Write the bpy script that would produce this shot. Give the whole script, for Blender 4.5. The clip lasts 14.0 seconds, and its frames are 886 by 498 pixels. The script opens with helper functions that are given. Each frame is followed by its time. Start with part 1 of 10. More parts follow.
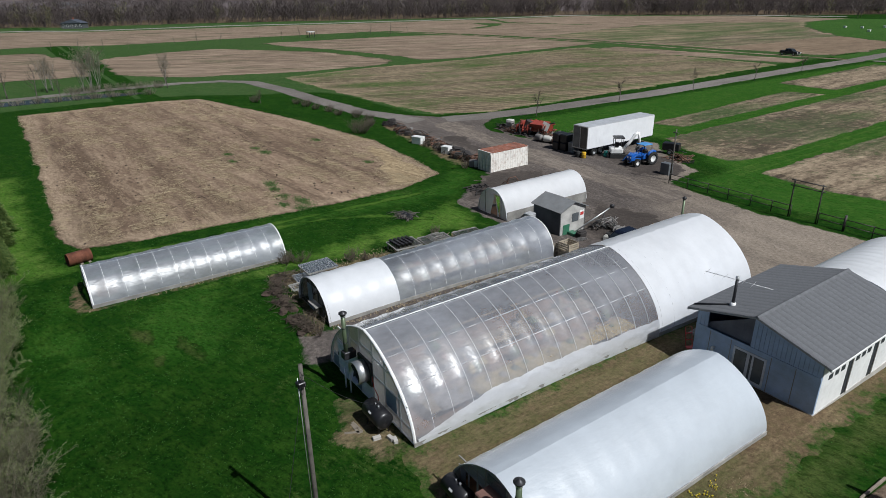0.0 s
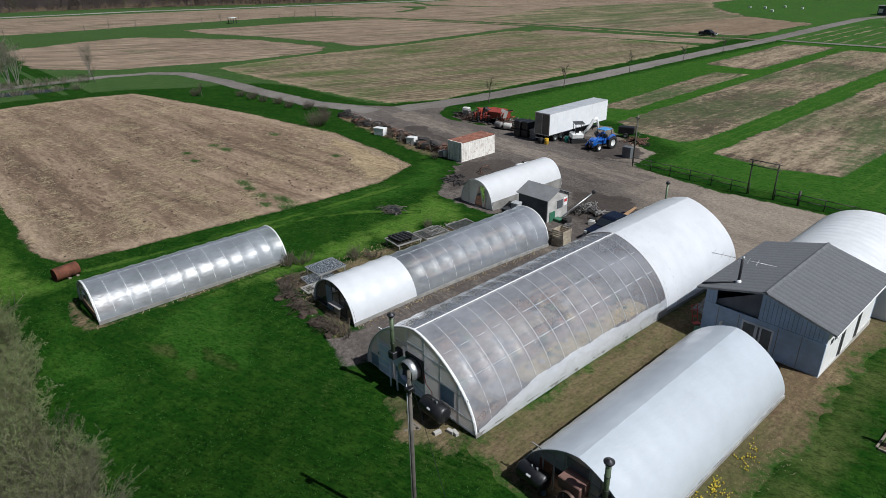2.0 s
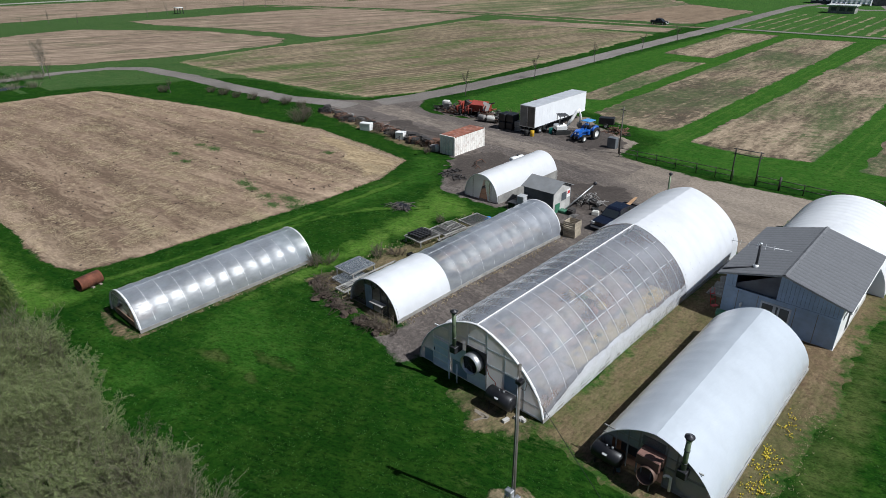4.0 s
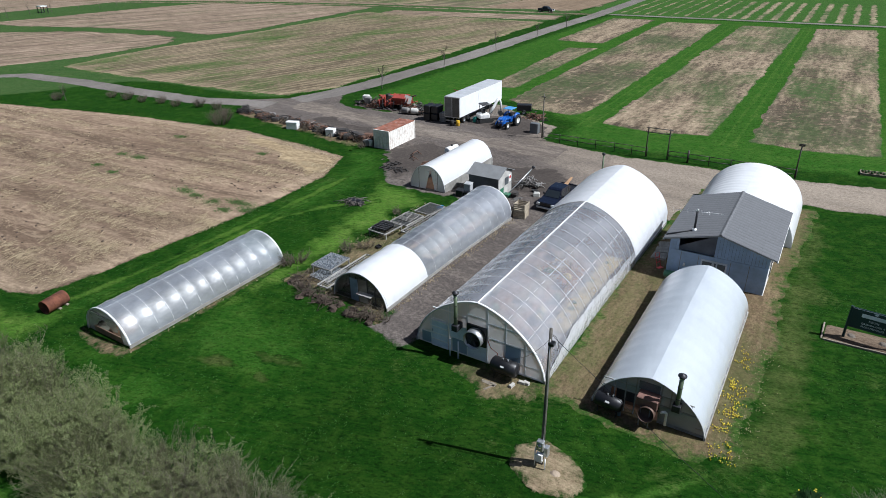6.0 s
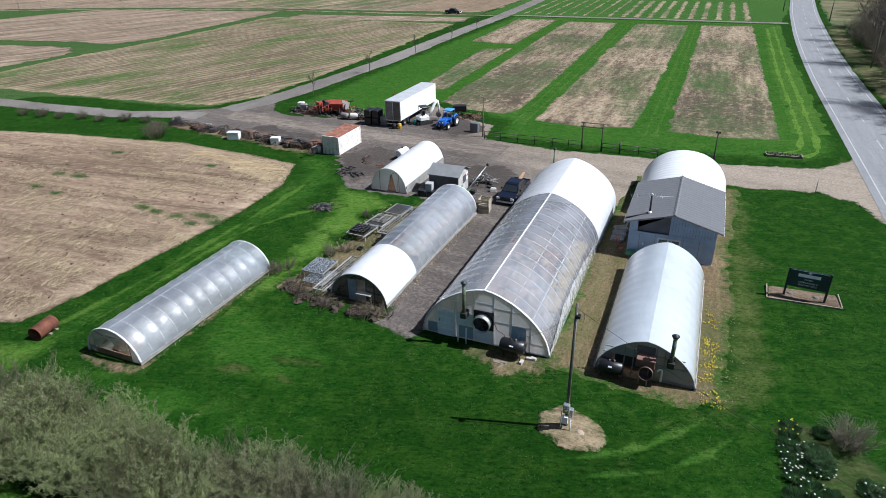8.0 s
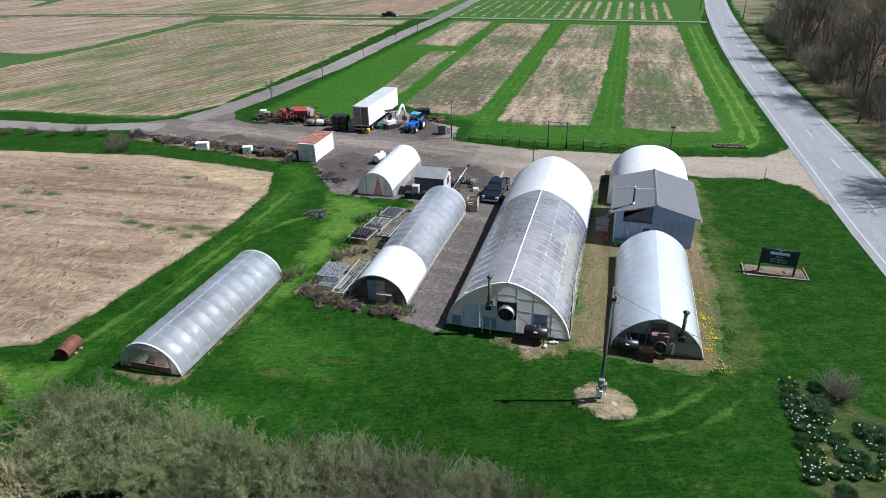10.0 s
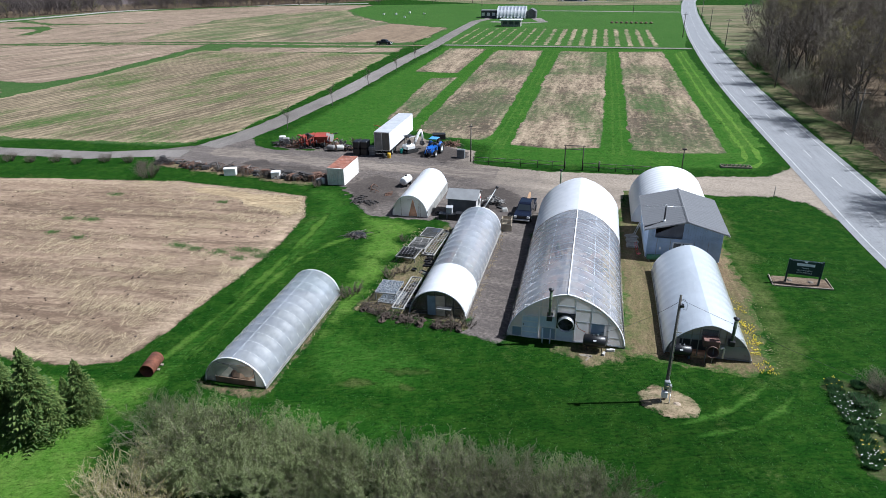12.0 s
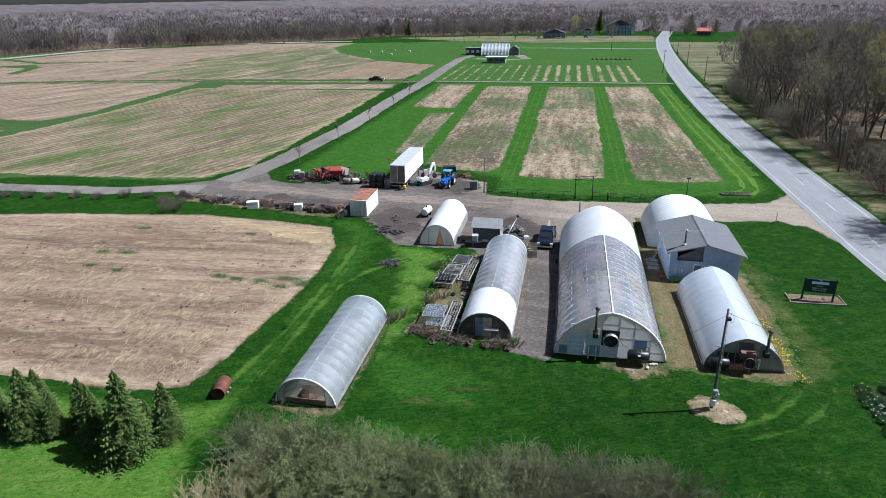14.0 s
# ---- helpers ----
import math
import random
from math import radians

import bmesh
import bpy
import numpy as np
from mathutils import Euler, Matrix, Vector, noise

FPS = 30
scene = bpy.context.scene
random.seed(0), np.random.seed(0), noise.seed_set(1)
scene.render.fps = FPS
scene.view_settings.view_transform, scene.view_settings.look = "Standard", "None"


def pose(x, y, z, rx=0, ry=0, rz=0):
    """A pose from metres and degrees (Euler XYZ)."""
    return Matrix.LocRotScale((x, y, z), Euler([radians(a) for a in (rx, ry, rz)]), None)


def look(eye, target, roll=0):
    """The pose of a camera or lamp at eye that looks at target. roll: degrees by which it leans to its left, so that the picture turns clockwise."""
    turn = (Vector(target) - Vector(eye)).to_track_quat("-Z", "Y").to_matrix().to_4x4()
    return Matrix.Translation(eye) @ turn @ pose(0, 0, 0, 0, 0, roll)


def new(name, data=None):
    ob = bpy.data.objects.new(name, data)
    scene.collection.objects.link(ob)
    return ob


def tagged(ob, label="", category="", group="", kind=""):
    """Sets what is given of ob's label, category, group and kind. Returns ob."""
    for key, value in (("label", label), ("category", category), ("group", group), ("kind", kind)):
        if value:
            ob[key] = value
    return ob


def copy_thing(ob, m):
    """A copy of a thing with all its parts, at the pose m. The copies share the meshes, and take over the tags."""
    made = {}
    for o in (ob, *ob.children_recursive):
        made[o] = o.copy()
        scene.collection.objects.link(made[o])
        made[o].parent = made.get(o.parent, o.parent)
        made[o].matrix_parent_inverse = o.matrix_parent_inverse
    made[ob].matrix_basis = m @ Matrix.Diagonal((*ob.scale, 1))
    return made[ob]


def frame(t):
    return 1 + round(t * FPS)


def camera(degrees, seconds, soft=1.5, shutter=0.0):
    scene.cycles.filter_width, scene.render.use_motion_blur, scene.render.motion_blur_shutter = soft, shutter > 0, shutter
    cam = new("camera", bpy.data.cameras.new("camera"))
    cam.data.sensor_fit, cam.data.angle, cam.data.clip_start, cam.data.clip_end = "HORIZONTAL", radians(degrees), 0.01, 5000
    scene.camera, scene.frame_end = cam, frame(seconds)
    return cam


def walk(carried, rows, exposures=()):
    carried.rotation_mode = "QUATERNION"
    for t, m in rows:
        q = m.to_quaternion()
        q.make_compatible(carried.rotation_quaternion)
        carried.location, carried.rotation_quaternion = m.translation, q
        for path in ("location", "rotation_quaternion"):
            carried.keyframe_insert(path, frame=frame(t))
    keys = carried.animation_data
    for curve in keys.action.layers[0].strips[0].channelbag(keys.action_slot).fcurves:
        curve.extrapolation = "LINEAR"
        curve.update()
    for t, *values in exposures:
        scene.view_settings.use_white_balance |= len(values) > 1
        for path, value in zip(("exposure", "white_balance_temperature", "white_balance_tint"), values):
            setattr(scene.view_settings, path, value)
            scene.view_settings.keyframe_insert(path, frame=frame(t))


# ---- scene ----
cam = camera(71.1, 14.0, soft=0.4)
PATH = [
    (0, (29.525, -12.061, 20.368), (28.007, -11.021, 19.586), -1.0),
    (0.5, (28.793, -13.346, 20.649), (27.301, -12.266, 19.869), -1.0),
    (1, (27.966, -14.545, 20.954), (26.517, -13.422, 20.156), -1.1),
    (1.5, (27.145, -15.882, 21.297), (25.746, -14.713, 20.474), -1.1),
    (2, (26.308, -17.244, 21.667), (24.953, -16.033, 20.832), -1.1),
    (2.5, (25.387, -18.528, 21.989), (24.065, -17.287, 21.145), -1.0),
    (5, (21.573, -25.088, 23.663), (20.456, -23.689, 22.771), -1.1),
    (5.5, (20.849, -26.534, 23.939), (19.813, -25.078, 23.039), -1.2),
    (6, (20.035, -27.974, 24.239), (19.076, -26.471, 23.333), -1.2),
    (6.5, (19.155, -29.407, 24.57), (18.265, -27.864, 23.661), -1.1),
    (7, (18.169, -30.796, 24.85), (17.345, -29.217, 23.941), -1.1),
    (7.5, (17.072, -32.164, 25.172), (16.313, -30.553, 24.262), -1.1),
    (8, (15.921, -33.476, 25.473), (15.223, -31.838, 24.563), -1.1),
    (10.5, (9.293, -39.199, 27.129), (8.835, -37.477, 26.22), -1.0),
    (11, (7.908, -40.35, 27.465), (7.469, -38.617, 26.567), -1.0),
    (11.5, (6.472, -41.505, 27.688), (6.041, -39.76, 26.811), -0.9),
    (12, (5.17, -42.609, 27.807), (4.739, -40.85, 26.959), -0.9),
    (12.5, (3.82, -43.795, 28.086), (3.387, -42.023, 27.268), -0.9),
    (13, (2.562, -44.932, 28.239), (2.124, -43.144, 27.457), -0.9),
    (13.5, (1.355, -46.03, 28.401), (0.933, -44.229, 27.64), -0.9),
    (14, (-0.093, -47.0, 28.586), (-0.461, -45.184, 27.833), -0.9),
]
EXPOSURES = [(0.0, -0.14, 6000, 8), (2.5, 0.00, 5950, 8), (5.0, 0.25, 5850, 8), (8.0, 0.54, 5750, 9), (11.0, 0.71, 5650, 9), (14.0, 0.71, 5600, 9)]
SKY_STRENGTH, SUN_STRENGTH = 0.038, 5.3
walk(cam, [(t, look(eye, target, roll)) for t, eye, target, roll in PATH], exposures=EXPOSURES)

# ---- world, sun ----
SUN_EL, SUN_AZ = 51.5, 15.0          # height, and turn from +x towards +y
world = bpy.data.worlds.new("sky")
scene.world = world
world.use_nodes = True
_nt = world.node_tree
_sky = _nt.nodes.new("ShaderNodeTexSky")
_sky.sky_type, _sky.sun_disc = "NISHITA", False
_sky.sun_elevation, _sky.sun_rotation = radians(SUN_EL), radians(90 - SUN_AZ)
_sky.air_density, _sky.dust_density, _sky.ozone_density = 1.0, 2.2, 1.2
_bg = _nt.nodes["Background"]
_bg.inputs["Strength"].default_value = SKY_STRENGTH
_nt.links.new(_sky.outputs["Color"], _bg.inputs["Color"])
_sun = bpy.data.lights.new("sun", "SUN")
_sun.energy, _sun.angle, _sun.color = SUN_STRENGTH, radians(0.53), (1.0, 0.965, 0.915)
sun = new("sun", _sun)
sun.matrix_world = look((math.cos(radians(SUN_AZ)) * 200, math.sin(radians(SUN_AZ)) * 200, 200 * math.tan(radians(SUN_EL))), (0, 0, 0))


# ---- materials ----
class Nodes:
    """A short way of writing a node material."""

    def __init__(self, name):
        self.m = bpy.data.materials.new(name)
        self.m.use_nodes = True
        self.t = self.m.node_tree
        self.t.nodes.clear()
        self.out = self.t.nodes.new("ShaderNodeOutputMaterial")
        self.coord = self.t.nodes.new("ShaderNodeTexCoord").outputs["Object"]

    def put(self, sock, v):
        if isinstance(v, bpy.types.NodeSocket):
            self.t.links.new(v, sock)
        elif isinstance(v, (tuple, list)) and len(v) == 3 and sock.type == "RGBA":
            sock.default_value = (*v, 1)
        else:
            sock.default_value = v

    def node(self, kind, outlet=0, **given):
        n = self.t.nodes.new(kind)
        for k, v in given.items():
            self.put(n.inputs[k.replace("_", " ")], v)
        return n.outputs[outlet]

    def mapped(self, scale=(1, 1, 1), turn=0.0):
        turned = self.node("ShaderNodeMapping", Vector=self.coord, Rotation=(0, 0, radians(turn))) if turn else self.coord
        return self.node("ShaderNodeMapping", Vector=turned, Scale=scale)

    def noise(self, scale, detail=4.0, rough=0.6, vector=None, warp=0.0):
        return self.node("ShaderNodeTexNoise", 0, Vector=vector or self.coord, Scale=scale, Detail=detail, Roughness=rough, Distortion=warp)

    def ramp(self, fac, *stops):
        n = self.t.nodes.new("ShaderNodeValToRGB")
        self.put(n.inputs[0], fac)
        els = n.color_ramp.elements
        while len(els) < len(stops):
            els.new(0.5)
        for e, (p, c) in zip(els, stops):
            e.position = p
            e.color = (*c, 1) if isinstance(c, tuple) else (c, c, c, 1)
        return n.outputs[0]

    def mix(self, fac, a, b, how="MIX"):
        n = self.t.nodes.new("ShaderNodeMix")
        n.data_type, n.blend_type = "RGBA", how
        for sock, v in ((n.inputs[0], fac), (n.inputs[6], a), (n.inputs[7], b)):
            self.put(sock, v)
        return n.outputs[2]

    def math(self, op, a, b=0.0, c=0.0):
        n = self.t.nodes.new("ShaderNodeMath")
        n.operation = op
        for sock, v in zip(n.inputs, (a, b, c)):
            self.put(sock, v)
        return n.outputs[0]

    def attr(self, name):
        n = self.t.nodes.new("ShaderNodeAttribute")
        n.attribute_name = name
        return n.outputs["Fac"]

    def bump(self, height, strength=0.4, distance=0.02):
        return self.node("ShaderNodeBump", Height=height, Strength=strength, Distance=distance)

    def done(self, shader):
        self.t.links.new(shader, self.out.inputs[0])
        return self.m


def plain(name, colour, rough=0.6, metal=0.0, vary=0.25, grain=8.0, bump=0.15, dirt=None, dirt_amount=0.5, each=0.0, coat=0.0, spec=0.5):
    """A painted, cast or worn surface: colour with blotches, grain and optional dirt."""
    n = Nodes(name)
    big, fine = n.noise(grain * 0.12, 4), n.noise(grain * 3, 5, 0.7)
    dark = tuple(c * (1 - vary) for c in colour)
    light = tuple(min(1, c * (1 + vary * 0.6)) for c in colour)
    col = n.mix(n.ramp(big, (0.35, 0.0), (0.65, 1.0)), dark, light)
    col = n.mix(n.ramp(fine, (0.45, 0.0), (0.7, vary)), col, dark)
    if dirt:
        col = n.mix(n.ramp(n.noise(grain * 0.4, 8, 0.75), (0.5, 0.0), (0.72, dirt_amount)), col, dirt)
    if each:
        rnd = n.t.nodes.new("ShaderNodeObjectInfo").outputs["Random"]
        col = n.mix(n.math("MULTIPLY", rnd, each), col, tuple(c * 0.4 for c in colour))
    bs = n.node("ShaderNodeBsdfPrincipled", Base_Color=col, Metallic=metal, Normal=n.bump(fine, bump, 0.01))
    b = bs.node
    b.inputs["Specular IOR Level"].default_value = spec
    b.inputs["Coat Weight"].default_value = coat
    n.put(b.inputs["Roughness"], n.ramp(fine, (0.3, max(0.02, rough - 0.12)), (0.7, min(1, rough + 0.12))))
    return n.done(bs)


LAWN = ((0.0050, 0.0275, 0.0024), (0.0120, 0.0480, 0.0046), (0.047, 0.102, 0.0140))
LUSH_GREENS = tuple(tuple(_c * 0.77 for _c in _g) for _g in LAWN)
FRESH_GREENS = ((0.0170, 0.069, 0.0072), (0.036, 0.104, 0.0130), (0.086, 0.146, 0.030))
TRACK_GREENS = ((0.026, 0.082, 0.010), (0.052, 0.122, 0.018), (0.115, 0.170, 0.042))
THIN_GREENS = ((0.050, 0.074, 0.020), (0.088, 0.104, 0.035), (0.150, 0.142, 0.060))
VERGE_GREENS = ((0.048, 0.125, 0.015), (0.090, 0.175, 0.026), (0.180, 0.225, 0.062))
# Lighter, duller greens with the haze of distance mixed into the colour.
FAR_GREENS = ((0.028, 0.070, 0.019), (0.050, 0.098, 0.030), (0.105, 0.125, 0.055))
DRY_GREENS = ((0.10, 0.098, 0.040), (0.17, 0.145, 0.065), (0.25, 0.20, 0.10))


def grass_colour(n, greens=LAWN):
    """Spring turf: soft patches of greens, yellowed blotches, mown streaks, painted tuft shadows and a fine grain of
    blades.
    """
    patch, mid = n.noise(0.05, 6, 0.62, None, 0.8), n.noise(0.75, 7, 0.72, None, 0.4)
    tuft, fine = n.noise(4.2, 5, 0.75, n.mapped((0.55, 1.0, 1.0), -18)), n.noise(8.0, 4, 0.85)
    mown = n.noise(1.5, 4, 0.6, n.mapped((0.10, 1.0, 1.0), -18), 1.2)
    base = tuple(0.62 * a + 0.38 * b for a, b in zip(greens[0], greens[1]))
    col = n.mix(n.ramp(patch, (0.34, 0.0), (0.70, 0.75)), base, greens[1])
    col = n.mix(n.ramp(mid, (0.46, 0.0), (0.78, 0.62)), col, greens[2])
    col = n.mix(n.ramp(mown, (0.52, 0.0), (0.80, 0.40)), col, greens[2])
    # Dark flecks put the shadows of the tufts into the colour.
    col = n.mix(n.ramp(tuft, (0.38, 0.62), (0.50, 0.0)), col, tuple(c * 0.34 for c in greens[0]))
    col = n.mix(n.ramp(tuft, (0.56, 0.0), (0.74, 0.35)), col, greens[2])
    worn = n.math("MULTIPLY", n.ramp(n.noise(0.16, 6, 0.7), (0.58, 0.0), (0.74, 1.0)), n.ramp(tuft, (0.45, 0.0), (0.65, 1.0)))
    col = n.mix(n.math("MULTIPLY", worn, 0.45), col, (0.17, 0.155, 0.07))
    col = n.mix(n.ramp(fine, (0.38, 0.0), (0.62, 0.85)), n.mix(1.0, col, (0.68, 0.72, 0.69), "MULTIPLY"), n.mix(1.0, col, (1.24, 1.21, 1.10), "MULTIPLY"))
    return col, n.math("ADD", fine, n.math("MULTIPLY", tuft, 2.0))


def turf(name, greens=LAWN, fade=0.0, most=1.0):
    """Turf; with fade, the common lawn that turns into another green that many metres inside its rim."""
    n = Nodes(name)
    col, height = grass_colour(n, LAWN if fade else greens)
    if fade:
        other, _ = grass_colour(n, greens)
        inner = n.math("ADD", n.math("DIVIDE", n.attr("edge"), fade), n.math("MULTIPLY", n.math("SUBTRACT", n.noise(0.8, 7, 0.75), 0.5), 1.8))
        col = n.mix(n.ramp(inner, (0.12, 0.0), (0.95, most)), col, other)
    return n.done(n.node("ShaderNodeBsdfPrincipled", Base_Color=col, Roughness=0.9, Specular_IOR_Level=0.03, Normal=n.bump(height, 0.6, 0.06)))


def earth(name, low, high, straw, turn=0.0, row=0.0, straw_at=0.55, green=0.62, fray=0.8, grain=5.0, stretch=4.0, bump=0.8, rowdark=0.5, straw_most=0.75, other=None, bands=0.35, across=0.0, weed=0.6, rim_straw=0.0, greens=LAWN, rim_to=None, rim_greens=None):
    """Soil, stubble or gravel that frays into the turf along its rim; rows run along turn degrees from x."""
    n = Nodes(name)
    along = n.mapped((1 / stretch, 1, 1), -turn)
    along2 = n.mapped((0.18, 1, 1), -turn)
    big, fine = n.noise(0.10, 6, 0.7), n.noise(grain, 6, 0.78, along)
    chaff = n.noise(grain * 2.2, 4, 0.85)
    col = n.mix(n.ramp(big, (0.30, 0.0), (0.70, 1.0)), low, high)
    if other:
        low2, high2, x0, x1 = other
        sep = n.t.nodes.new("ShaderNodeSeparateXYZ")
        n.put(sep.inputs[0], n.coord)
        east = n.math("DIVIDE", n.math("SUBTRACT", n.math("ADD", n.math("ADD", sep.outputs[0], n.math("MULTIPLY", n.math("SUBTRACT", sep.outputs[1], 40.0), 0.9)), n.math("MULTIPLY", n.math("SUBTRACT", n.noise(0.12, 6, 0.7), 0.5), 26.0)), x0), x1 - x0)
        col = n.mix(n.ramp(east, (0.0, 0.0), (1.0, 1.0)), col, n.mix(n.ramp(big, (0.32, 0.0), (0.68, 1.0)), low2, high2))
    col = n.mix(1.0, col, n.ramp(n.noise(0.022, 4, 0.6), (0.34, (0.80, 0.78, 0.76)), (0.66, (1.14, 1.13, 1.12))), "MULTIPLY")
    dark = tuple(c * 0.62 for c in low)
    band = n.noise(0.32, 5, 0.62, n.mapped((0.07, 1, 1), -turn), 0.6)
    col = n.mix(n.ramp(band, (0.34, bands), (0.55, 0.0)), col, dark)
    if across:
        plot = n.noise(0.11, 5, 0.62, n.mapped((1, 0.16, 1), -turn), 0.3)
        col = n.mix(n.ramp(plot, (0.36, across), (0.52, 0.0)), col, dark)
    col = n.mix(n.ramp(fine, (0.32, 0.0), (0.66, 0.9)), n.mix(1.0, col, (0.50, 0.50, 0.50), "MULTIPLY"), n.mix(1.0, col, (1.1, 1.1, 1.1), "MULTIPLY"))
    streak = n.math("ADD", n.math("MULTIPLY", n.noise(0.8, 7, 0.78, along2, 0.15), 0.45), n.math("ADD", n.math("MULTIPLY", fine, 0.35), n.math("MULTIPLY", band, 0.2)))
    col = n.mix(n.ramp(streak, (straw_at - 0.09, 0.0), (straw_at + 0.12, straw_most)), col, straw)
    col = n.mix(n.ramp(chaff, (0.32, 0.75), (0.47, 0.0)), col, dark)
    col = n.mix(n.ramp(chaff, (0.58, 0.0), (0.78, 0.5)), col, straw)
    height = n.math("ADD", fine, n.math("MULTIPLY", chaff, 0.5))
    if row:
        wave = n.t.nodes.new("ShaderNodeTexWave")
        wave.bands_direction = "Y"
        n.put(wave.inputs["Vector"], n.mapped((1, 1, 1), -turn))
        n.put(wave.inputs["Scale"], 0.314 / row)
        n.put(wave.inputs["Distortion"], 1.6)
        n.put(wave.inputs["Detail"], 4.0)
        n.put(wave.inputs["Detail Scale"], 1.2)
        line = n.math("MULTIPLY", n.ramp(wave.outputs[1], (0.2, rowdark), (0.65, 0.0)), n.ramp(n.noise(0.2, 5, 0.7), (0.35, 0.3), (0.6, 1.0)))
        col = n.mix(line, col, tuple(c * 0.5 for c in low))
        height = n.math("ADD", fine, wave.outputs[1])
    sward, _ = grass_colour(n, greens)
    weeds = n.math("ADD", n.math("MULTIPLY", n.noise(0.10, 3, 0.5, n.mapped((0.4, 1, 1), -turn)), 0.45), n.math("ADD", n.math("MULTIPLY", n.noise(1.2, 7, 0.8, n.mapped((0.55, 1, 1), -turn)), 0.37), n.math("MULTIPLY", chaff, 0.18)))
    col = n.mix(n.ramp(weeds, (green - 0.04, 0.0), (green + 0.07, weed)), col, sward)
    rough_rim = n.math("MULTIPLY", n.math("SUBTRACT", n.noise(1.1, 7, 0.8), 0.5), 3.2 * fray)
    rim = n.math("ADD", n.attr("edge"), rough_rim)
    if rim_straw:
        col = n.mix(n.math("MULTIPLY", n.ramp(n.math("DIVIDE", n.math("ADD", n.attr("edge"), n.math("MULTIPLY", rough_rim, 1.5)), 4.0), (0.05, 0.0), (0.18, 1.0), (0.30, 0.8), (0.75, 0.0)), n.math("MULTIPLY", n.ramp(fine, (0.3, 0.35), (0.6, 1.0)), rim_straw)), col, straw)
    if rim_greens:
        sward, _ = grass_colour(n, rim_greens)
    if rim_to:
        sward = n.mix(n.ramp(fine, (0.32, 0.0), (0.66, 0.9)), tuple(c * 0.5 for c in rim_to[0]), rim_to[1])
    col = n.mix(n.ramp(rim, (0.0, 1.0), (min(0.98, 0.5 * fray), 0.0)), col, sward)
    return n.done(n.node("ShaderNodeBsdfPrincipled", Base_Color=col, Roughness=0.95, Specular_IOR_Level=0.08, Normal=n.bump(height, bump, 0.06)))


def film(name, see, tint, gloss=0.12, rough=0.18, wrinkle=0.35, haze=0.5, sheen=0.9, crinkle=0.15):
    """Greenhouse film: lets part of the light straight through, scatters the rest, with a loose sheen."""
    n = Nodes(name)
    stretch = n.noise(0.9, 4, 0.6, n.mapped((1.0, 0.35, 0.6)))
    fine = n.noise(5.0, 5, 0.7, n.mapped((1.0, 0.5, 1.0)))
    nor = n.bump(n.math("ADD", stretch, n.math("MULTIPLY", fine, crinkle)), wrinkle, 0.12)
    blot = n.ramp(n.noise(0.35, 6, 0.7), (0.3, 0.85), (0.7, 1.0))
    col = n.mix(1.0, tint, blot, "MULTIPLY")
    dif = n.node("ShaderNodeBsdfDiffuse", Color=col, Normal=nor)
    tra = n.node("ShaderNodeBsdfTranslucent", Color=col, Normal=nor)
    body = n.node("ShaderNodeMixShader", Fac=haze)
    n.t.links.new(dif, body.node.inputs[1]); n.t.links.new(tra, body.node.inputs[2])
    if see:
        clear = n.node("ShaderNodeBsdfTransparent", Color=(0.93, 0.94, 0.95))
        m = n.node("ShaderNodeMixShader", Fac=n.math("MULTIPLY", see, n.math("MULTIPLY", n.ramp(fine, (0.2, 0.85), (0.8, 1.0)), n.ramp(n.noise(0.3, 4, 0.6, n.mapped((1, 0.6, 1))), (0.32, 0.70), (0.66, 1.16)))))
        n.t.links.new(body, m.node.inputs[1]); n.t.links.new(clear, m.node.inputs[2])
        body = m
    glo = n.node("ShaderNodeBsdfGlossy", Color=(1, 1, 1), Roughness=rough, Normal=nor)
    fres = n.node("ShaderNodeFresnel", IOR=1.45, Normal=nor)
    m = n.node("ShaderNodeMixShader", Fac=n.math("MINIMUM", n.math("ADD", n.math("MULTIPLY", fres, sheen), gloss), 1.0))
    n.t.links.new(body, m.node.inputs[1]); n.t.links.new(glo, m.node.inputs[2])
    return n.done(m)


TURF = turf("turf")
LUSH = turf("lush_turf", LUSH_GREENS, 5.0)
FRESH = turf("fresh_turf", FRESH_GREENS, 2.5)
BRIGHT = turf("bright_turf", FRESH_GREENS, 2.2, 0.6)
MOWN = turf("mown_turf", VERGE_GREENS, 0.5, 0.6)
VERGE = turf("pale_turf", VERGE_GREENS, 2.0, 0.8)
TRACK_TURF = turf("track_turf", TRACK_GREENS)
PALE_TRACK = turf("pale_track_turf", VERGE_GREENS)
HAY = turf("hay_turf", ((0.026, 0.080, 0.015), (0.048, 0.112, 0.023), (0.095, 0.140, 0.045)))
TYRE_TURF = turf("tyre_turf", TRACK_GREENS, 0.3, 0.7)
FAR_TURF = turf("far_turf", FAR_GREENS, 1.5)
DRY_EDGE = turf("dry_edge", THIN_GREENS, 2.6, 0.75)
PATCH = turf("dry_turf", DRY_GREENS, 1.1, 0.36)
SOIL = earth("stubble_soil", (0.178, 0.124, 0.086), (0.266, 0.190, 0.138), (0.49, 0.385, 0.268), turn=4, straw_at=0.572, straw_most=0.7, green=0.95, grain=2.4, stretch=2.2, fray=0.4, bands=0.85, rim_straw=0.35, weed=0.45)
PLOT = earth("plot_soil", (0.120, 0.092, 0.067), (0.190, 0.146, 0.106), (0.45, 0.355, 0.24), turn=90, straw_at=0.545, green=0.515, grain=1.1, stretch=1.6, fray=0.8, straw_most=0.9, across=0.85, weed=0.75, greens=FAR_GREENS)
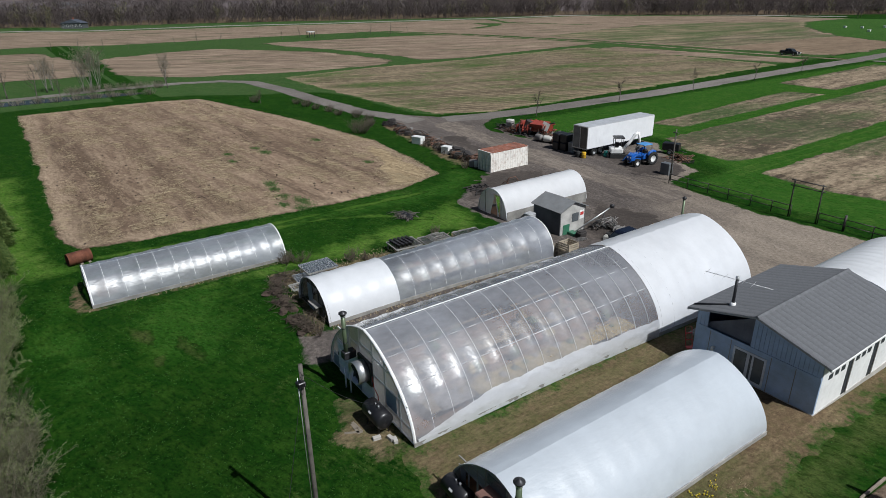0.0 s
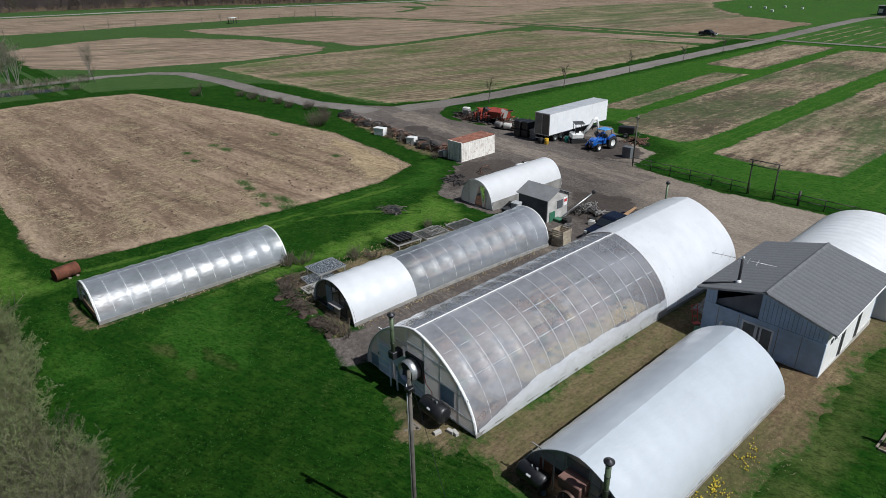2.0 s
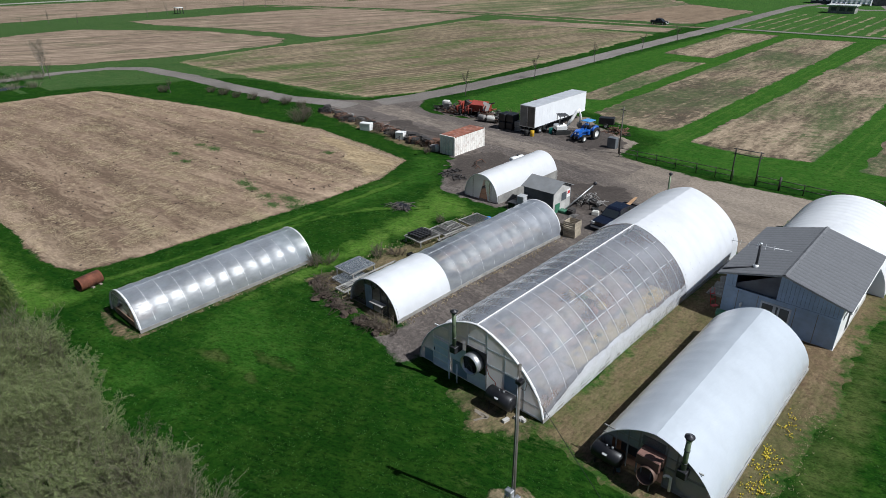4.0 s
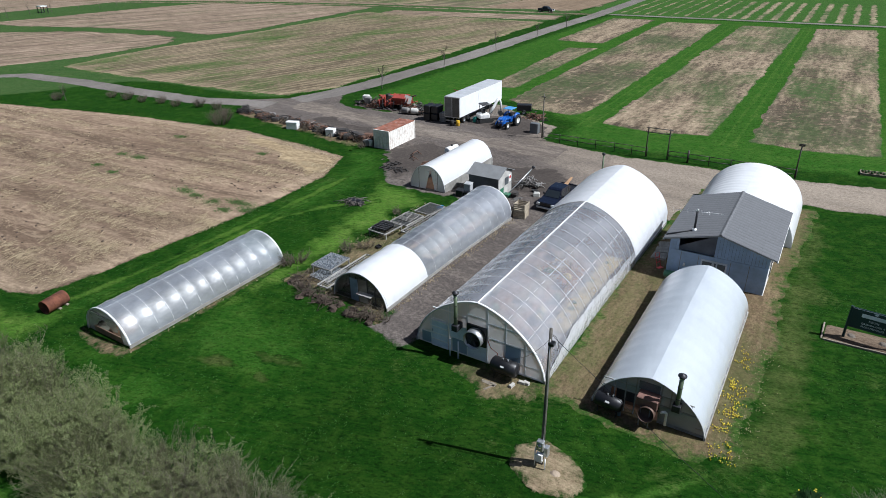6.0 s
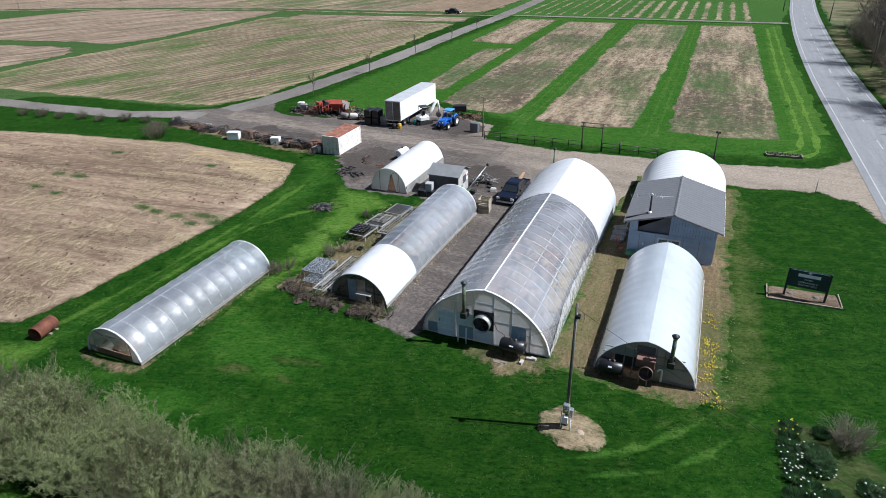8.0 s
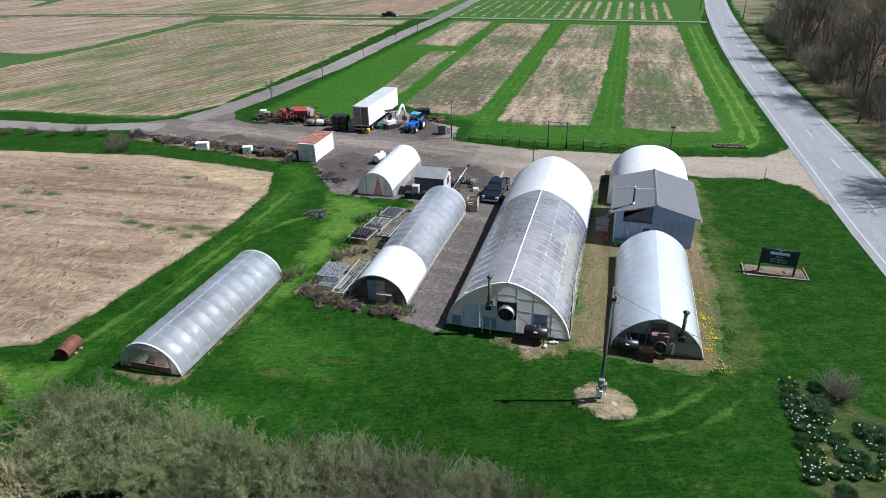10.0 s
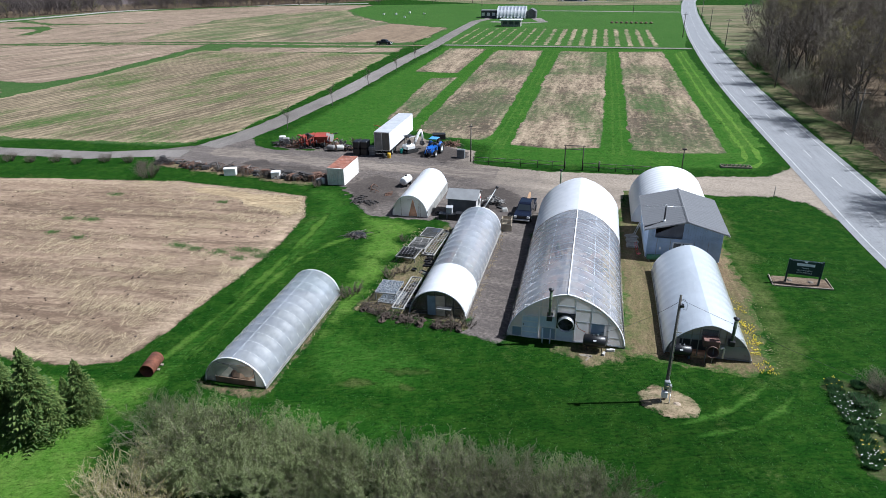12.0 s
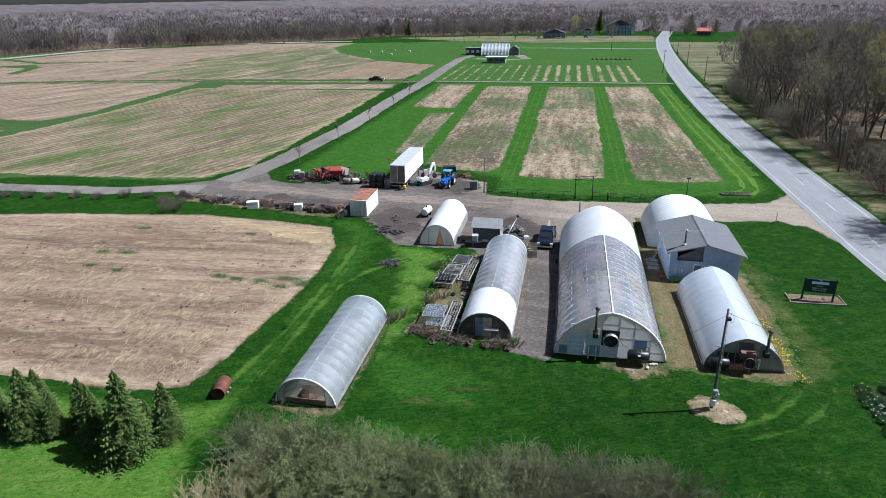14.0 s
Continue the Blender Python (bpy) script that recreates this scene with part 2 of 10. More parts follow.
BED = earth("seed_bed_soil", (0.13, 0.105, 0.068), (0.20, 0.16, 0.105), (0.40, 0.335, 0.215), turn=90, straw_at=0.50, green=0.53, grain=1.1, fray=0.9, weed=0.8, greens=FAR_GREENS)
TILLED = earth("tilled_soil", (0.225, 0.166, 0.115), (0.30, 0.228, 0.160), (0.40, 0.32, 0.225), turn=78, row=2.6, straw_at=0.64, green=0.75, fray=1.6, rowdark=0.25, stretch=6, grain=0.8, bands=0.3)
STRIPS = earth("strip_cropped_soil", (0.18, 0.145, 0.10), (0.26, 0.21, 0.145), (0.42, 0.345, 0.225), turn=78, row=9.0, straw_at=0.555, green=0.50, fray=2.0, rowdark=0.75, stretch=7, grain=0.8, bands=0.7, weed=0.7, greens=FAR_GREENS)
WEEDY = earth("weedy_far_stubble", (0.165, 0.135, 0.088), (0.25, 0.20, 0.13), (0.47, 0.385, 0.245), turn=72, row=5.0, straw_at=0.53, green=0.485, fray=2.5, rowdark=0.6, stretch=6, grain=0.7, bands=0.8, weed=0.8, greens=FAR_GREENS)
FIELD = earth("stubble_field", (0.15, 0.118, 0.080), (0.215, 0.170, 0.114), (0.42, 0.335, 0.215), turn=72, row=1.9, straw_at=0.535, green=0.525, grain=1.3, fray=1.0, rowdark=0.75, stretch=2.0, bands=0.65, weed=0.8, rim_straw=0.25, greens=FRESH_GREENS)
FAR_FIELD = earth("far_field_soil", (0.232, 0.172, 0.126), (0.325, 0.247, 0.186), (0.45, 0.36, 0.26), turn=66, row=3.5, straw_at=0.57, green=0.56, fray=1.6, rowdark=0.42, stretch=6, grain=0.8, bands=0.75)
GRAVEL = earth("gravel", (0.090, 0.078, 0.073), (0.166, 0.144, 0.132), (0.27, 0.232, 0.195), turn=-8, straw_at=0.585, green=0.8, fray=0.7, grain=3.5, stretch=1.3, bump=0.6, bands=0.3, other=((0.265, 0.222, 0.18), (0.375, 0.32, 0.26), -13.0, 3.0))
TRACK = earth("packed_gravel", (0.15, 0.128, 0.112), (0.225, 0.19, 0.162), (0.32, 0.275, 0.23), turn=-4, straw_at=0.57, green=0.95, fray=1.1, grain=3, stretch=4, bump=0.4, bands=0.5, rim_to=((0.12, 0.10, 0.088), (0.16, 0.135, 0.118)))
DAMP = earth("dark_trodden_gravel", (0.070, 0.060, 0.055), (0.112, 0.096, 0.086), (0.16, 0.135, 0.115), turn=20, straw_at=0.62, green=0.95, fray=0.9, grain=4, stretch=1.5, bump=0.5, rim_to=((0.12, 0.10, 0.088), (0.16, 0.135, 0.118)))
DIRT = earth("bare_dirt", (0.145, 0.104, 0.068), (0.22, 0.16, 0.102), (0.33, 0.26, 0.15), turn=90, straw_at=0.56, green=0.505, fray=1.3, grain=6, stretch=1.5, weed=0.7)
THIN_DIRT = earth("thinly_grassed_dirt", (0.128, 0.091, 0.056), (0.195, 0.140, 0.086), (0.30, 0.235, 0.14), turn=90, straw_at=0.57, green=0.485, fray=1.9, grain=5, stretch=1.5, weed=0.6, greens=THIN_GREENS, rim_greens=((0.018, 0.054, 0.008), (0.036, 0.080, 0.014), (0.085, 0.125, 0.028)))
PLOT_DULL = earth("dull_plot_soil", (0.105, 0.085, 0.062), (0.160, 0.128, 0.092), (0.32, 0.26, 0.18), turn=90, straw_at=0.575, green=0.49, grain=1.1, stretch=1.8, fray=1.0, across=0.6, weed=0.6, greens=FAR_GREENS, rim_to=((0.14, 0.11, 0.08), (0.21, 0.165, 0.115)))
PLOT_WEEDY = earth("weedy_plot_soil", (0.12, 0.10, 0.062), (0.19, 0.15, 0.10), (0.46, 0.37, 0.25), turn=90, row=1.6, straw_at=0.52, green=0.475, grain=1.1, fray=1.0, weed=0.85, greens=FAR_GREENS, rowdark=0.5, rim_to=((0.14, 0.11, 0.08), (0.21, 0.165, 0.115)))
PLOT_STRAW = earth("strawy_plot_soil", (0.155, 0.118, 0.083), (0.225, 0.172, 0.122), (0.45, 0.36, 0.25), turn=90, straw_at=0.535, green=0.56, grain=1.1, stretch=1.6, fray=1.0, straw_most=0.9, weed=0.6, greens=FAR_GREENS, rim_to=((0.14, 0.11, 0.08), (0.21, 0.165, 0.115)))
LANE = earth("lane_gravel", (0.175, 0.160, 0.148), (0.24, 0.22, 0.205), (0.31, 0.28, 0.25), turn=90, straw_at=0.6, green=0.9, fray=0.35, grain=8, stretch=1.5, bump=0.3, bands=0.2)
PALE_ROAD = earth("pale_road", (0.30, 0.285, 0.265), (0.36, 0.34, 0.315), (0.42, 0.40, 0.37), straw_at=0.6, green=0.95, fray=0.4, grain=1, bands=0.2)
ROADSIDE = earth("roadside_thatch", (0.115, 0.105, 0.056), (0.18, 0.155, 0.085), (0.32, 0.27, 0.16), straw_at=0.55, green=0.47, fray=2.0, grain=2, weed=0.85)
LOOSE_STRAW = earth("loose_straw", (0.25, 0.18, 0.108), (0.33, 0.25, 0.155), (0.56, 0.45, 0.28), turn=10, straw_at=0.53, green=0.95, fray=1.3, grain=2.6, stretch=1.6, bands=0.4, rim_to=((0.19, 0.142, 0.094), (0.268, 0.204, 0.138)))
CHIPS = earth("wood_chips", (0.13, 0.09, 0.056), (0.23, 0.165, 0.105), (0.50, 0.40, 0.27), straw_at=0.52, green=0.53, fray=0.6, grain=5, stretch=1.5)
MULCH = earth("bark_mulch", (0.12, 0.085, 0.06), (0.2, 0.15, 0.11), (0.30, 0.24, 0.17), straw_at=0.55, green=0.7, fray=0.15, grain=9, stretch=2)
BED_SOIL = earth("weedy_bed", (0.10, 0.085, 0.048), (0.15, 0.125, 0.07), (0.24, 0.20, 0.11), straw_at=0.57, green=0.45, fray=0.9, grain=7, weed=0.8, greens=LAWN)
FOREST_FLOOR = earth("forest_floor", (0.10, 0.075, 0.05), (0.15, 0.11, 0.075), (0.22, 0.17, 0.11), straw_at=0.56, green=0.60, fray=3.0, grain=3)
MEADOW = earth("dry_meadow", (0.15, 0.128, 0.078), (0.215, 0.18, 0.115), (0.30, 0.25, 0.165), straw_at=0.55, green=0.49, fray=2.0, grain=1.5, weed=0.7, greens=FAR_GREENS)
CLEAR = film("clear_film", 0.70, (0.66, 0.705, 0.80), gloss=0.015, rough=0.40, wrinkle=0.75, sheen=1.9, haze=0.45)
BIG_CLEAR = film("clouded_clear_film", 0.65, (0.70, 0.73, 0.80), gloss=0.015, rough=0.26, wrinkle=0.6, haze=0.45, sheen=1.8)
WHITE = film("white_film", 0.0, (0.80, 0.815, 0.845), gloss=0.0, rough=0.4, wrinkle=0.35, haze=0.3)
MILKY = film("milky_film", 0.10, (0.585, 0.63, 0.68), gloss=0.04, rough=0.3, wrinkle=0.5, haze=0.12, sheen=1.5)
SKIRT = film("skirt_film", 0.22, (0.86, 0.88, 0.92), gloss=0.12, rough=0.2, wrinkle=0.45, haze=0.3, sheen=2.0, crinkle=0.5)
PANEL = film("end_panel", 0.03, (0.90, 0.96, 1.0), gloss=0.06, rough=0.25, wrinkle=0.4, haze=0.68, sheen=1.8)
DARK_FILM = film("dim_film", 0.22, (0.028, 0.031, 0.036), gloss=0.04, rough=0.2, wrinkle=0.5)
MISTY = film("misty_film", 0.30, (0.46, 0.50, 0.53), gloss=0.05, rough=0.2, wrinkle=0.5, haze=0.5)
STEEL = plain("galvanised_steel", (0.55, 0.56, 0.57), 0.4, 0.8, 0.2)
PALE_METAL = plain("pale_hoop", (0.56, 0.57, 0.58), 0.5, 0.0, 0.1)
DARK_STEEL = plain("dark_steel", (0.05, 0.05, 0.055), 0.5, 0.6, 0.3)
BLACK = plain("black_plastic", (0.012, 0.012, 0.014), 0.4, 0, 0.3)
RUBBER = plain("tyre_rubber", (0.018, 0.018, 0.018), 0.85, 0, 0.3)
WOOD = plain("weathered_wood", (0.27, 0.23, 0.18), 0.85, 0, 0.4, grain=10, bump=0.4, each=0.5)
GREY_WOOD = plain("grey_wood", (0.30, 0.29, 0.27), 0.85, 0, 0.35, grain=10, bump=0.4, each=0.5)
POLE_WOOD = plain("pole_wood", (0.115, 0.105, 0.09), 0.85, 0, 0.4, grain=12, bump=0.5)
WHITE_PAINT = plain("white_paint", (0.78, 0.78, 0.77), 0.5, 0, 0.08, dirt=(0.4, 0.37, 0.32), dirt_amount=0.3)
# Blue-grey boards, with the blue of skylit shade put into the colour.
SKYLIT_SIDING = plain("skylit_siding", (0.32, 0.43, 0.60), 0.6, 0, 0.16, dirt=(0.27, 0.31, 0.35), dirt_amount=0.5)
SHINGLE = plain("asphalt_shingle", (0.132, 0.136, 0.146), 0.9, 0, 0.28, grain=16, bump=0.5, dirt=(0.10, 0.10, 0.105), dirt_amount=0.5, each=0.12)
RUST = plain("rust", (0.15, 0.052, 0.028), 0.85, 0.1, 0.5, grain=10, bump=0.4)
GLASS = film("window_glass", 0.15, (0.05, 0.06, 0.07), gloss=0.15, rough=0.03, wrinkle=0.0)
CONCRETE = plain("concrete", (0.42, 0.40, 0.37), 0.85, 0, 0.2, bump=0.3)


# ---- mesh writing ----
class Mesh:
    """Gathers vertices and faces; made into one object by part() or thing()."""

    def __init__(self):
        self.v, self.f, self.s = [], [], []

    def add(self, verts, faces, smooth=False):
        k = len(self.v)
        self.v += [tuple(p) for p in verts]
        self.f += [tuple(i + k for i in f) for f in faces]
        self.s += [smooth] * len(faces)
        return self

    def box(self, x0, x1, y0, y1, z0, z1, m=None, bevel=0.0):
        b = min(bevel, 0.49 * min(x1 - x0, y1 - y0, z1 - z0))
        if b <= 0:
            vs = [(x, y, z) for z in (z0, z1) for x, y in ((x0, y0), (x1, y0), (x1, y1), (x0, y1))]
            fs = [(3, 2, 1, 0), (4, 5, 6, 7), (0, 1, 5, 4), (1, 2, 6, 5), (2, 3, 7, 6), (3, 0, 4, 7)]
        else:
            vs, fs, rings = [], [], ((z0, b), (z0 + b, 0), (z1 - b, 0), (z1, b))
            for z, i in rings:
                a, c, d, e = x0 + i, x1 - i, y0 + i, y1 - i
                k = b if not i else b * 0.4
                vs += [(a + k, d, z), (c - k, d, z), (c, d + k, z), (c, e - k, z), (c - k, e, z), (a + k, e, z), (a, e - k, z), (a, d + k, z)]
            fs = [tuple(range(7, -1, -1)), tuple(range(24, 32))]
            for r in range(3):
                fs += [(r * 8 + j, r * 8 + (j + 1) % 8, r * 8 + 8 + (j + 1) % 8, r * 8 + 8 + j) for j in range(8)]
        return self.add([m @ Vector(p) for p in vs] if m else vs, fs)

    def tube(self, a, b, r0, r1=None, sides=8, caps=True, smooth=True):
        a, b = Vector(a), Vector(b)
        d = (b - a)
        if d.length < 1e-6:
            return self
        q = d.to_track_quat("Z", "Y")
        r1 = r0 if r1 is None else r1
        vs = []
        for p, r in ((a, r0), (b, r1)):
            vs += [p + q @ Vector((r * math.cos(2 * math.pi * i / sides), r * math.sin(2 * math.pi * i / sides), 0)) for i in range(sides)]
        self.add(vs, [(i, (i + 1) % sides, sides + (i + 1) % sides, sides + i) for i in range(sides)], smooth)
        if caps:
            k = len(self.v) - 2 * sides
            self.f += [tuple(k + i for i in range(sides - 1, -1, -1)), tuple(k + sides + i for i in range(sides))]
            self.s += [False, False]
        return self

    def pipe(self, pts, r, sides=6):
        for a, b in zip(pts[:-1], pts[1:]):
            self.tube(a, b, r, r, sides, True)
        return self

    def rod(self, pts, r, sides=6, r1=None):
        """One bent tube through all the points."""
        pts = [Vector(p) for p in pts]
        k0, n = len(self.v), len(pts)
        last = None
        for k, p in enumerate(pts):
            d = (pts[min(k + 1, n - 1)] - pts[max(k - 1, 0)]).normalized()
            side = d.orthogonal().normalized() if last is None else (last - d * last.dot(d)).normalized()
            last, up = side, d.cross(side)
            rr = r if r1 is None else r + (r1 - r) * k / (n - 1)
            self.v += [tuple(p + side * (rr * math.cos(2 * math.pi * i / sides)) + up * (rr * math.sin(2 * math.pi * i / sides))) for i in range(sides)]
        fs = [(k0 + k * sides + i, k0 + k * sides + (i + 1) % sides, k0 + (k + 1) * sides + (i + 1) % sides, k0 + (k + 1) * sides + i) for k in range(n - 1) for i in range(sides)]
        fs += [tuple(k0 + i for i in range(sides - 1, -1, -1)), tuple(k0 + (n - 1) * sides + i for i in range(sides))]
        self.f += fs
        self.s += [True] * len(fs)
        return self

    def lathe(self, profile, m=None, sides=20, smooth=True):
        """profile: (radius, height) pairs, turned about z."""
        vs = [(r * math.cos(2 * math.pi * i / sides), r * math.sin(2 * math.pi * i / sides), z) for r, z in profile for i in range(sides)]
        fs = [(k * sides + i, k * sides + (i + 1) % sides, (k + 1) * sides + (i + 1) % sides, (k + 1) * sides + i) for k in range(len(profile) - 1) for i in range(sides)]
        return self.add([m @ Vector(p) for p in vs] if m else vs, fs, smooth)

    def prism(self, outline, depth, m=None):
        """An outline in x, z drawn out along y from 0 to depth."""
        n = len(outline)
        vs = [(x, 0, z) for x, z in outline] + [(x, depth, z) for x, z in outline]
        fs = [tuple(range(n)), tuple(range(2 * n - 1, n - 1, -1))] + [(i + n, (i + 1) % n + n, (i + 1) % n, i) for i in range(n)]
        return self.add([m @ Vector(p) for p in vs] if m else vs, fs)

    def data(self, name, material):
        me = bpy.data.meshes.new(name)
        me.from_pydata(self.v, [], self.f)
        me.polygons.foreach_set("use_smooth", self.s)
        me.materials.append(material)
        me.update()
        return me


def part(name, mesh, material, parent, label="", m=None):
    ob = new(name, mesh.data(name, material) if isinstance(mesh, Mesh) else mesh)
    ob.parent = parent
    if m is not None:
        ob.matrix_basis = m
    return tagged(ob, label)


def thing(name, label, category, m=None, group="", kind=""):
    ob = new(name)
    ob.empty_display_size = 0.3
    if m is not None:
        ob.matrix_basis = m
    return tagged(ob, label, category, group, kind)


def whole(name, mesh, material, label, category, m=None, group="", kind=""):
    ob = new(name, mesh.data(name, material))
    if m is not None:
        ob.matrix_basis = m
    return tagged(ob, label, category, group, kind)


# ---- the lie of the land ----
def smooth01(t):
    t = np.clip(t, 0, 1)
    return t * t * (3 - 2 * t)


def land(x, y):
    """Height of the ground: level round the front lawn, about 0.9 m lower beyond the yard."""
    return -0.9 * smooth01((np.asarray(y, float) - 6) / 28.0)


def lay(x, y):
    return float(land(x, y))


_lattice = np.random.RandomState(3).rand(256, 256)


def value_noise(x, y):
    xi, yi = np.floor(x).astype(int), np.floor(y).astype(int)
    fx, fy = smooth01(x - xi), smooth01(y - yi)
    at = lambda a, b: _lattice[a % 256, b % 256]
    return (at(xi, yi) * (1 - fx) + at(xi + 1, yi) * fx) * (1 - fy) + (at(xi, yi + 1) * (1 - fx) + at(xi + 1, yi + 1) * fx) * fy - 0.5


def inside_distance(x, y, poly):
    """Metres inside the outline (outside: minus)."""
    best, inside = np.full(x.shape, 1e9), np.zeros(x.shape, bool)
    for (ax, ay), (bx, by) in zip(poly, poly[1:] + poly[:1]):
        dx, dy = bx - ax, by - ay
        t = np.clip(((x - ax) * dx + (y - ay) * dy) / (dx * dx + dy * dy + 1e-12), 0, 1)
        best = np.minimum(best, (x - ax - t * dx) ** 2 + (y - ay - t * dy) ** 2)
        if ay != by:
            inside ^= ((ay > y) != (by > y)) & (x < (bx - ax) * (y - ay) / (by - ay) + ax)
    return np.where(inside, 1, -1) * np.sqrt(best)


def region(name, poly, step, lift, material, label, category, wobble=0.5, relief=0.0, rim=0.004):
    """A piece of the ground with its own surface, laid just over the sheet of turf, with an uneven rim."""
    xs = np.arange(min(p[0] for p in poly) - 2 * step, max(p[0] for p in poly) + 2.1 * step, step)
    ys = np.arange(min(p[1] for p in poly) - 2 * step, max(p[1] for p in poly) + 2.1 * step, step)
    x, y = np.meshgrid(xs, ys, indexing="ij")
    wob = lambda a, b: wobble * (value_noise(a * 0.35, b * 0.35) + 0.6 * value_noise(a * 1.1 + 40, b * 1.1)) * 2
    d = inside_distance(x, y, poly) + wob(x, y)
    gx, gy = np.gradient(d, step)
    size = np.maximum(np.hypot(gx, gy), 0.3)
    keep = np.minimum(np.minimum(d[:-1, :-1], d[1:, :-1]), np.minimum(d[:-1, 1:], d[1:, 1:])) > -1.0 * step
    keep &= np.maximum(np.maximum(d[:-1, :-1], d[1:, :-1]), np.maximum(d[:-1, 1:], d[1:, 1:])) > 0
    out = d < 0
    x = np.where(out, x - gx / size**2 * d, x)
    y = np.where(out, y - gy / size**2 * d, y)
    z = land(x, y) + lift + relief * (0.9 + value_noise(x * 0.8, y * 0.8) + value_noise(x * 2.3, y * 2.3 + 9)) * (np.clip(d, 0, 1))
    z = np.where(out, land(x, y) + rim, z)
    n = len(ys)
    i, j = np.nonzero(keep)
    a = i * n + j
    faces = np.stack([a, a + n, a + n + 1, a + 1], 1)
    used = np.unique(faces)
    renum = np.zeros(x.size, int)
    renum[used] = np.arange(len(used))
    me = bpy.data.meshes.new(name)
    me.from_pydata(np.stack([x.ravel(), y.ravel(), z.ravel()], 1)[used].tolist(), [], renum[faces].tolist())
    at = me.attributes.new("edge", "FLOAT", "POINT")
    at.data.foreach_set("value", np.maximum(d.ravel()[used], 0).astype(np.float32))
    me.polygons.foreach_set("use_smooth", [True] * len(me.polygons))
    me.materials.append(material)
    return tagged(new(name, me), label, category, kind="structure")


def ribbon(name, mid, width, step, lift, material, label, category, wobble=0.2, rim=0.004):
    """A lane of even width along a line of points."""
    left, right = [], []
    for k, p in enumerate(mid):
        a, b = Vector(mid[max(0, k - 1)]), Vector(mid[min(len(mid) - 1, k + 1)])
        side = (b - a).normalized()
        side = Vector((-side.y, side.x)) * width / 2
        left.append(tuple(Vector(p) + side)), right.append(tuple(Vector(p) - side))
    return region(name, left + right[::-1], step, lift, material, label, category, wobble, 0.0, rim)


def spaced(lo, hi, step, end_lo, end_hi, grow=1.35):
    mid, a, b = list(np.arange(lo, hi + 0.01, step)), [], []
    s, p = step, lo
    while p > end_lo:
        s *= grow; p -= s; a.append(max(p, end_lo))
    s, p = step, mid[-1]
    while p < end_hi:
        s *= grow; p += s; b.append(min(p, end_hi))
    return np.array(a[::-1] + mid + b)

# ---- ground ----
_gx, _gy = spaced(-130, 60, 2.0, -4200, 4200), spaced(-60, 220, 2.0, -4200, 4200)
_x, _y = np.meshgrid(_gx, _gy, indexing="ij")
_n = len(_gy)
_i = (np.arange(len(_gx) - 1)[:, None] * _n + np.arange(_n - 1)[None]).ravel()
_me = bpy.data.meshes.new("ground")
_me.from_pydata(np.stack([_x.ravel(), _y.ravel(), land(_x, _y).ravel()], 1).tolist(), [], np.stack([_i, _i + _n, _i + _n + 1, _i + 1], 1).tolist())
_me.polygons.foreach_set("use_smooth", [True] * len(_me.polygons))
_me.materials.append(TURF)
tagged(new("ground", _me), "bright green spring turf of lawn and field margins", "lawn", kind="structure")

region("field", [(-31.4, 29.3), (-28, 22), (-26.6, 12.4), (-26.7, 5.8), (-27.4, 0), (-27.6, -5.2), (-28.8, -10), (-31, -11), (-36.5, -11.2), (-55.5, -11), (-106, -11.3),
       (-107, 20.6), (-98, 23.3), (-76.4, 28.4), (-52, 31.8), (-36, 30.2)], 0.5, 0.03, SOIL, "harvested brown field with straw stubble and a few weeds", "field", 0.3)
region("yard", [(-64, 41), (-60, 38.6), (-46, 36.5), (-32.5, 34.8), (-26.9, 33.9), (-24.5, 28), (-19.5, 24.2), (-12.5, 24.3), (-10.5, 23), (-9.3, 19), (-9, 8), (-8.9, 3), (-8.6, 1.9), (-3.7, 1.7),
       (-3.9, -0.6), (-0.2, -1.2), (0.2, 1), (0.3, 29), (9.5, 29.5), (10.5, 39.5), (21.3, 39.9), (29.2, 40.9), (32.6, 39.4), (34.2, 34.6), (35.2, 33), (35.2, 57), (33, 53.3), (29.9, 50), (15.6, 47.4), (-0.6, 46.8), (-12.1, 47.9), (-12.6, 55),
       (-20, 58), (-25, 63), (-30, 62), (-31, 54), (-40, 50.5), (-45.8, 49.6), (-51, 51.5), (-53, 55), (-58, 56), (-60, 50), (-66, 46)],
       0.4, 0.02, GRAVEL, "gravel farmyard and drive, dark by the sheds and pale towards the road", "gravel yard", 0.4)
region("dirt_strip", [(9.0, -0.9), (11.9, -1.4), (18.4, -1.5), (19.8, -0.6), (20.6, 4), (20.6, 12), (20.4, 20), (20.9, 30), (21.2, 39.4), (10.2, 40), (9.0, 28), (8.9, 10)],
       0.4, 0.016, THIN_DIRT, "brown bare dirt with thin grass between the greenhouses", "bare ground", 0.5, 0.03)
region("worn_front", [(3.2, -0.4), (3.4, -1.6), (5.6, -2.3), (6.4, -3.2), (7.8, -2.6), (9.3, -1.6), (9.3, -0.2), (6, 0.2)], 0.3, 0.014, DIRT, "bare trodden dirt in front of the greenhouse", "bare ground", 0.4, 0.02)
region("weedy_strip", [(-13.6, 1.5), (-8.7, 1.6), (-3.6, 0.2), (-3.2, 1.8), (-8.8, 2), (-9, 22), (-10.5, 23.5), (-13, 18), (-12.6, 8)], 0.4, 0.012, DIRT, "dry weedy ground beside the greenhouse benches", "bare ground", 0.7, 0.05)
ribbon("bare_edge", [(-15.7, -11.2), (-15.65, -4), (-15.7, 4.2)], 0.75, 0.2, 0.013, DIRT, "narrow bare earth edge along the low greenhouse", "bare ground", 0.3)
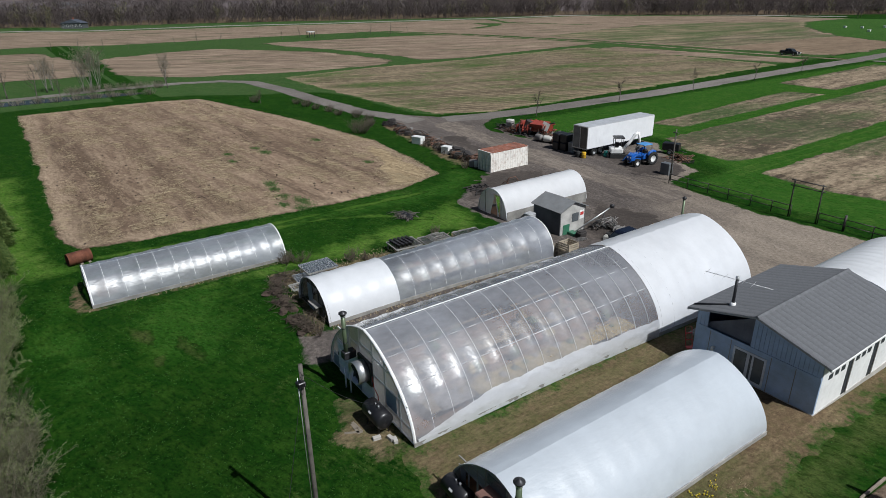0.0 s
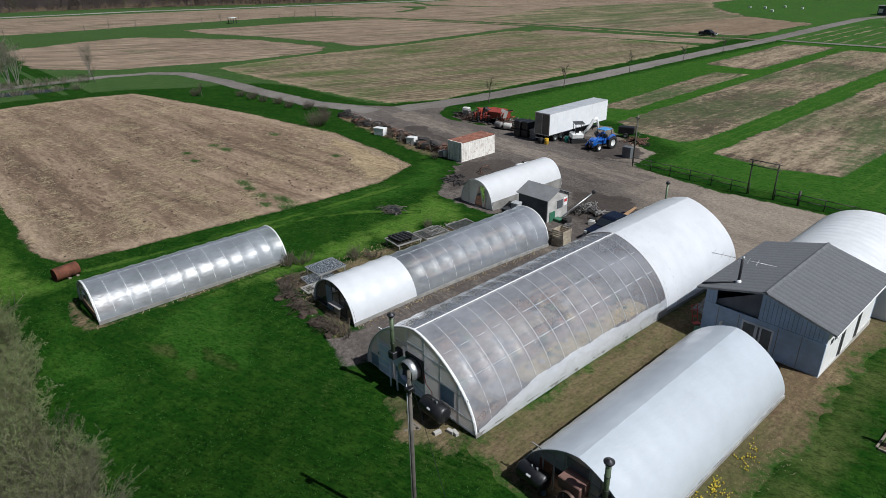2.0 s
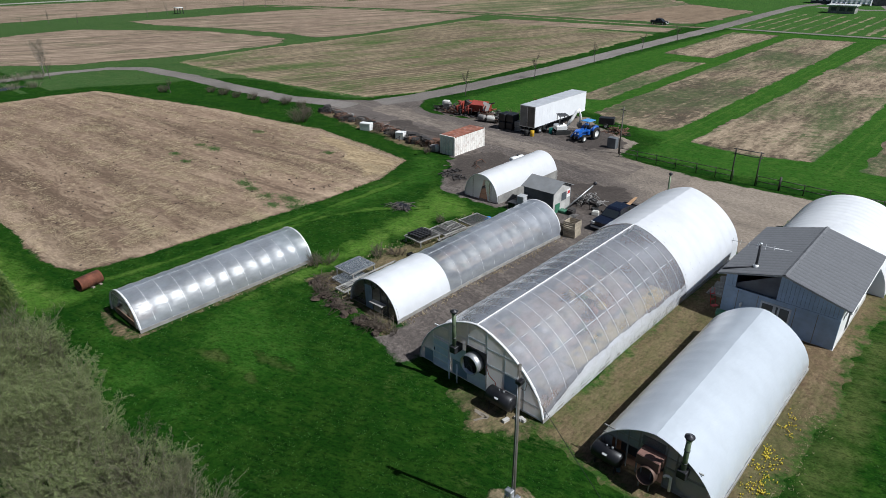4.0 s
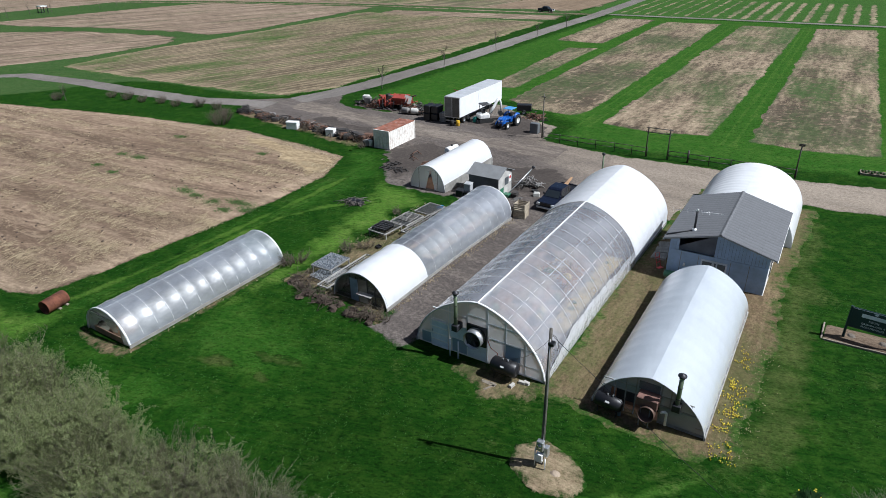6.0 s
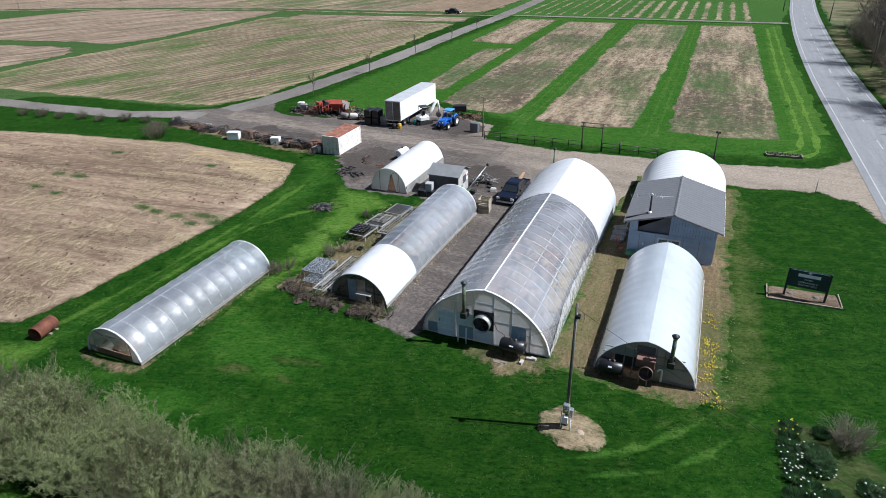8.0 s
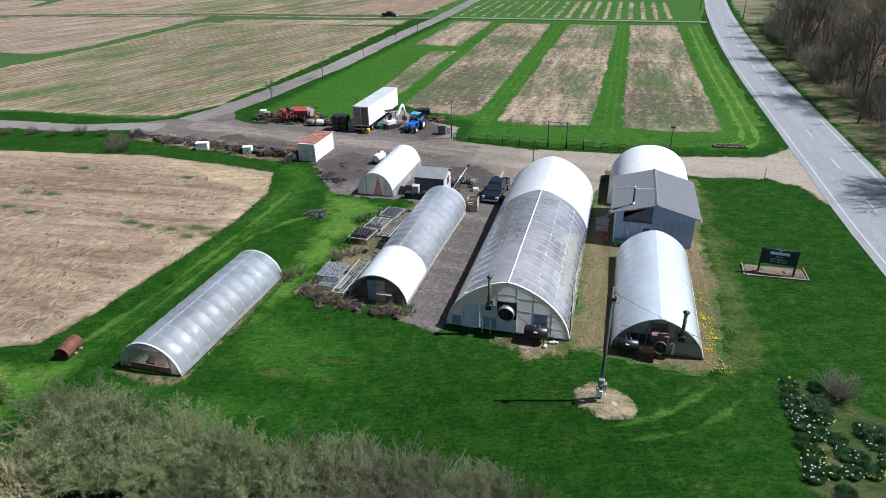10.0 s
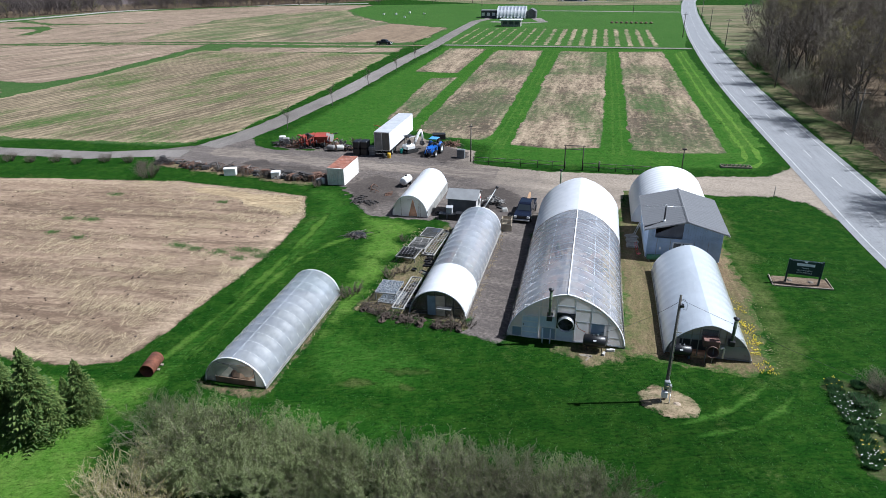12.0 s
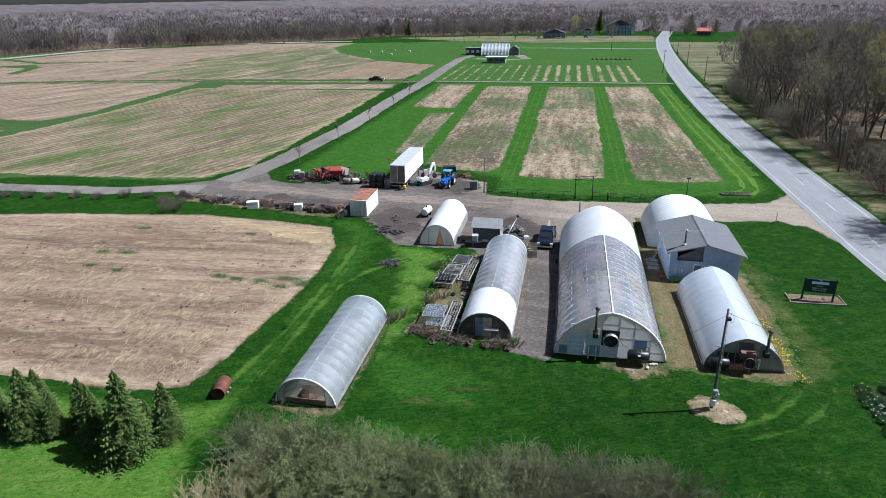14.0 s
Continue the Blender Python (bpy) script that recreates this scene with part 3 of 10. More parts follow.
ribbon("bare_edge", [(-15.4, -11.2), (-18.5, -11.3), (-21.3, -11.0)], 0.9, 0.2, 0.014, DIRT, "narrow bare earth edge along the low greenhouse", "bare ground", 0.3)
region("hut_apron", [(-23.8, 27.5), (-20, 23.9), (-12.6, 23.4), (-11, 26), (-14, 30), (-20, 32)], 0.4, 0.024, GRAVEL, "trodden grey gravel before the white hut", "bare ground", 0.5)
ribbon("lane", [(-58.5, 49), (-56.3, 56), (-55, 67), (-53.3, 98), (-54, 152), (-53.5, 186), (-55, 240), (-55.5, 282), (-50, 305)], 5.2, 0.7, 0.026, LANE, "narrow grey gravel farm lane", "lane")
ribbon("lane_west", [(-60, 44.5), (-66, 43.6), (-74, 41), (-92, 40.2), (-110, 40), (-127, 38.5), (-134, 33), (-135, 24), (-131, 12), (-128, -10), (-130, -60)], 4.2, 0.7, 0.05, LANE, "narrow grey gravel farm lane", "lane")
ribbon("cross_track", [(-50, 189), (-8, 189.3), (28, 189), (36, 189.5)], 3.0, 0.8, 0.024, LANE, "grey gravel track across the plots", "lane")
ribbon("field_track", [(-54, 187), (-90, 184), (-146, 183), (-220, 168), (-300, 140)], 3.0, 1.2, 0.022, FAR_FIELD, "earth track along the far field", "lane", 0.8)
ribbon("turning_loop", [(-50, 303), (-40, 310), (-27, 300), (-22, 281), (-30, 276), (-48, 281)], 5.5, 1.0, 0.022, LANE, "gravel turning loop at the far barn", "lane")
for _p in ([(-44.5, 130), (-45.8, 180), (-32.4, 180.6), (-32, 129)], [(-34.6, 73), (-37.5, 120), (-30.6, 122.5), (-29.3, 75)],
           [(-26.2, 66), (-28.9, 172), (-28, 176.6), (-12.7, 178), (-11.6, 66), (-13, 61.6), (-20, 62.4)],
           [(-8, 59.6), (-7, 177.4), (8.2, 177), (7.2, 60.4), (0, 58.5)], [(11.8, 60), (11.9, 178), (26, 180.6), (26.2, 121), (26.7, 61), (18, 59.2)]):
    region("plot", _p, 0.8, 0.025, PLOT, "long harvested vegetable plot of brown soil and straw", "vegetable plot", 0.25, 0.05)
for _a, _b, _y0, _y1, _m in ((-26.4, -12.0, 66, 104, PLOT_DULL), (-27.6, -12.2, 134, 150, PLOT_DULL), (-28.4, -12.9, 162, 177, PLOT_STRAW), (-7.9, 7.0, 60, 78, PLOT_STRAW), (-7.6, 7.3, 112, 132, PLOT_STRAW), (0.4, 7.6, 104, 112, PLOT_STRAW),
                         (-7.0, 7.8, 146, 174, PLOT_WEEDY), (11.9, 25.9, 62, 84, PLOT_DULL), (12, 25.8, 88, 108, PLOT_WEEDY), (12, 25.8, 116, 127, PLOT_STRAW), (12, 25.6, 150, 177, PLOT_STRAW), (-44.4, -32.6, 131, 179, PLOT_STRAW)):
    region("plot_section", [(_a, _y0), (_a, _y1), (_b, _y1), (_b, _y0)], 0.7, 0.031, _m, "cross section of a vegetable plot under another crop residue", "vegetable plot", 0.5, 0.05)
region("stubble_field", [(-63, 50.5), (-76, 48.5), (-108, 47.5), (-130, 47), (-133, 76), (-131, 110), (-134, 158), (-133, 163), (-62, 162), (-59.5, 120), (-58.5, 80), (-59, 60)],
       1.0, 0.025, FIELD, "wide stubble field with green weeds between the rows", "field", 0.6, 0.06)
region("far_field", [(-158, 13), (-147, 27), (-144, 39), (-138, 55), (-136, 82), (-148, 91), (-185, 85), (-207, 73), (-228, 60), (-228, 41), (-217, 21), (-206, 15)], 2.0, 0.031, FAR_FIELD, "brown tilled field beyond the lane", "field", 1.0)
region("far_field", [(-139, 97), (-151, 98), (-188, 92), (-218, 83), (-240, 82), (-232, 140), (-223, 166), (-141, 179.5), (-135.5, 112)], 2.0, 0.034, FAR_FIELD, "brown tilled field beyond the lane", "field", 1.0)
region("far_field", [(-97, 190.4), (-146, 187.2), (-200, 178), (-245, 165), (-268, 156), (-276, 91), (-278, 33), (-282, -40), (-420, -60), (-402, 16), (-338, 206), (-312, 270), (-300, 330), (-222, 390), (-150, 398), (-152, 352), (-128, 308), (-95, 268), (-62, 248), (-62.5, 195)],
       3.0, 0.038, FAR_FIELD, "wide pale tilled field before the woods", "field", 1.5)
region("far_field", [(-170, -60), (-160, 8), (-205, 10), (-250, 0), (-250, -60)], 3.0, 0.043, FAR_FIELD, "brown tilled field beyond the pond", "field", 1.5)
region("far_field", [(-126.4, 157.6), (-127.3, 172.8), (-63.0, 179.8), (-60.7, 167.8)], 1.0, 0.033, FAR_FIELD, "narrow strip of pale straw stubble by the track", "field", 0.6)
region("far_field", [(-182, 190), (-192, 230), (-200, 278), (-185, 322), (-152, 355), (-129, 309), (-117, 290), (-119, 243), (-115, 193)], 2.0, 0.043, WEEDY, "far stubble field greened over by weeds", "field", 2.0)
region("far_field", [(-134, 192), (-131, 230), (-117, 289), (-96, 269), (-97.5, 225), (-100, 192.6)], 2.0, 0.048, STRIPS, "far field cropped in alternating pale and green strips", "field", 1.0)
region("far_field", [(-100, 192.6), (-98.5, 225), (-95.5, 268), (-62.5, 247), (-63, 197)], 1.5, 0.048, TILLED, "freshly tilled bare brown field by the lane", "field", 0.6)
region("far_margin", [(-287, 233), (-270, 238), (-256, 228), (-246, 203), (-251, 197), (-262, 222), (-284, 226)], 1.5, 0.045, FAR_TURF, "curved strip of green grass in the far field", "grass", 0.6)
region("far_margin", [(-330, 276), (-275, 250), (-221, 264), (-221, 259), (-275, 243), (-331, 268)], 1.5, 0.045, FAR_TURF, "narrow strip of green grass across the far field", "grass", 0.8)
ribbon("far_road", [(-440, -60), (-412, 17), (-402, 61), (-392, 111), (-368, 158), (-347, 213), (-324, 271), (-312, 330), (-284, 372), (-215, 402), (-160, 416)], 9.0, 2.0, 0.05, PALE_ROAD, "pale grey road along the far woods", "road", 0.5)
region("far_lawn", [(-62, 190), (-50, 187.6), (34, 188), (39, 230), (46, 320), (60, 402), (-20, 393), (-80, 413), (-148, 397), (-151, 353), (-127, 309), (-94, 268.5), (-61.5, 249)], 3.0, 0.0065, HAY, "light green grass round the far barn and seed beds", "grass", 0.8)
for _k in range(18):
    _a, _w = -48.5 + 4.25 * _k, 1.1 if _k < 8 else 1.9
    region("seed_bed", [(_a, 193), (_a + _w, 193), (_a + _w, 250), (_a, 250)], 0.6, 0.025, BED, "narrow seed bed of pale straw and soil", "seed bed", 0.4)
region("meadow", [(47, 185), (51, 260), (62, 400), (108, 400), (75, 260), (58, 190)], 3.0, 0.047, MEADOW, "dry yellow-green meadow beside the road", "meadow", 1.0)
region("forest_floor", [(47.5, 20), (46.5, 90), (49, 150), (55, 182), (75, 250), (110, 400), (600, 500), (600, -60), (52, -60)], 3.0, 0.053, FOREST_FLOOR, "leaf-strewn ground under the bare wood", "forest floor", 1.5)
region("mulch_bed", [(22.95, 13.85), (23.1, 16.1), (28.0, 16.3), (28.0, 14.05)], 0.25, 0.05, MULCH, "bark mulch bed round the sign", "mulch bed", 0.05, 0.05)
region("chip_ring", [(9.9, -5.2), (11.0, -4.2), (12.8, -4.5), (13.9, -6.0), (13.6, -7.2), (11.9, -7.8), (10.2, -6.9)], 0.2, 0.06, CHIPS, "ring of pale wood chips round the pole", "wood chips", 0.25, 0.1)

# ---- road ----
ROAD_MID = [(38.6, -140), (38.8, 0), (38.9, 40), (38.6, 75), (38.4, 105), (39.0, 140), (40.0, 170), (42.5, 220), (46.2, 270), (52, 340), (61.5, 430), (90, 600), (118, 790)]


def road_line(offset, a, b, width, dash=None):
    """A strip along the road, offset from its middle."""
    fine = []
    for p, q in zip(ROAD_MID[:-1], ROAD_MID[1:]):
        n = max(1, int((Vector(q) - Vector(p)).length / 6))
        fine += [Vector(p).lerp(Vector(q), k / n) for k in range(n)]
    pts = [Vector(p) for p in fine if a <= p.y <= b]
    for _ in range(6):
        pts = [pts[0]] + [(pts[k - 1] + pts[k] * 2 + pts[k + 1]) / 4 for k in range(1, len(pts) - 1)] + [pts[-1]]
    m = Mesh()
    for k in range(len(pts) - 1):
        d = (pts[k + 1] - pts[k]).normalized()
        d0 = (pts[k + 1] - pts[max(0, k - 1)]).normalized()
        d1 = (pts[min(k + 2, len(pts) - 1)] - pts[k]).normalized()
        s0, s1 = Vector((d0.y, -d0.x)), Vector((d1.y, -d1.x))
        e = pts[k + 1] if not dash else pts[k] + (pts[k + 1] - pts[k]) * dash
        if dash and k % 2:
            continue
        z0, z1 = lay(0, pts[k].y), lay(0, e.y)
        q = [pts[k] + s0 * (offset - width / 2), pts[k] + s0 * (offset + width / 2), e + s1 * (offset + width / 2), e + s1 * (offset - width / 2)]
        m.add([(*q[0], z0), (*q[1], z0), (*q[2], z1), (*q[3], z1)], [(0, 1, 2, 3)])
    return m


def asphalt():
    n = Nodes("asphalt")
    run = n.noise(1.2, 5, 0.7, n.mapped((1, 0.06, 1)))
    fine = n.noise(18, 5, 0.8)
    col = n.mix(n.ramp(run, (0.3, 0.0), (0.7, 1.0)), (0.165, 0.17, 0.18), (0.225, 0.23, 0.24))
    col = n.mix(n.ramp(n.noise(0.5, 8, 0.8), (0.56, 0.0), (0.62, 0.45)), col, (0.12, 0.12, 0.125))
    crack = n.t.nodes.new("ShaderNodeTexVoronoi")
    crack.feature = "DISTANCE_TO_EDGE"
    n.put(crack.inputs["Vector"], n.mapped((0.35, 0.22, 1)))
    col = n.mix(n.ramp(crack.outputs[0], (0.006, 0.7), (0.016, 0.0)), col, (0.07, 0.07, 0.07))
    col = n.mix(n.ramp(fine, (0.4, 0.0), (0.7, 0.25)), col, (0.14, 0.14, 0.14))
    return n.done(n.node("ShaderNodeBsdfPrincipled", Base_Color=col, Roughness=0.9, Normal=n.bump(fine, 0.3, 0.02)))


ASPHALT = asphalt()
LINE = plain("road_paint", (0.38, 0.38, 0.37), 0.7, 0, 0.3, grain=12, dirt=(0.3, 0.3, 0.3), dirt_amount=0.8)
road = thing("road", "grey two-lane asphalt road with worn white markings", "road", kind="structure")
part("carriageway", road_line(0, -140, 790, 8.6), ASPHALT, road, m=pose(0, 0, 0.045))
for _s in (-3.4, 3.4):
    part("edge_line", road_line(_s, -140, 600, 0.14), LINE, road, "worn white edge line", pose(0, 0, 0.052))
part("centre_line", road_line(0.0, -140, 600, 0.16, 0.6), LINE, road, "dashed white centre line", pose(0, 0, 0.052))

INSIDE_WEEDS = plain("inside_weeds", (0.15, 0.15, 0.115), 0.95, 0, 0.4, grain=5, bump=0.5, dirt=(0.08, 0.06, 0.045))
INSIDE_EARTH = plain("inside_earth", (0.26, 0.145, 0.085), 0.95, 0, 0.35, grain=6, bump=0.5, dirt=(0.11, 0.08, 0.06))
region("plot_grass", [(-50.5, 54), (-45, 51), (-30, 53), (-30, 64), (-24, 65), (-12, 57), (-12, 49), (0, 48.2), (29, 51.5), (33.6, 56), (33.8, 187), (-50, 187)], 1.0, 0.010, FRESH, "fresh green grass between the plots", "grass", 0.4)
region("field_margin", [(-26, -12), (-26, 12), (-28.5, 26), (-33, 32), (-31, 34), (-25, 31), (-22, 25), (-22.5, 0), (-22, -12)], 0.6, 0.009, BRIGHT, "fresh green grass along the brown field", "grass", 0.8)
region("road_verge", [(28.4, 62), (27.6, 110), (28.6, 176), (33.4, 184), (33.0, 120), (33.2, 66)], 0.8, 0.017, TRACK_TURF, "pale mown verge beside the road", "verge", 0.5)
region("mown_verge", [(-60, -12.6), (-38, -12.4), (-28, -12.0), (-24.5, -9), (-22.2, -11), (-23.5, -16), (-22, -20.5), (14, -20.8), (30, -16), (34, -16), (34, -60), (-60, -60)], 0.8, 0.012, VERGE, "paler mown grass verge behind the hedge", "verge", 0.6)
region("thin_turf", [(-15.5, -4), (-16.5, 5), (-18.5, 17), (-22, 24), (-17, 23.6), (-12.8, 23.2), (-12.9, 8), (-13.6, 2), (-14, -2)], 0.5, 0.010, VERGE, "thin yellowish turf near the benches", "lawn", 1.2)
region("scrap_ground", [(-62, 40.6), (-46, 38.6), (-33, 37.2), (-31.5, 34.4), (-34, 33.6), (-46, 35.4), (-60, 37.6)], 0.5, 0.036, DIRT, "dry weedy ground under the scrap row", "bare ground", 0.6, 0.05)
_pb = thing("raised_bed", "low timber planting bed on the grass by the drive", "planting bed", pose(26.6, 53.6, -0.88, 0, 0, 4))
for _s in (-1, 1):
    part("side_board", Mesh().box(-2.1, 2.1, _s * 0.6 - 0.05, _s * 0.6 + 0.05, 0, 0.25), WOOD, _pb)
    part("end_board", Mesh().box(_s * 2.1 - 0.05, _s * 2.1 + 0.05, -0.55, 0.55, 0, 0.25), WOOD, _pb)
part("soil", Mesh().box(-2.05, 2.05, -0.55, 0.55, 0.0, 0.18), plain("bed_earth", (0.09, 0.06, 0.04), 0.95, 0, 0.4), _pb, "dark soil")
for _k in range(14):
    part("plant", Mesh().lathe([(0.001, 0.3), (0.12, 0.2), (0.16, 0.05), (0.02, 0)], pose(-1.9 + 0.29 * _k, 0.2 * (-1) ** _k, 0.16), 7), plain("bed_green", (0.05, 0.11, 0.03), 0.9) if _k == 0 else bpy.data.materials["bed_green"], _pb, "low green plant")

region("roadside", [(43.2, 10), (43.4, 60), (42.9, 110), (43.6, 150), (45.0, 185), (50, 187), (48.5, 150), (49, 90), (50, 10)], 0.8, 0.022, ROADSIDE, "dry tussocky roadside under the trees", "verge", 0.8, 0.08)
for _n, _q, _mat, _lb in (("low", [(-20.7, -10.5), (-16.0, -10.5), (-16.0, 3.5), (-20.7, 3.5)], DIRT, "brown soil floor of the low greenhouse"), ("narrow", [(-8.6, 1.8), (-3.95, 1.8), (-3.95, 21.6), (-8.6, 21.6)], DIRT, "brown soil floor of the narrow greenhouse"),
                          ("large", [(0.2, 0.2), (8.95, 0.2), (8.95, 28.3), (0.2, 28.3)], DIRT, "brown earth floor of the large greenhouse"), ("milky", [(12.3, 0.3), (18.1, 0.3), (18.1, 14.3), (12.3, 14.3)], DIRT, "brown earth floor of the milky greenhouse")):
    region("floor_" + _n, _q, 0.5, 0.045, INSIDE_WEEDS if _n in ("low", "narrow") else INSIDE_EARTH, _lb, "floor", 0.0, 0.03)
region("lush_lawn", [(-3, -2.4), (0, -2.0), (6, -2.6), (16, -3), (21, -7), (21, -12), (14, -18), (2, -20), (-3, -18), (-5, -9)], 0.7, 0.0075, LUSH, "deep green part of the lawn", "lawn", 1.0)
for _q in ([(-11.9, -9.2), (-9.6, -9.4), (-7.6, -8.0), (-9.9, -7.8)], [(-7.2, -8.7), (-5.6, -8.9), (-4.6, -8.1), (-6.6, -7.6)], [(-9.6, -6.9), (-6.2, -7.2), (-4.2, -6.0), (-7.4, -6.1)]):
    region("dry_patch", _q, 0.25, 0.011, PATCH, "thin dry patch in the lawn", "lawn", 0.5)
for _q in ([(11.0, -8.9), (13.3, -7.7), (16.1, -5.8), (18.3, -3.3), (20.1, -0.7), (21.6, 1.8), (22.2, 5), (22.0, 12)], [(13.4, -9.1), (15.5, -8.2), (17.1, -7.3), (19.4, -5.0), (21.0, -2.6), (22.4, 0.8), (23.2, 5)], [(-24.0, -9), (-23.4, 4), (-24, 15)]):
    ribbon("wheel_track", _q, 0.55, 0.15, 0.013, TYRE_TURF, "faint paler wheel track in the lawn", "wheel track", 0.25)

for _x in (-10.6, -9.0, 9.0, 10.4):
    ribbon("wheel_track", [(_x, 57), (_x + 0.2, 110), (_x - 0.1, 180)], 0.6, 0.3, 0.0135, TRACK_TURF, "faint paler wheel track between the plots", "wheel track", 0.2)
for _q in ([(26.5, 54.6), (28.6, 57), (29.4, 64), (28.9, 110), (29.6, 176)], [(29.2, 54), (30.8, 57), (31.2, 64), (30.8, 110), (31.4, 180)]):
    ribbon("wheel_track", _q, 0.8, 0.3, 0.0235, PALE_TRACK, "pale mown wheel track along the road verge", "wheel track", 0.2)
region("dry_margin", [(18.6, -2.6), (20.6, -2.8), (23.4, 1), (23.2, 12), (22.8, 24), (22.4, 36), (20.6, 38), (19.0, 20), (19.0, 4)], 0.4, 0.0145, DRY_EDGE, "yellowish thin grass beside the bare strip", "lawn", 0.8)
ribbon("drive_track", [(-56, 47.5), (-46, 45.6), (-34, 44.6), (-20, 43.6), (-8, 43.2)], 4.6, 0.4, 0.030, TRACK, "paler packed wheel path along the gravel drive", "drive", 0.9, 0.0285)
for _q in ([(-26, 29), (-21.5, 26.5), (-18.6, 30), (-19, 38), (-24, 40.5), (-28, 38)], [(-29, 49.5), (-14.5, 48.5), (-13.5, 54), (-19, 56.5), (-28, 55.5)], [(-9, 29.5), (-3.4, 28.5), (-2.8, 34), (-6, 38), (-12, 36)], [(-50, 40.5), (-33, 38.4), (-31.5, 40.6), (-45, 43.4)], [(-48, 50.8), (-32, 50.2), (-31, 53), (-46, 54)]):
    region("trodden_gravel", _q, 0.4, 0.033, DAMP, "darker trodden gravel stained by machines", "gravel yard", 1.0, 0.0, 0.0315)
region("bright_turf", [(-22, -14.6), (-6, -14.4), (-4, -12.5), (-6, -10.6), (-13, -9.8), (-15.4, -11.4), (-21, -11.6)], 0.5, 0.010, BRIGHT, "brighter green grass along the hedge", "lawn", 1.2)
region("bright_turf", [(-15.3, -1), (-9, -3), (-4, -5), (-5, -10), (-13.5, -9.5), (-15.4, -6)], 0.5, 0.0095, BRIGHT, "brighter tufted grass between the greenhouses", "lawn", 1.2)
region("loose_straw", [(-50, 30.4), (-36, 29.2), (-31.6, 28.2), (-28.9, 24), (-29.8, 20.5), (-33, 22.5), (-39, 25.5), (-48, 28)], 0.4, 0.034, LOOSE_STRAW, "thick pale straw drifted over the field corner", "straw", 0.8, 0.0, 0.0325)
whole("weed_heap", Mesh().lathe([(0.001, 0.9), (0.5, 0.8), (0.9, 0.35), (1.0, 0.0)], None, 9, False), plain("dead_weeds", (0.16, 0.105, 0.065), 0.95, 0, 0.5, grain=14, bump=0.8), "brown heap of dead weeds inside the low greenhouse", "weeds", pose(-18.3, -9.4, 0.03))
region("far_grass", [(-62, 48), (-62, 186), (-60, 250), (-130, 400), (-300, 380), (-460, 60), (-470, -130), (-110, -130), (-112, 20), (-100, 46)], 5.0, 0.004, FAR_TURF, "grass between the far fields, its greens paled for haze", "grass", 0.8)
for _k, _q in enumerate(([(-25.7, -9.5), (-25.2, -6), (-24.7, -1), (-24.5, 8), (-24.8, 16), (-25.6, 24)], [(-23.5, -9), (-23.4, -5), (-23.4, 4), (-23.0, 10), (-21, 15), (-17.5, 19)])):
    ribbon("mown_streak", _q, 0.9, 0.25, 0.017 + 0.005 * _k, MOWN, "yellowish mown streak in the grass beside the field", "lawn", 0.3)
region("floor_hut", [(-17.4, 25.0), (-13.4, 25.0), (-13.4, 34.3), (-17.4, 34.3)], 0.5, 0.045, INSIDE_EARTH, "dim earth floor of the white hut", "floor", 0.0, 0.03)

# ---- greenhouses ----
def bow(u, height, p, q):
    return height * max(0.0, 1 - abs(u) ** p) ** q


def bow_line(w, height, p, q, n=28, base=0.0):
    """Points x, z across a hoop, from foot to foot, with straight feet down to base."""
    out = [(-math.cos(math.pi * k / n), k) for k in range(n + 1)]
    line = [(w / 2 * u, bow(u, height, p, q)) for u, _ in out]
    return [(-w / 2, base)] + line + [(w / 2, base)] if base else line


def cover(w, height, p, q, y0, y1, bays, foot, sag=0.035, n=28, lo=0, hi=None, out=0.0, flap=0.0):
    """A skin over hoops, drawn in a little between them, creased along the ridge; lo and hi pick a part of the girth."""
    m, sub = Mesh(), 6
    rows = bays * sub + 1
    line = bow_line(w + 2 * out, height + out, p, q, n)
    hi = n if hi is None else hi
    cols = [k for k in range(lo, hi + 1) for _ in range(2 if k == n // 2 and lo < k < hi else 1)]
    for r in range(rows):
        y = y0 + (y1 - y0) * r / (rows - 1)
        s = sag * math.sin(math.pi * (r % sub) / sub)
        for k in cols:
            x, z = line[k]
            drawn = 1 - s / (w / 2)
            jig = flap * noise.noise(Vector((y * 1.7, k * 0.9, 3.0))) if 0 < k - lo < hi - lo else 0.0
            m.v.append((x * drawn + jig * (1 if x > 0 else -1), y, z * drawn if z > 0.02 else lay(0, y) + foot - 0.05))
    c = len(cols)
    m.f = [(r * c + k, r * c + k + 1, (r + 1) * c + k + 1, (r + 1) * c + k) for r in range(rows - 1) for k in range(c - 1) if cols[k] != cols[k + 1]]
    m.s = [True] * len(m.f)
    return m


def hoop(w, height, p, q, r=0.035, n=24, foot=-0.2):
    m = Mesh()
    line = bow_line(w, height, p, q, n, foot)
    return m.rod([(x, 0, z) for x, z in line], r, 5)


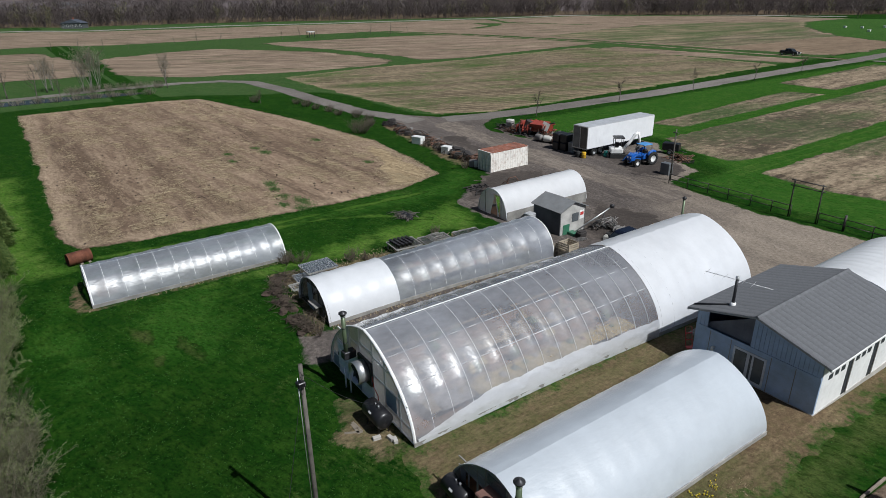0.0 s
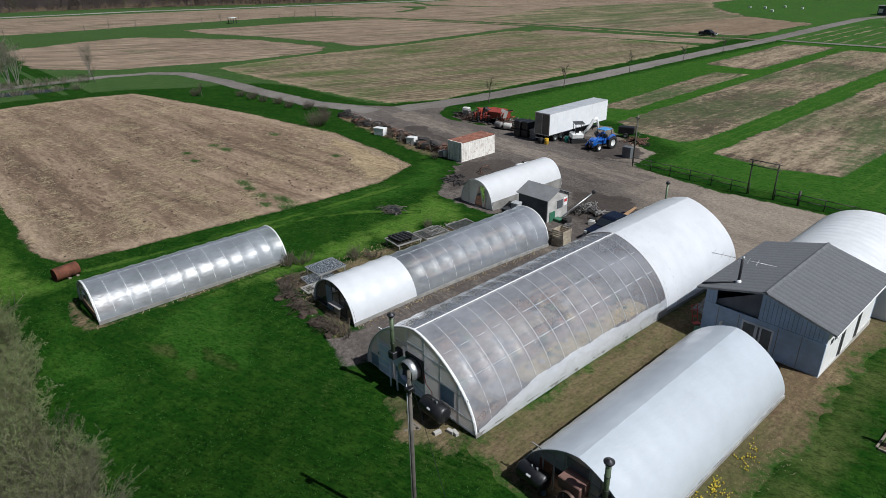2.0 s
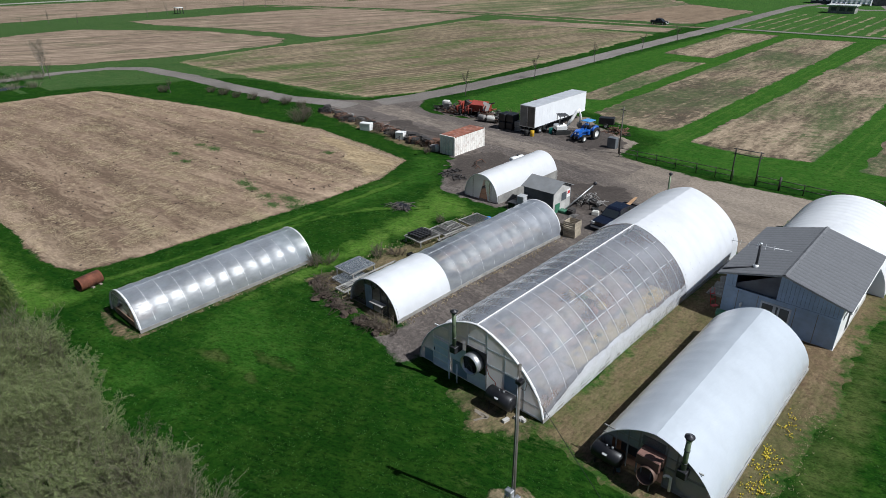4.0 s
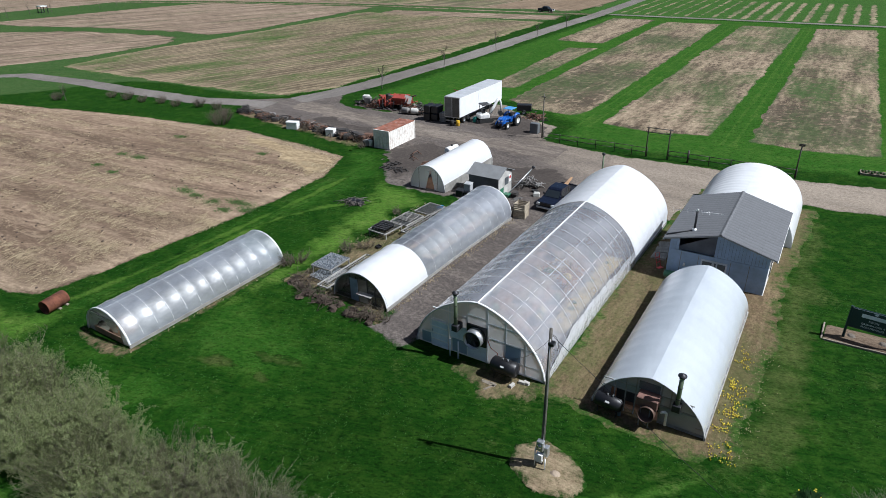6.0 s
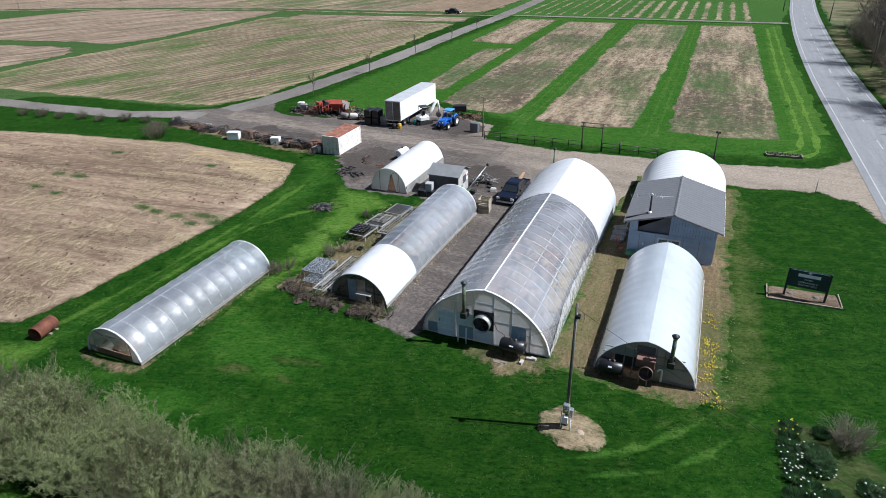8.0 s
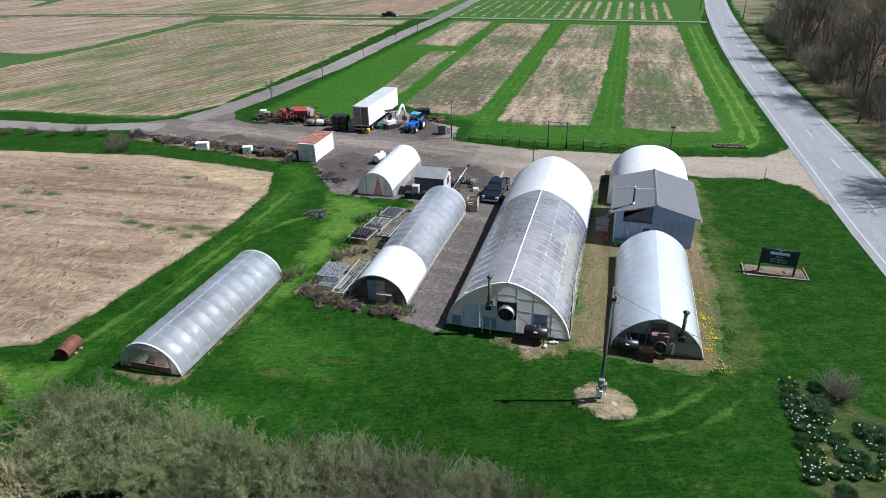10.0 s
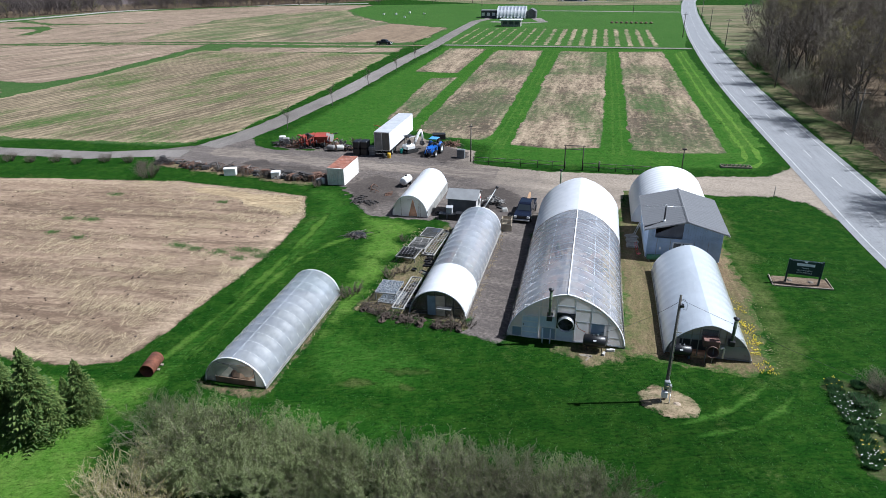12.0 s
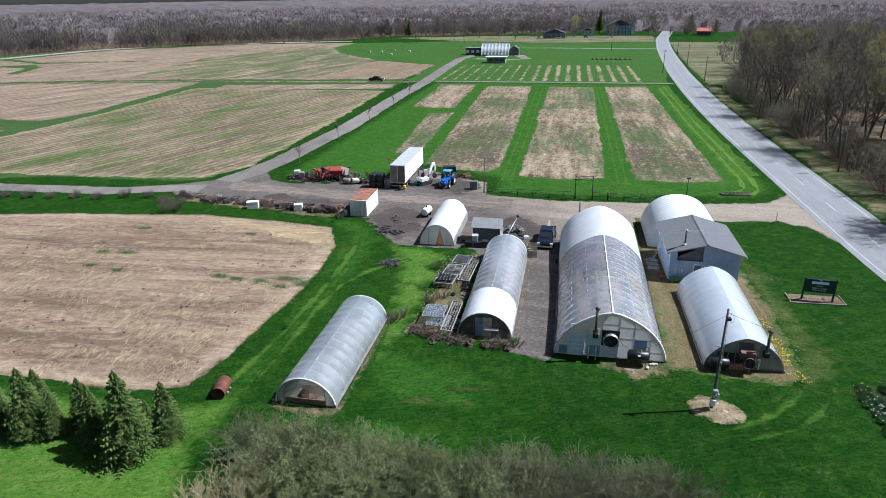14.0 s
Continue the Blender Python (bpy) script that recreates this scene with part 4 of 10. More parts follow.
def end_sheet(w, height, p, q, foot, inset=0.0, hole=None):
    """The flat end of a tunnel; hole (x0, x1, z1) leaves a doorway open."""
    m = Mesh()
    n = 36
    tops = lambda x: bow(max(-1, min(1, 2 * x / w)), height, p, q)
    xs = sorted({round(w / 2 * -math.cos(math.pi * k / n), 4) for k in range(n + 1)} | ({hole[0], hole[1]} if hole else set()))
    for a, b in zip(xs[:-1], xs[1:]):
        z0 = foot
        if hole and a >= hole[0] - 1e-4 and b <= hole[1] + 1e-4:
            z0 = hole[2]
        ta, tb = max(tops(a), z0), max(tops(b), z0)
        m.add([(a, 0, z0), (b, 0, z0), (b, 0, tb), (a, 0, ta)], [(0, 1, 2, 3)])
    return m


def tunnel(name, label, x0, x1, y0, y1, height, bays, skins, p=1.5, q=0.52, hoop_mat=None, hoop_r=0.021, purlins=(0.0,), foot=0.0):
    """A hoop greenhouse: hoops, purlins and one skin for each stretch of its length."""
    w, cx = x1 - x0, (x0 + x1) / 2
    top = thing(name, label, "greenhouse", pose(cx, 0, 0))
    for k, (ya, yb, mat, tag) in enumerate(skins):
        nb = max(1, round(bays * (yb - ya) / (y1 - y0)))
        part("cover", cover(w, height, p, q, ya, yb, nb, foot, out=0.055 if mat is WHITE else 0.016 if mat in (CLEAR, BIG_CLEAR) else 0.034, sag=0.02 if mat is MILKY else 0.05, flap=0.05 if mat is CLEAR else 0.0), mat, top, tag)
    shape = hoop(w, height, p, q, hoop_r).data("hoop", hoop_mat or PALE_METAL)
    for k in range(bays + 1):
        y = y0 + (y1 - y0) * k / bays
        part("hoop", shape, None, top, m=pose(0, min(max(y, y0 + 0.03), y1 - 0.03), 0))
    for u in purlins:
        part("purlin", Mesh().tube((w / 2 * u, y0 + 0.05, bow(u, height, p, q) - 0.05), (w / 2 * u, y1 - 0.05, bow(u, height, p, q) - 0.05), 0.028, sides=6), hoop_mat or PALE_METAL, top)
    for sx in (-1, 1):
        m = Mesh()
        nseg, xa = 24, sx * (w / 2 + 0.05)
        for k in range(nseg + 1):
            y = y0 + (y1 - y0) * k / nseg
            z = lay(0, y)
            m.v += [(xa - .03, y, z - .1), (xa + .03, y, z - .1), (xa + .03, y, z + .26), (xa - .03, y, z + .26)]
        m.f = [(4 * k + j, 4 * k + (j + 1) % 4, 4 * k + 4 + (j + 1) % 4, 4 * k + 4 + j) for k in range(nseg) for j in range(4)] + [(0, 1, 2, 3), (4 * nseg + 3, 4 * nseg + 2, 4 * nseg + 1, 4 * nseg)]
        m.s = [False] * len(m.f)
        part("baseboard", m, GREY_WOOD, top)
    return top, w, cx


def stud(parent, a, b, wide=0.09, deep=0.06, mat=None, name="stud"):
    """A timber in the plane of an end wall, from a to b in x, z."""
    (xa, za), (xb, zb) = a, b
    L = math.hypot(xb - xa, zb - za)
    ang = math.degrees(math.atan2(zb - za, xb - xa))
    return part(name, Mesh().box(0, L, -deep / 2, deep / 2, -wide / 2, wide / 2, bevel=0.008), mat or WHITE_PAINT, parent, m=pose(xa, 0, za, 0, -ang, 0))


def arch_rim(w, height, p, q, mat, parent, r=0.06):
    return part("end_arch", Mesh().rod([(x, 0, z) for x, z in bow_line(w, height, p, q, 28)], r, 6), mat, parent)


def stove_pipe(parent, x, y, z0, z1, r=0.11, elbow=True):
    body = part("flue_pipe", Mesh().tube((0, 0, z0), (0, 0, z1), r, sides=14), FLUE, parent, "dull green-black metal flue pipe", pose(x, y, 0))
    cap = Mesh().lathe([(0.001, 0.16), (r * 1.9, 0.05), (r * 1.9, 0.0), (r * 1.2, -0.02), (r * 1.2, -0.16), (r * 1.02, -0.18)], pose(0, 0, z1 + 0.1), 16)
    part("rain_cap", cap, DARK_STEEL, body, "dark metal rain cap")
    part("rain_band", Mesh().lathe([(r * 1.25, -0.1), (r * 1.25, -0.16)], pose(0, 0, z1 + 0.1), 16), STEEL, body, "bright metal band")
    for z in (z0 + (z1 - z0) * 0.35, z0 + (z1 - z0) * 0.7):
        part("collar", Mesh().lathe([(r, -0.03), (r * 1.15, -0.02), (r * 1.15, 0.02), (r, 0.03)], pose(0, 0, z), 14), DARK_STEEL, body)
    if elbow:
        part("elbow_box", Mesh().box(-0.22, 0.22, -0.2, 0.5, z0 - 0.1, z0 + 0.35, bevel=0.03), DARK_STEEL, body)
    return body


def fan_unit(parent, x, z, r, depth, box, ring_mat, y=-0.05):
    unit = part("exhaust_fan", Mesh().box(-box / 2, box / 2, -0.08, 0.06, -box / 2, box / 2, bevel=0.02), BLACK, parent, "round exhaust fan on a square black housing", pose(x, y, z))
    turn = pose(0, -0.06, 0, 90, 0, 0)
    part("fan_ring", Mesh().lathe([(r * 0.94, 0.0), (r, 0.0), (r, depth), (r * 0.94, depth), (r * 0.94, 0.0)], turn, 28), ring_mat, unit, "bright round metal shroud")
    part("fan_back", Mesh().lathe([(0.001, depth * 0.6), (r * 0.935, depth * 0.6)], turn, 28), BLACK, unit)
    for k in range(5):
        part("fan_blade", Mesh().box(0.06, r * 0.86, -0.012, 0.012, -0.14, 0.14, pose(0, -depth * 0.82, 0, 0, 72 * k, 0) @ pose(0, 0, 0, 28, 0, 0)), DARK_STEEL, unit)
    part("fan_hub", Mesh().lathe([(0.001, 0.08), (0.09, 0.06), (0.1, -0.1)], pose(0, -depth * 0.84, 0, 90, 0, 0), 12), DARK_STEEL, unit)
    for k in range(2):
        part("guard_bar", Mesh().tube((-r * 0.95, -depth * 0.95, 0), (r * 0.95, -depth * 0.95, 0), 0.008, sides=5), DARK_STEEL, unit, m=pose(0, 0, 0, 0, 45 + 90 * k, 0))
    return unit


FLUE = plain("flue_metal", (0.11, 0.145, 0.085), 0.42, 0.3, 0.3)
BOARD = plain("white_board", (0.68, 0.73, 0.80), 0.6, 0, 0.1, dirt=(0.35, 0.38, 0.4), dirt_amount=0.35)
BLUE_PANEL = film("blue_panel", 0.12, (0.42, 0.56, 0.68), gloss=0.05, rough=0.25, wrinkle=0.2)
BENCH_WOOD = plain("bench_wood", (0.33, 0.24, 0.15), 0.85, 0, 0.35, each=0.4)

# the large greenhouse
BIG = (0.0, 9.15, 0.0, 28.6, 4.28)
big, bw, bcx = tunnel("large_greenhouse", "large hoop greenhouse, clear film with a white covered rear third", *BIG, 23,
                      [(0.0, 18.3, BIG_CLEAR, "clear wrinkled plastic film"), (18.25, 28.6, WHITE, "taut white opaque film")], purlins=(0.0, 0.42, -0.42, 0.72, -0.72), hoop_r=0.022, hoop_mat=plain("dull_hoop", (0.46, 0.47, 0.49), 0.5, 0.1, 0.15))


def skirt(w, height, p, q, y0, y1, side, tall, seed):
    """Loose crumpled film along the foot of a tunnel, with a ragged upper edge."""
    m, cols, rows = Mesh(), 14, int((y1 - y0) / 0.09)
    for r in range(rows + 1):
        y = y0 + (y1 - y0) * r / rows
        top = tall * (0.95 + 0.14 * noise.noise(Vector((y * 0.4, seed, 0))) + 0.04 * noise.noise(Vector((y * 2.1, seed, 5)))) * min(1.0, 0.3 + (y - y0) / 6.0)
        for c in range(cols):
            z = lay(0, y) + 0.04 + top * c / (cols - 1)
            x = w / 2 * max(0.0, 1 - (max(z, 0) / height) ** (1 / q)) ** (1 / p)
            lump = 0.03 + 0.03 * noise.noise(Vector((y * 1.3, z * 2.5, seed + 9))) + 0.018 * noise.noise(Vector((y * 3.6, z * 4.4, seed))) + 0.008 * noise.noise(Vector((y * 8.0, z * 9.0, seed)))
            m.v.append((side * (x + 0.06 + lump), y, z))
    m.f = [(r * cols + c, r * cols + c + 1, (r + 1) * cols + c + 1, (r + 1) * cols + c)[::-side] for r in range(rows) for c in range(cols - 1)]
    m.s = [True] * len(m.f)
    return m


part("skirt", skirt(bw, 4.28, 1.5, 0.52, 0.25, 18.3, 1, 1.25, 3.0), SKIRT, big, "loose crumpled pale plastic skirt along the side wall")
part("skirt", skirt(bw, 4.28, 1.5, 0.52, 0.3, 18.3, -1, 0.7, 8.0), SKIRT, big, "loose crumpled pale plastic skirt along the side wall")
part("ridge_strip", Mesh().box(-0.045, 0.045, 0.0, 18.3, 4.325, 4.35, bevel=0.01), WHITE_PAINT, big, "white ridge batten")
front = part("end_wall", end_sheet(bw, 4.2, 1.5, 0.52, 0.02), PANEL, big, "milky panelled end wall with white framing", pose(0, 0.10, 0))
arch_rim(bw, 4.26, 1.5, 0.52, WHITE_PAINT, front, 0.07)
_top = lambda x: bow(2 * x / bw, 4.2, 1.5, 0.52)
for _x in (-3.45, -2.15, -1.9, -0.75, 0.65, 1.9, 3.25):
    stud(front, (_x, 0.02), (_x, _top(_x) - 0.05))
for _a, _b, _z in ((-4.2, -3.45, 0.95), (-3.45, -2.15, 2.12), (-3.3, -0.75, 2.95), (-0.75, 0.65, 3.2), (0.65, 2.9, 3.0), (-1.9, -0.75, 1.15), (0.65, 4.0, 1.95), (1.9, 4.45, 0.8), (-4.45, 4.45, 0.1)):
    stud(front, (_a, _z), (_b, _z), 0.07)
for _a, _b, _z0, _z1 in ((-4.2, -3.5, 0.12, 0.9), (-1.86, -0.8, 0.14, 1.1), (1.95, 2.95, 0.9, 1.9)):
    part("panel", Mesh().box(_a, _b, -0.012, 0.012, _z0, _z1), BLUE_PANEL, front, "bluish translucent panel", pose(0, -0.02, 0))
_door = part("door", Mesh().box(-3.4, -2.2, -0.03, 0.03, 0.06, 2.06, bevel=0.01), BOARD, front, "pale panelled door", pose(0, -0.05, 0))
for _z in (0.1, 0.58, 1.06, 1.55, 2.02):
    part("door_rail", Mesh().box(-3.4, -2.2, -0.02, 0.02, _z - 0.05, _z + 0.05), WHITE_PAINT, _door, m=pose(0, -0.035, 0))
part("door_handle", Mesh().tube((-3.3, -0.06, 1.15), (-3.3, -0.06, 1.35), 0.025, sides=6), BLACK, _door)
part("board", Mesh().box(-2.05, -0.8, -0.015, 0.015, 1.2, 2.15), BOARD, front, "plain white board", pose(0, -0.04, 0))
fan_unit(front, -0.02, 1.95, 0.62, 0.62, 1.42, STEEL, -0.1)
part("board", Mesh().box(-0.7, 0.6, -0.015, 0.015, 0.15, 1.2), BOARD, front, "plain white board", pose(0, -0.04, 0))
stove_pipe(front, -1.28, -0.55, 2.25, 4.75, 0.115)
for _x in (-1.75, -1.15):
    part("pipe_leg", Mesh().tube((_x, -0.5, lay(0, 0)), (_x, -0.5, 1.3), 0.05, sides=8), BOARD, front)
part("gas_line", Mesh().rod([(0.75, -0.12, 1.9), (1.0, -0.2, 1.45), (1.5, -0.25, 1.25), (1.62, -0.3, 0.8), (1.75, -0.6, 0.75)], 0.02, 5), plain("red_hose", (0.5, 0.05, 0.03), 0.6), front, "thin red gas line")
part("rear_wall", end_sheet(bw, 4.2, 1.5, 0.52, -0.85), WHITE, big, "white film end wall", pose(0, 28.5, 0))
part("back_arch", Mesh().rod([(x, 0, z) for x, z in bow_line(bw, 4.26, 1.5, 0.52, 28)], 0.05, 6), WHITE_PAINT, big, m=pose(0, 28.58, 0))


def oil_tank(name, label, x, y, length=1.45, r=0.36, lift=0.30, rz=0):
    t = thing(name, label, "fuel tank", pose(x, y, lay(x, y), 0, 0, rz))
    z = lift + r
    part("shell", Mesh().lathe([(0.001, -length / 2), (r * 0.7, -length / 2 + 0.02), (r, -length / 2 + 0.12), (r, length / 2 - 0.12), (r * 0.7, length / 2 - 0.02), (0.001, length / 2)], pose(0, 0, z, 0, 90, 0), 22), BLACK, t, "black painted steel shell")
    for sx in (-1, 1):
        for sy in (-1, 1):
            part("leg", Mesh().tube((sx * length * 0.33, sy * r * 0.6, 0), (sx * length * 0.33, sy * r * 0.5, z - r * 0.7), 0.03, sides=6), BLACK, t)
    part("filler_cap", Mesh().tube((0.2, 0, z + r - 0.02), (0.2, 0, z + r + 0.12), 0.05, sides=8), STEEL, t, "bright filler cap")
    part("vent_pipe", Mesh().tube((-0.1, 0, z + r - 0.02), (-0.1, 0, z + r + 0.1), 0.035, sides=8), STEEL, t)
    part("mark", Mesh().box(-0.12, 0.12, -0.004, 0.004, -0.05, 0.05, pose(0, -r * 0.86, z + r * 0.5, -35)), WHITE_PAINT, t, "small white label")
    return t


oil_tank("oil_tank", "black horizontal steel oil tank beside the greenhouse end", 6.85, -0.66, 1.75, 0.47, 0.42)
for _x, _y, _r in ((8.0, -0.6, 8), (8.25, -0.5, -12), (7.6, -1.15, 80)):
    _m = Mesh().box(-0.2, 0.2, -0.1, 0.1, 0, 0.2, bevel=0.01)
    for _h in (-0.1, 0.1):
        _m.box(_h - 0.06, _h + 0.06, -0.06, 0.06, 0.195, 0.205)
    whole("concrete_block", _m, CONCRETE, "grey hollow concrete block lying on the dirt", "concrete block", pose(_x, _y, lay(_x, _y), 0, 0, _r), "loose blocks")
for _k, (_x, _y, _r) in enumerate(((6.2, -1.5, 4), (6.3, -1.65, -3), (6.5, -1.85, 62))):
    whole("plank", Mesh().box(-0.45, 0.45, -0.07, 0.07, 0, 0.04, bevel=0.006), WOOD, "short weathered plank lying on the ground", "plank", pose(_x, _y, lay(_x, _y) + 0.02, 0, 0, _r), "loose planks")

# benches and pots inside the large greenhouse
def bench(x, y, length, width=1.3, height=0.8):
    b = thing("growing_bench", "slatted wooden growing bench inside the greenhouse", "bench", pose(x, y, lay(x, y)), "growing benches")
    for k in range(6):
        part("slat", Mesh().box(-width / 2 + k * width / 6 + 0.01, -width / 2 + (k + 1) * width / 6 - 0.03, 0, length, height - 0.04, height), BENCH_WOOD, b)
    for yy in (0.2, length / 2, length - 0.2):
        for xx in (-width / 2 + 0.08, width / 2 - 0.08):
            part("leg", Mesh().box(xx - 0.04, xx + 0.04, yy - 0.04, yy + 0.04, 0.0, height - 0.04), BENCH_WOOD, b)
    return b


_rng = random.Random(11)
_pots = [plain("pot_" + n, c, 0.7, 0, 0.3) for n, c in (("clay", (0.26, 0.11, 0.07)), ("leaf", (0.10, 0.13, 0.05)), ("straw", (0.45, 0.33, 0.14)), ("dry", (0.30, 0.22, 0.12)), ("pale", (0.36, 0.32, 0.30)))]
for _x in (1.5, 4.55, 7.75):
    for _y in (1.6, 6.8, 12.2):
        bench(_x, _y, 4.6)
for _x, _y, _c in [(7.75, 2.0 + 0.9 * k, _rng.choice(range(5))) for k in range(16)] + [(4.55, 2.2 + 1.4 * k, _rng.choice(range(5))) for k in range(10)]:
    _r = 0.22 + 0.12 * _rng.random()
    whole("plant_tray", Mesh().box(-_r * 1.4, _r * 1.4, -_r, _r, 0, 0.06, bevel=0.01).lathe([(0.001, 0.3), (_r * 0.7, 0.22), (_r * 0.9, 0.06)], None, 9), _pots[_c], "tray of young plants on a bench", "plant tray",
          pose(_x + 0.3 * _rng.uniform(-1, 1), _y, lay(_x, _y) + 0.80, 0, 0, _rng.uniform(-20, 20)), "plant trays")

for _y, _l in ((4.4, 3.2), (7.7, 2.6), (10.4, 3.6), (2.2, 2.0), (14.2, 2.6)):
    whole("straw_mat", Mesh().box(-0.6, 0.6, 0, _l, 0, 0.10, bevel=0.04), _pots[2] if _l > 2.5 else _pots[4], "straw-coloured mat laid over a growing bench", "mat", pose(8.0, _y, lay(0, _y) + 0.80), "bench mats")
for _k in range(26):
    _r = 0.25 + 0.2 * _rng.random()
    _x, _y = _rng.choice((1.5, 3.0, 6.1)) + _rng.uniform(-0.4, 0.4), 1.5 + 16 * _rng.random()
    whole("potted_plant", Mesh().lathe([(_r * 0.5, 0), (_r * 0.65, 0.3), (_r * 0.9, 0.34), (_r * 1.1, 0.5 + 0.2 * _rng.random()), (_r * 0.6, 0.8), (0.001, 0.9 + 0.3 * _rng.random())], None, 7), _pots[(1, 1, 0, 3, 2)[_k % 5]], "bushy potted plant on the greenhouse floor", "potted plant", pose(_x, _y, lay(0, _y) + 0.05), "potted plants")

# the milky greenhouse
mid, mw, mcx = tunnel("milky_greenhouse", "hoop greenhouse covered in taut milky white film", 12.15, 18.28, 0.0, 14.6, 2.90, 12, [(0.0, 14.6, MILKY, "smooth milky film")], purlins=(0.0, 0.5, -0.5), hoop_r=0.021)
_mf = part("end_wall", end_sheet(mw, 2.84, 1.5, 0.52, 0.10, hole=(-2.1, 0.62, 1.5)), MISTY, mid, "dusty see-through end wall", pose(0, 0.16, 0))
arch_rim(mw, 2.88, 1.5, 0.52, PALE_METAL, _mf, 0.03)
_mt = lambda x: bow(2 * x / mw, 2.84, 1.5, 0.52)
for _x in (-2.5, -1.9, -1.3, -0.75, 0.6, 1.1, 1.6, 2.3):
    stud(_mf, (_x, 0.05), (_x, _mt(_x) - 0.04), 0.07, mat=GREY_WOOD)
for _a, _b, _z in ((-2.6, -0.75, 1.5), (0.6, 2.6, 1.3), (-0.75, 0.6, 2.25), (0.6, 2.95, 0.55), (-2.6, -0.75, 1.95), (0.6, 2.3, 1.9)):
    stud(_mf, (_a, _z), (_b, _z), 0.06, mat=GREY_WOOD)
part("kick_board", Mesh().box(0.6, 3.0, -0.02, 0.02, 0.05, 0.22), GREY_WOOD, _mf)
part("panel", Mesh().box(0.65, 2.55, -0.01, 0.01, 0.25, 1.25), MISTY, _mf, "dull translucent panel", pose(0, -0.03, 0))
# Added dark sheet that gives the opening its shaded inside.
part("inner_board", Mesh().box(-2.0, 0.6, -0.01, 0.01, 0.06, 1.45), plain("dim_interior", (0.05, 0.055, 0.06), 0.8), _mf, "dark sheet added for the dim interior behind the opening", pose(0, 0.9, 0))
part("panel", Mesh().box(-0.62, 0.5, -0.01, 0.01, 1.98, 2.5), plain("dim_pane", (0.09, 0.10, 0.11), 0.3), _mf, "dark upper pane", pose(0, -0.03, 0))
_heat = part("heater", Mesh().box(-0.55, 0.6, -0.75, 0.05, 1.35, 1.95, bevel=0.04), plain("rusty_red", (0.19, 0.105, 0.085), 0.7, 0.2, 0.4), _mf, "rust-red heater cabinet")
part("drum", Mesh().lathe([(0.001, 0.02), (0.42, 0.02), (0.44, 0.0), (0.44, 0.55), (0.40, 0.55), (0.40, 0.08), (0.001, 0.08)], pose(0.12, -0.55, 1.05, 75, 0, 0), 24), plain("brown_drum", (0.13, 0.08, 0.06), 0.6, 0.4, 0.4), _heat, "round brown fan drum")
for _x in (-0.25, 0.25):
    part("heater_leg", Mesh().tube((_x, -0.7, 0), (_x, -0.65, 1.35), 0.04, sides=6), GREY_WOOD, _heat)
part("gooseneck", Mesh().rod([(1.05, -0.3, 0.3), (1.05, -0.35, 1.15), (0.98, -0.45, 1.28), (0.85, -0.5, 1.28), (0.78, -0.5, 1.18)], 0.07, 8), WHITE_PAINT, _mf, "white bent vent pipe")
stove_pipe(_mf, 1.47, -0.25, 1.55, 3.65, 0.12)
part("rear_wall", end_sheet(mw, 2.84, 1.5, 0.52, -0.2), MILKY, mid, "milky film end wall", pose(0, 14.5, 0))
part("duct", Mesh().rod([(-1.5, -0.2, 0.9), (-1.45, -0.5, 0.8), (-1.35, -0.55, 0.1)], 0.1, 10), plain("blue_duct", (0.16, 0.22, 0.28), 0.5), _mf, "dull blue duct")
oil_tank("oil_tank", "black horizontal oil tank in the shade of the end wall", 13.2, -0.35, 1.6, 0.42, 0.35)

# the two-tone greenhouse
two, tw, tcx = tunnel("narrow_greenhouse", "narrow hoop greenhouse, white front third and clear rear", -8.75, -3.85, 1.7, 21.8, 2.42, 15,
                      [(1.7, 7.1, WHITE, "taut white opaque film"), (7.05, 21.8, CLEAR, "clear film")], p=2.0, q=0.5)
_tf = part("end_wall", end_sheet(tw, 2.38, 2.0, 0.5, 0.0, hole=(-0.15, 0.65, 1.95)), DARK_FILM, two, "dark torn film end wall with a doorway", pose(0, 1.85, 0))
arch_rim(tw, 2.40, 2.0, 0.5, GREY_WOOD, _tf, 0.045)
DARK_TIMBER = plain("dark_timber", (0.06, 0.056, 0.052), 0.8, 0, 0.3)
_tt = lambda x: bow(2 * x / tw, 2.38, 2.0, 0.5)
for _x in (-0.9, -0.2, 0.7, 1.4):
    stud(_tf, (_x, 0.0), (_x, _tt(_x) - 0.03), 0.08, mat=DARK_TIMBER)
for _a, _b, _z in ((-0.2, 0.7, 2.0), (0.7, 2.2, 0.95), (-2.2, -0.2, 0.35)):
    stud(_tf, (_a, _z), (_b, _z), 0.07, mat=DARK_TIMBER)
part("door", Mesh().box(-0.85, -0.15, -0.02, 0.02, 0.05, 1.9, bevel=0.01), plain("blue_grey_door", (0.22, 0.27, 0.32), 0.7), _tf, "blue-grey door leaf", pose(0, -0.06, 0))
part("shelf", Mesh().box(0.0, 1.3, -0.5, -0.05, 0.92, 0.97), GREY_WOOD, _tf, "grey shelf before the doorway")
part("rear_wall", end_sheet(tw, 2.38, 2.0, 0.5, -0.5), CLEAR, two, "clear film end wall", pose(0, 21.7, 0))
part("back_arch", Mesh().rod([(x, 0, z) for x, z in bow_line(tw, 2.40, 2.0, 0.5, 28)], 0.05, 6), WHITE_PAINT, two, m=pose(0, 21.78, 0))
for _y in (9.0, 15.0):
    bench(-7.5, _y, 5.0, 1.0), bench(-5.1, _y, 5.0, 1.0)
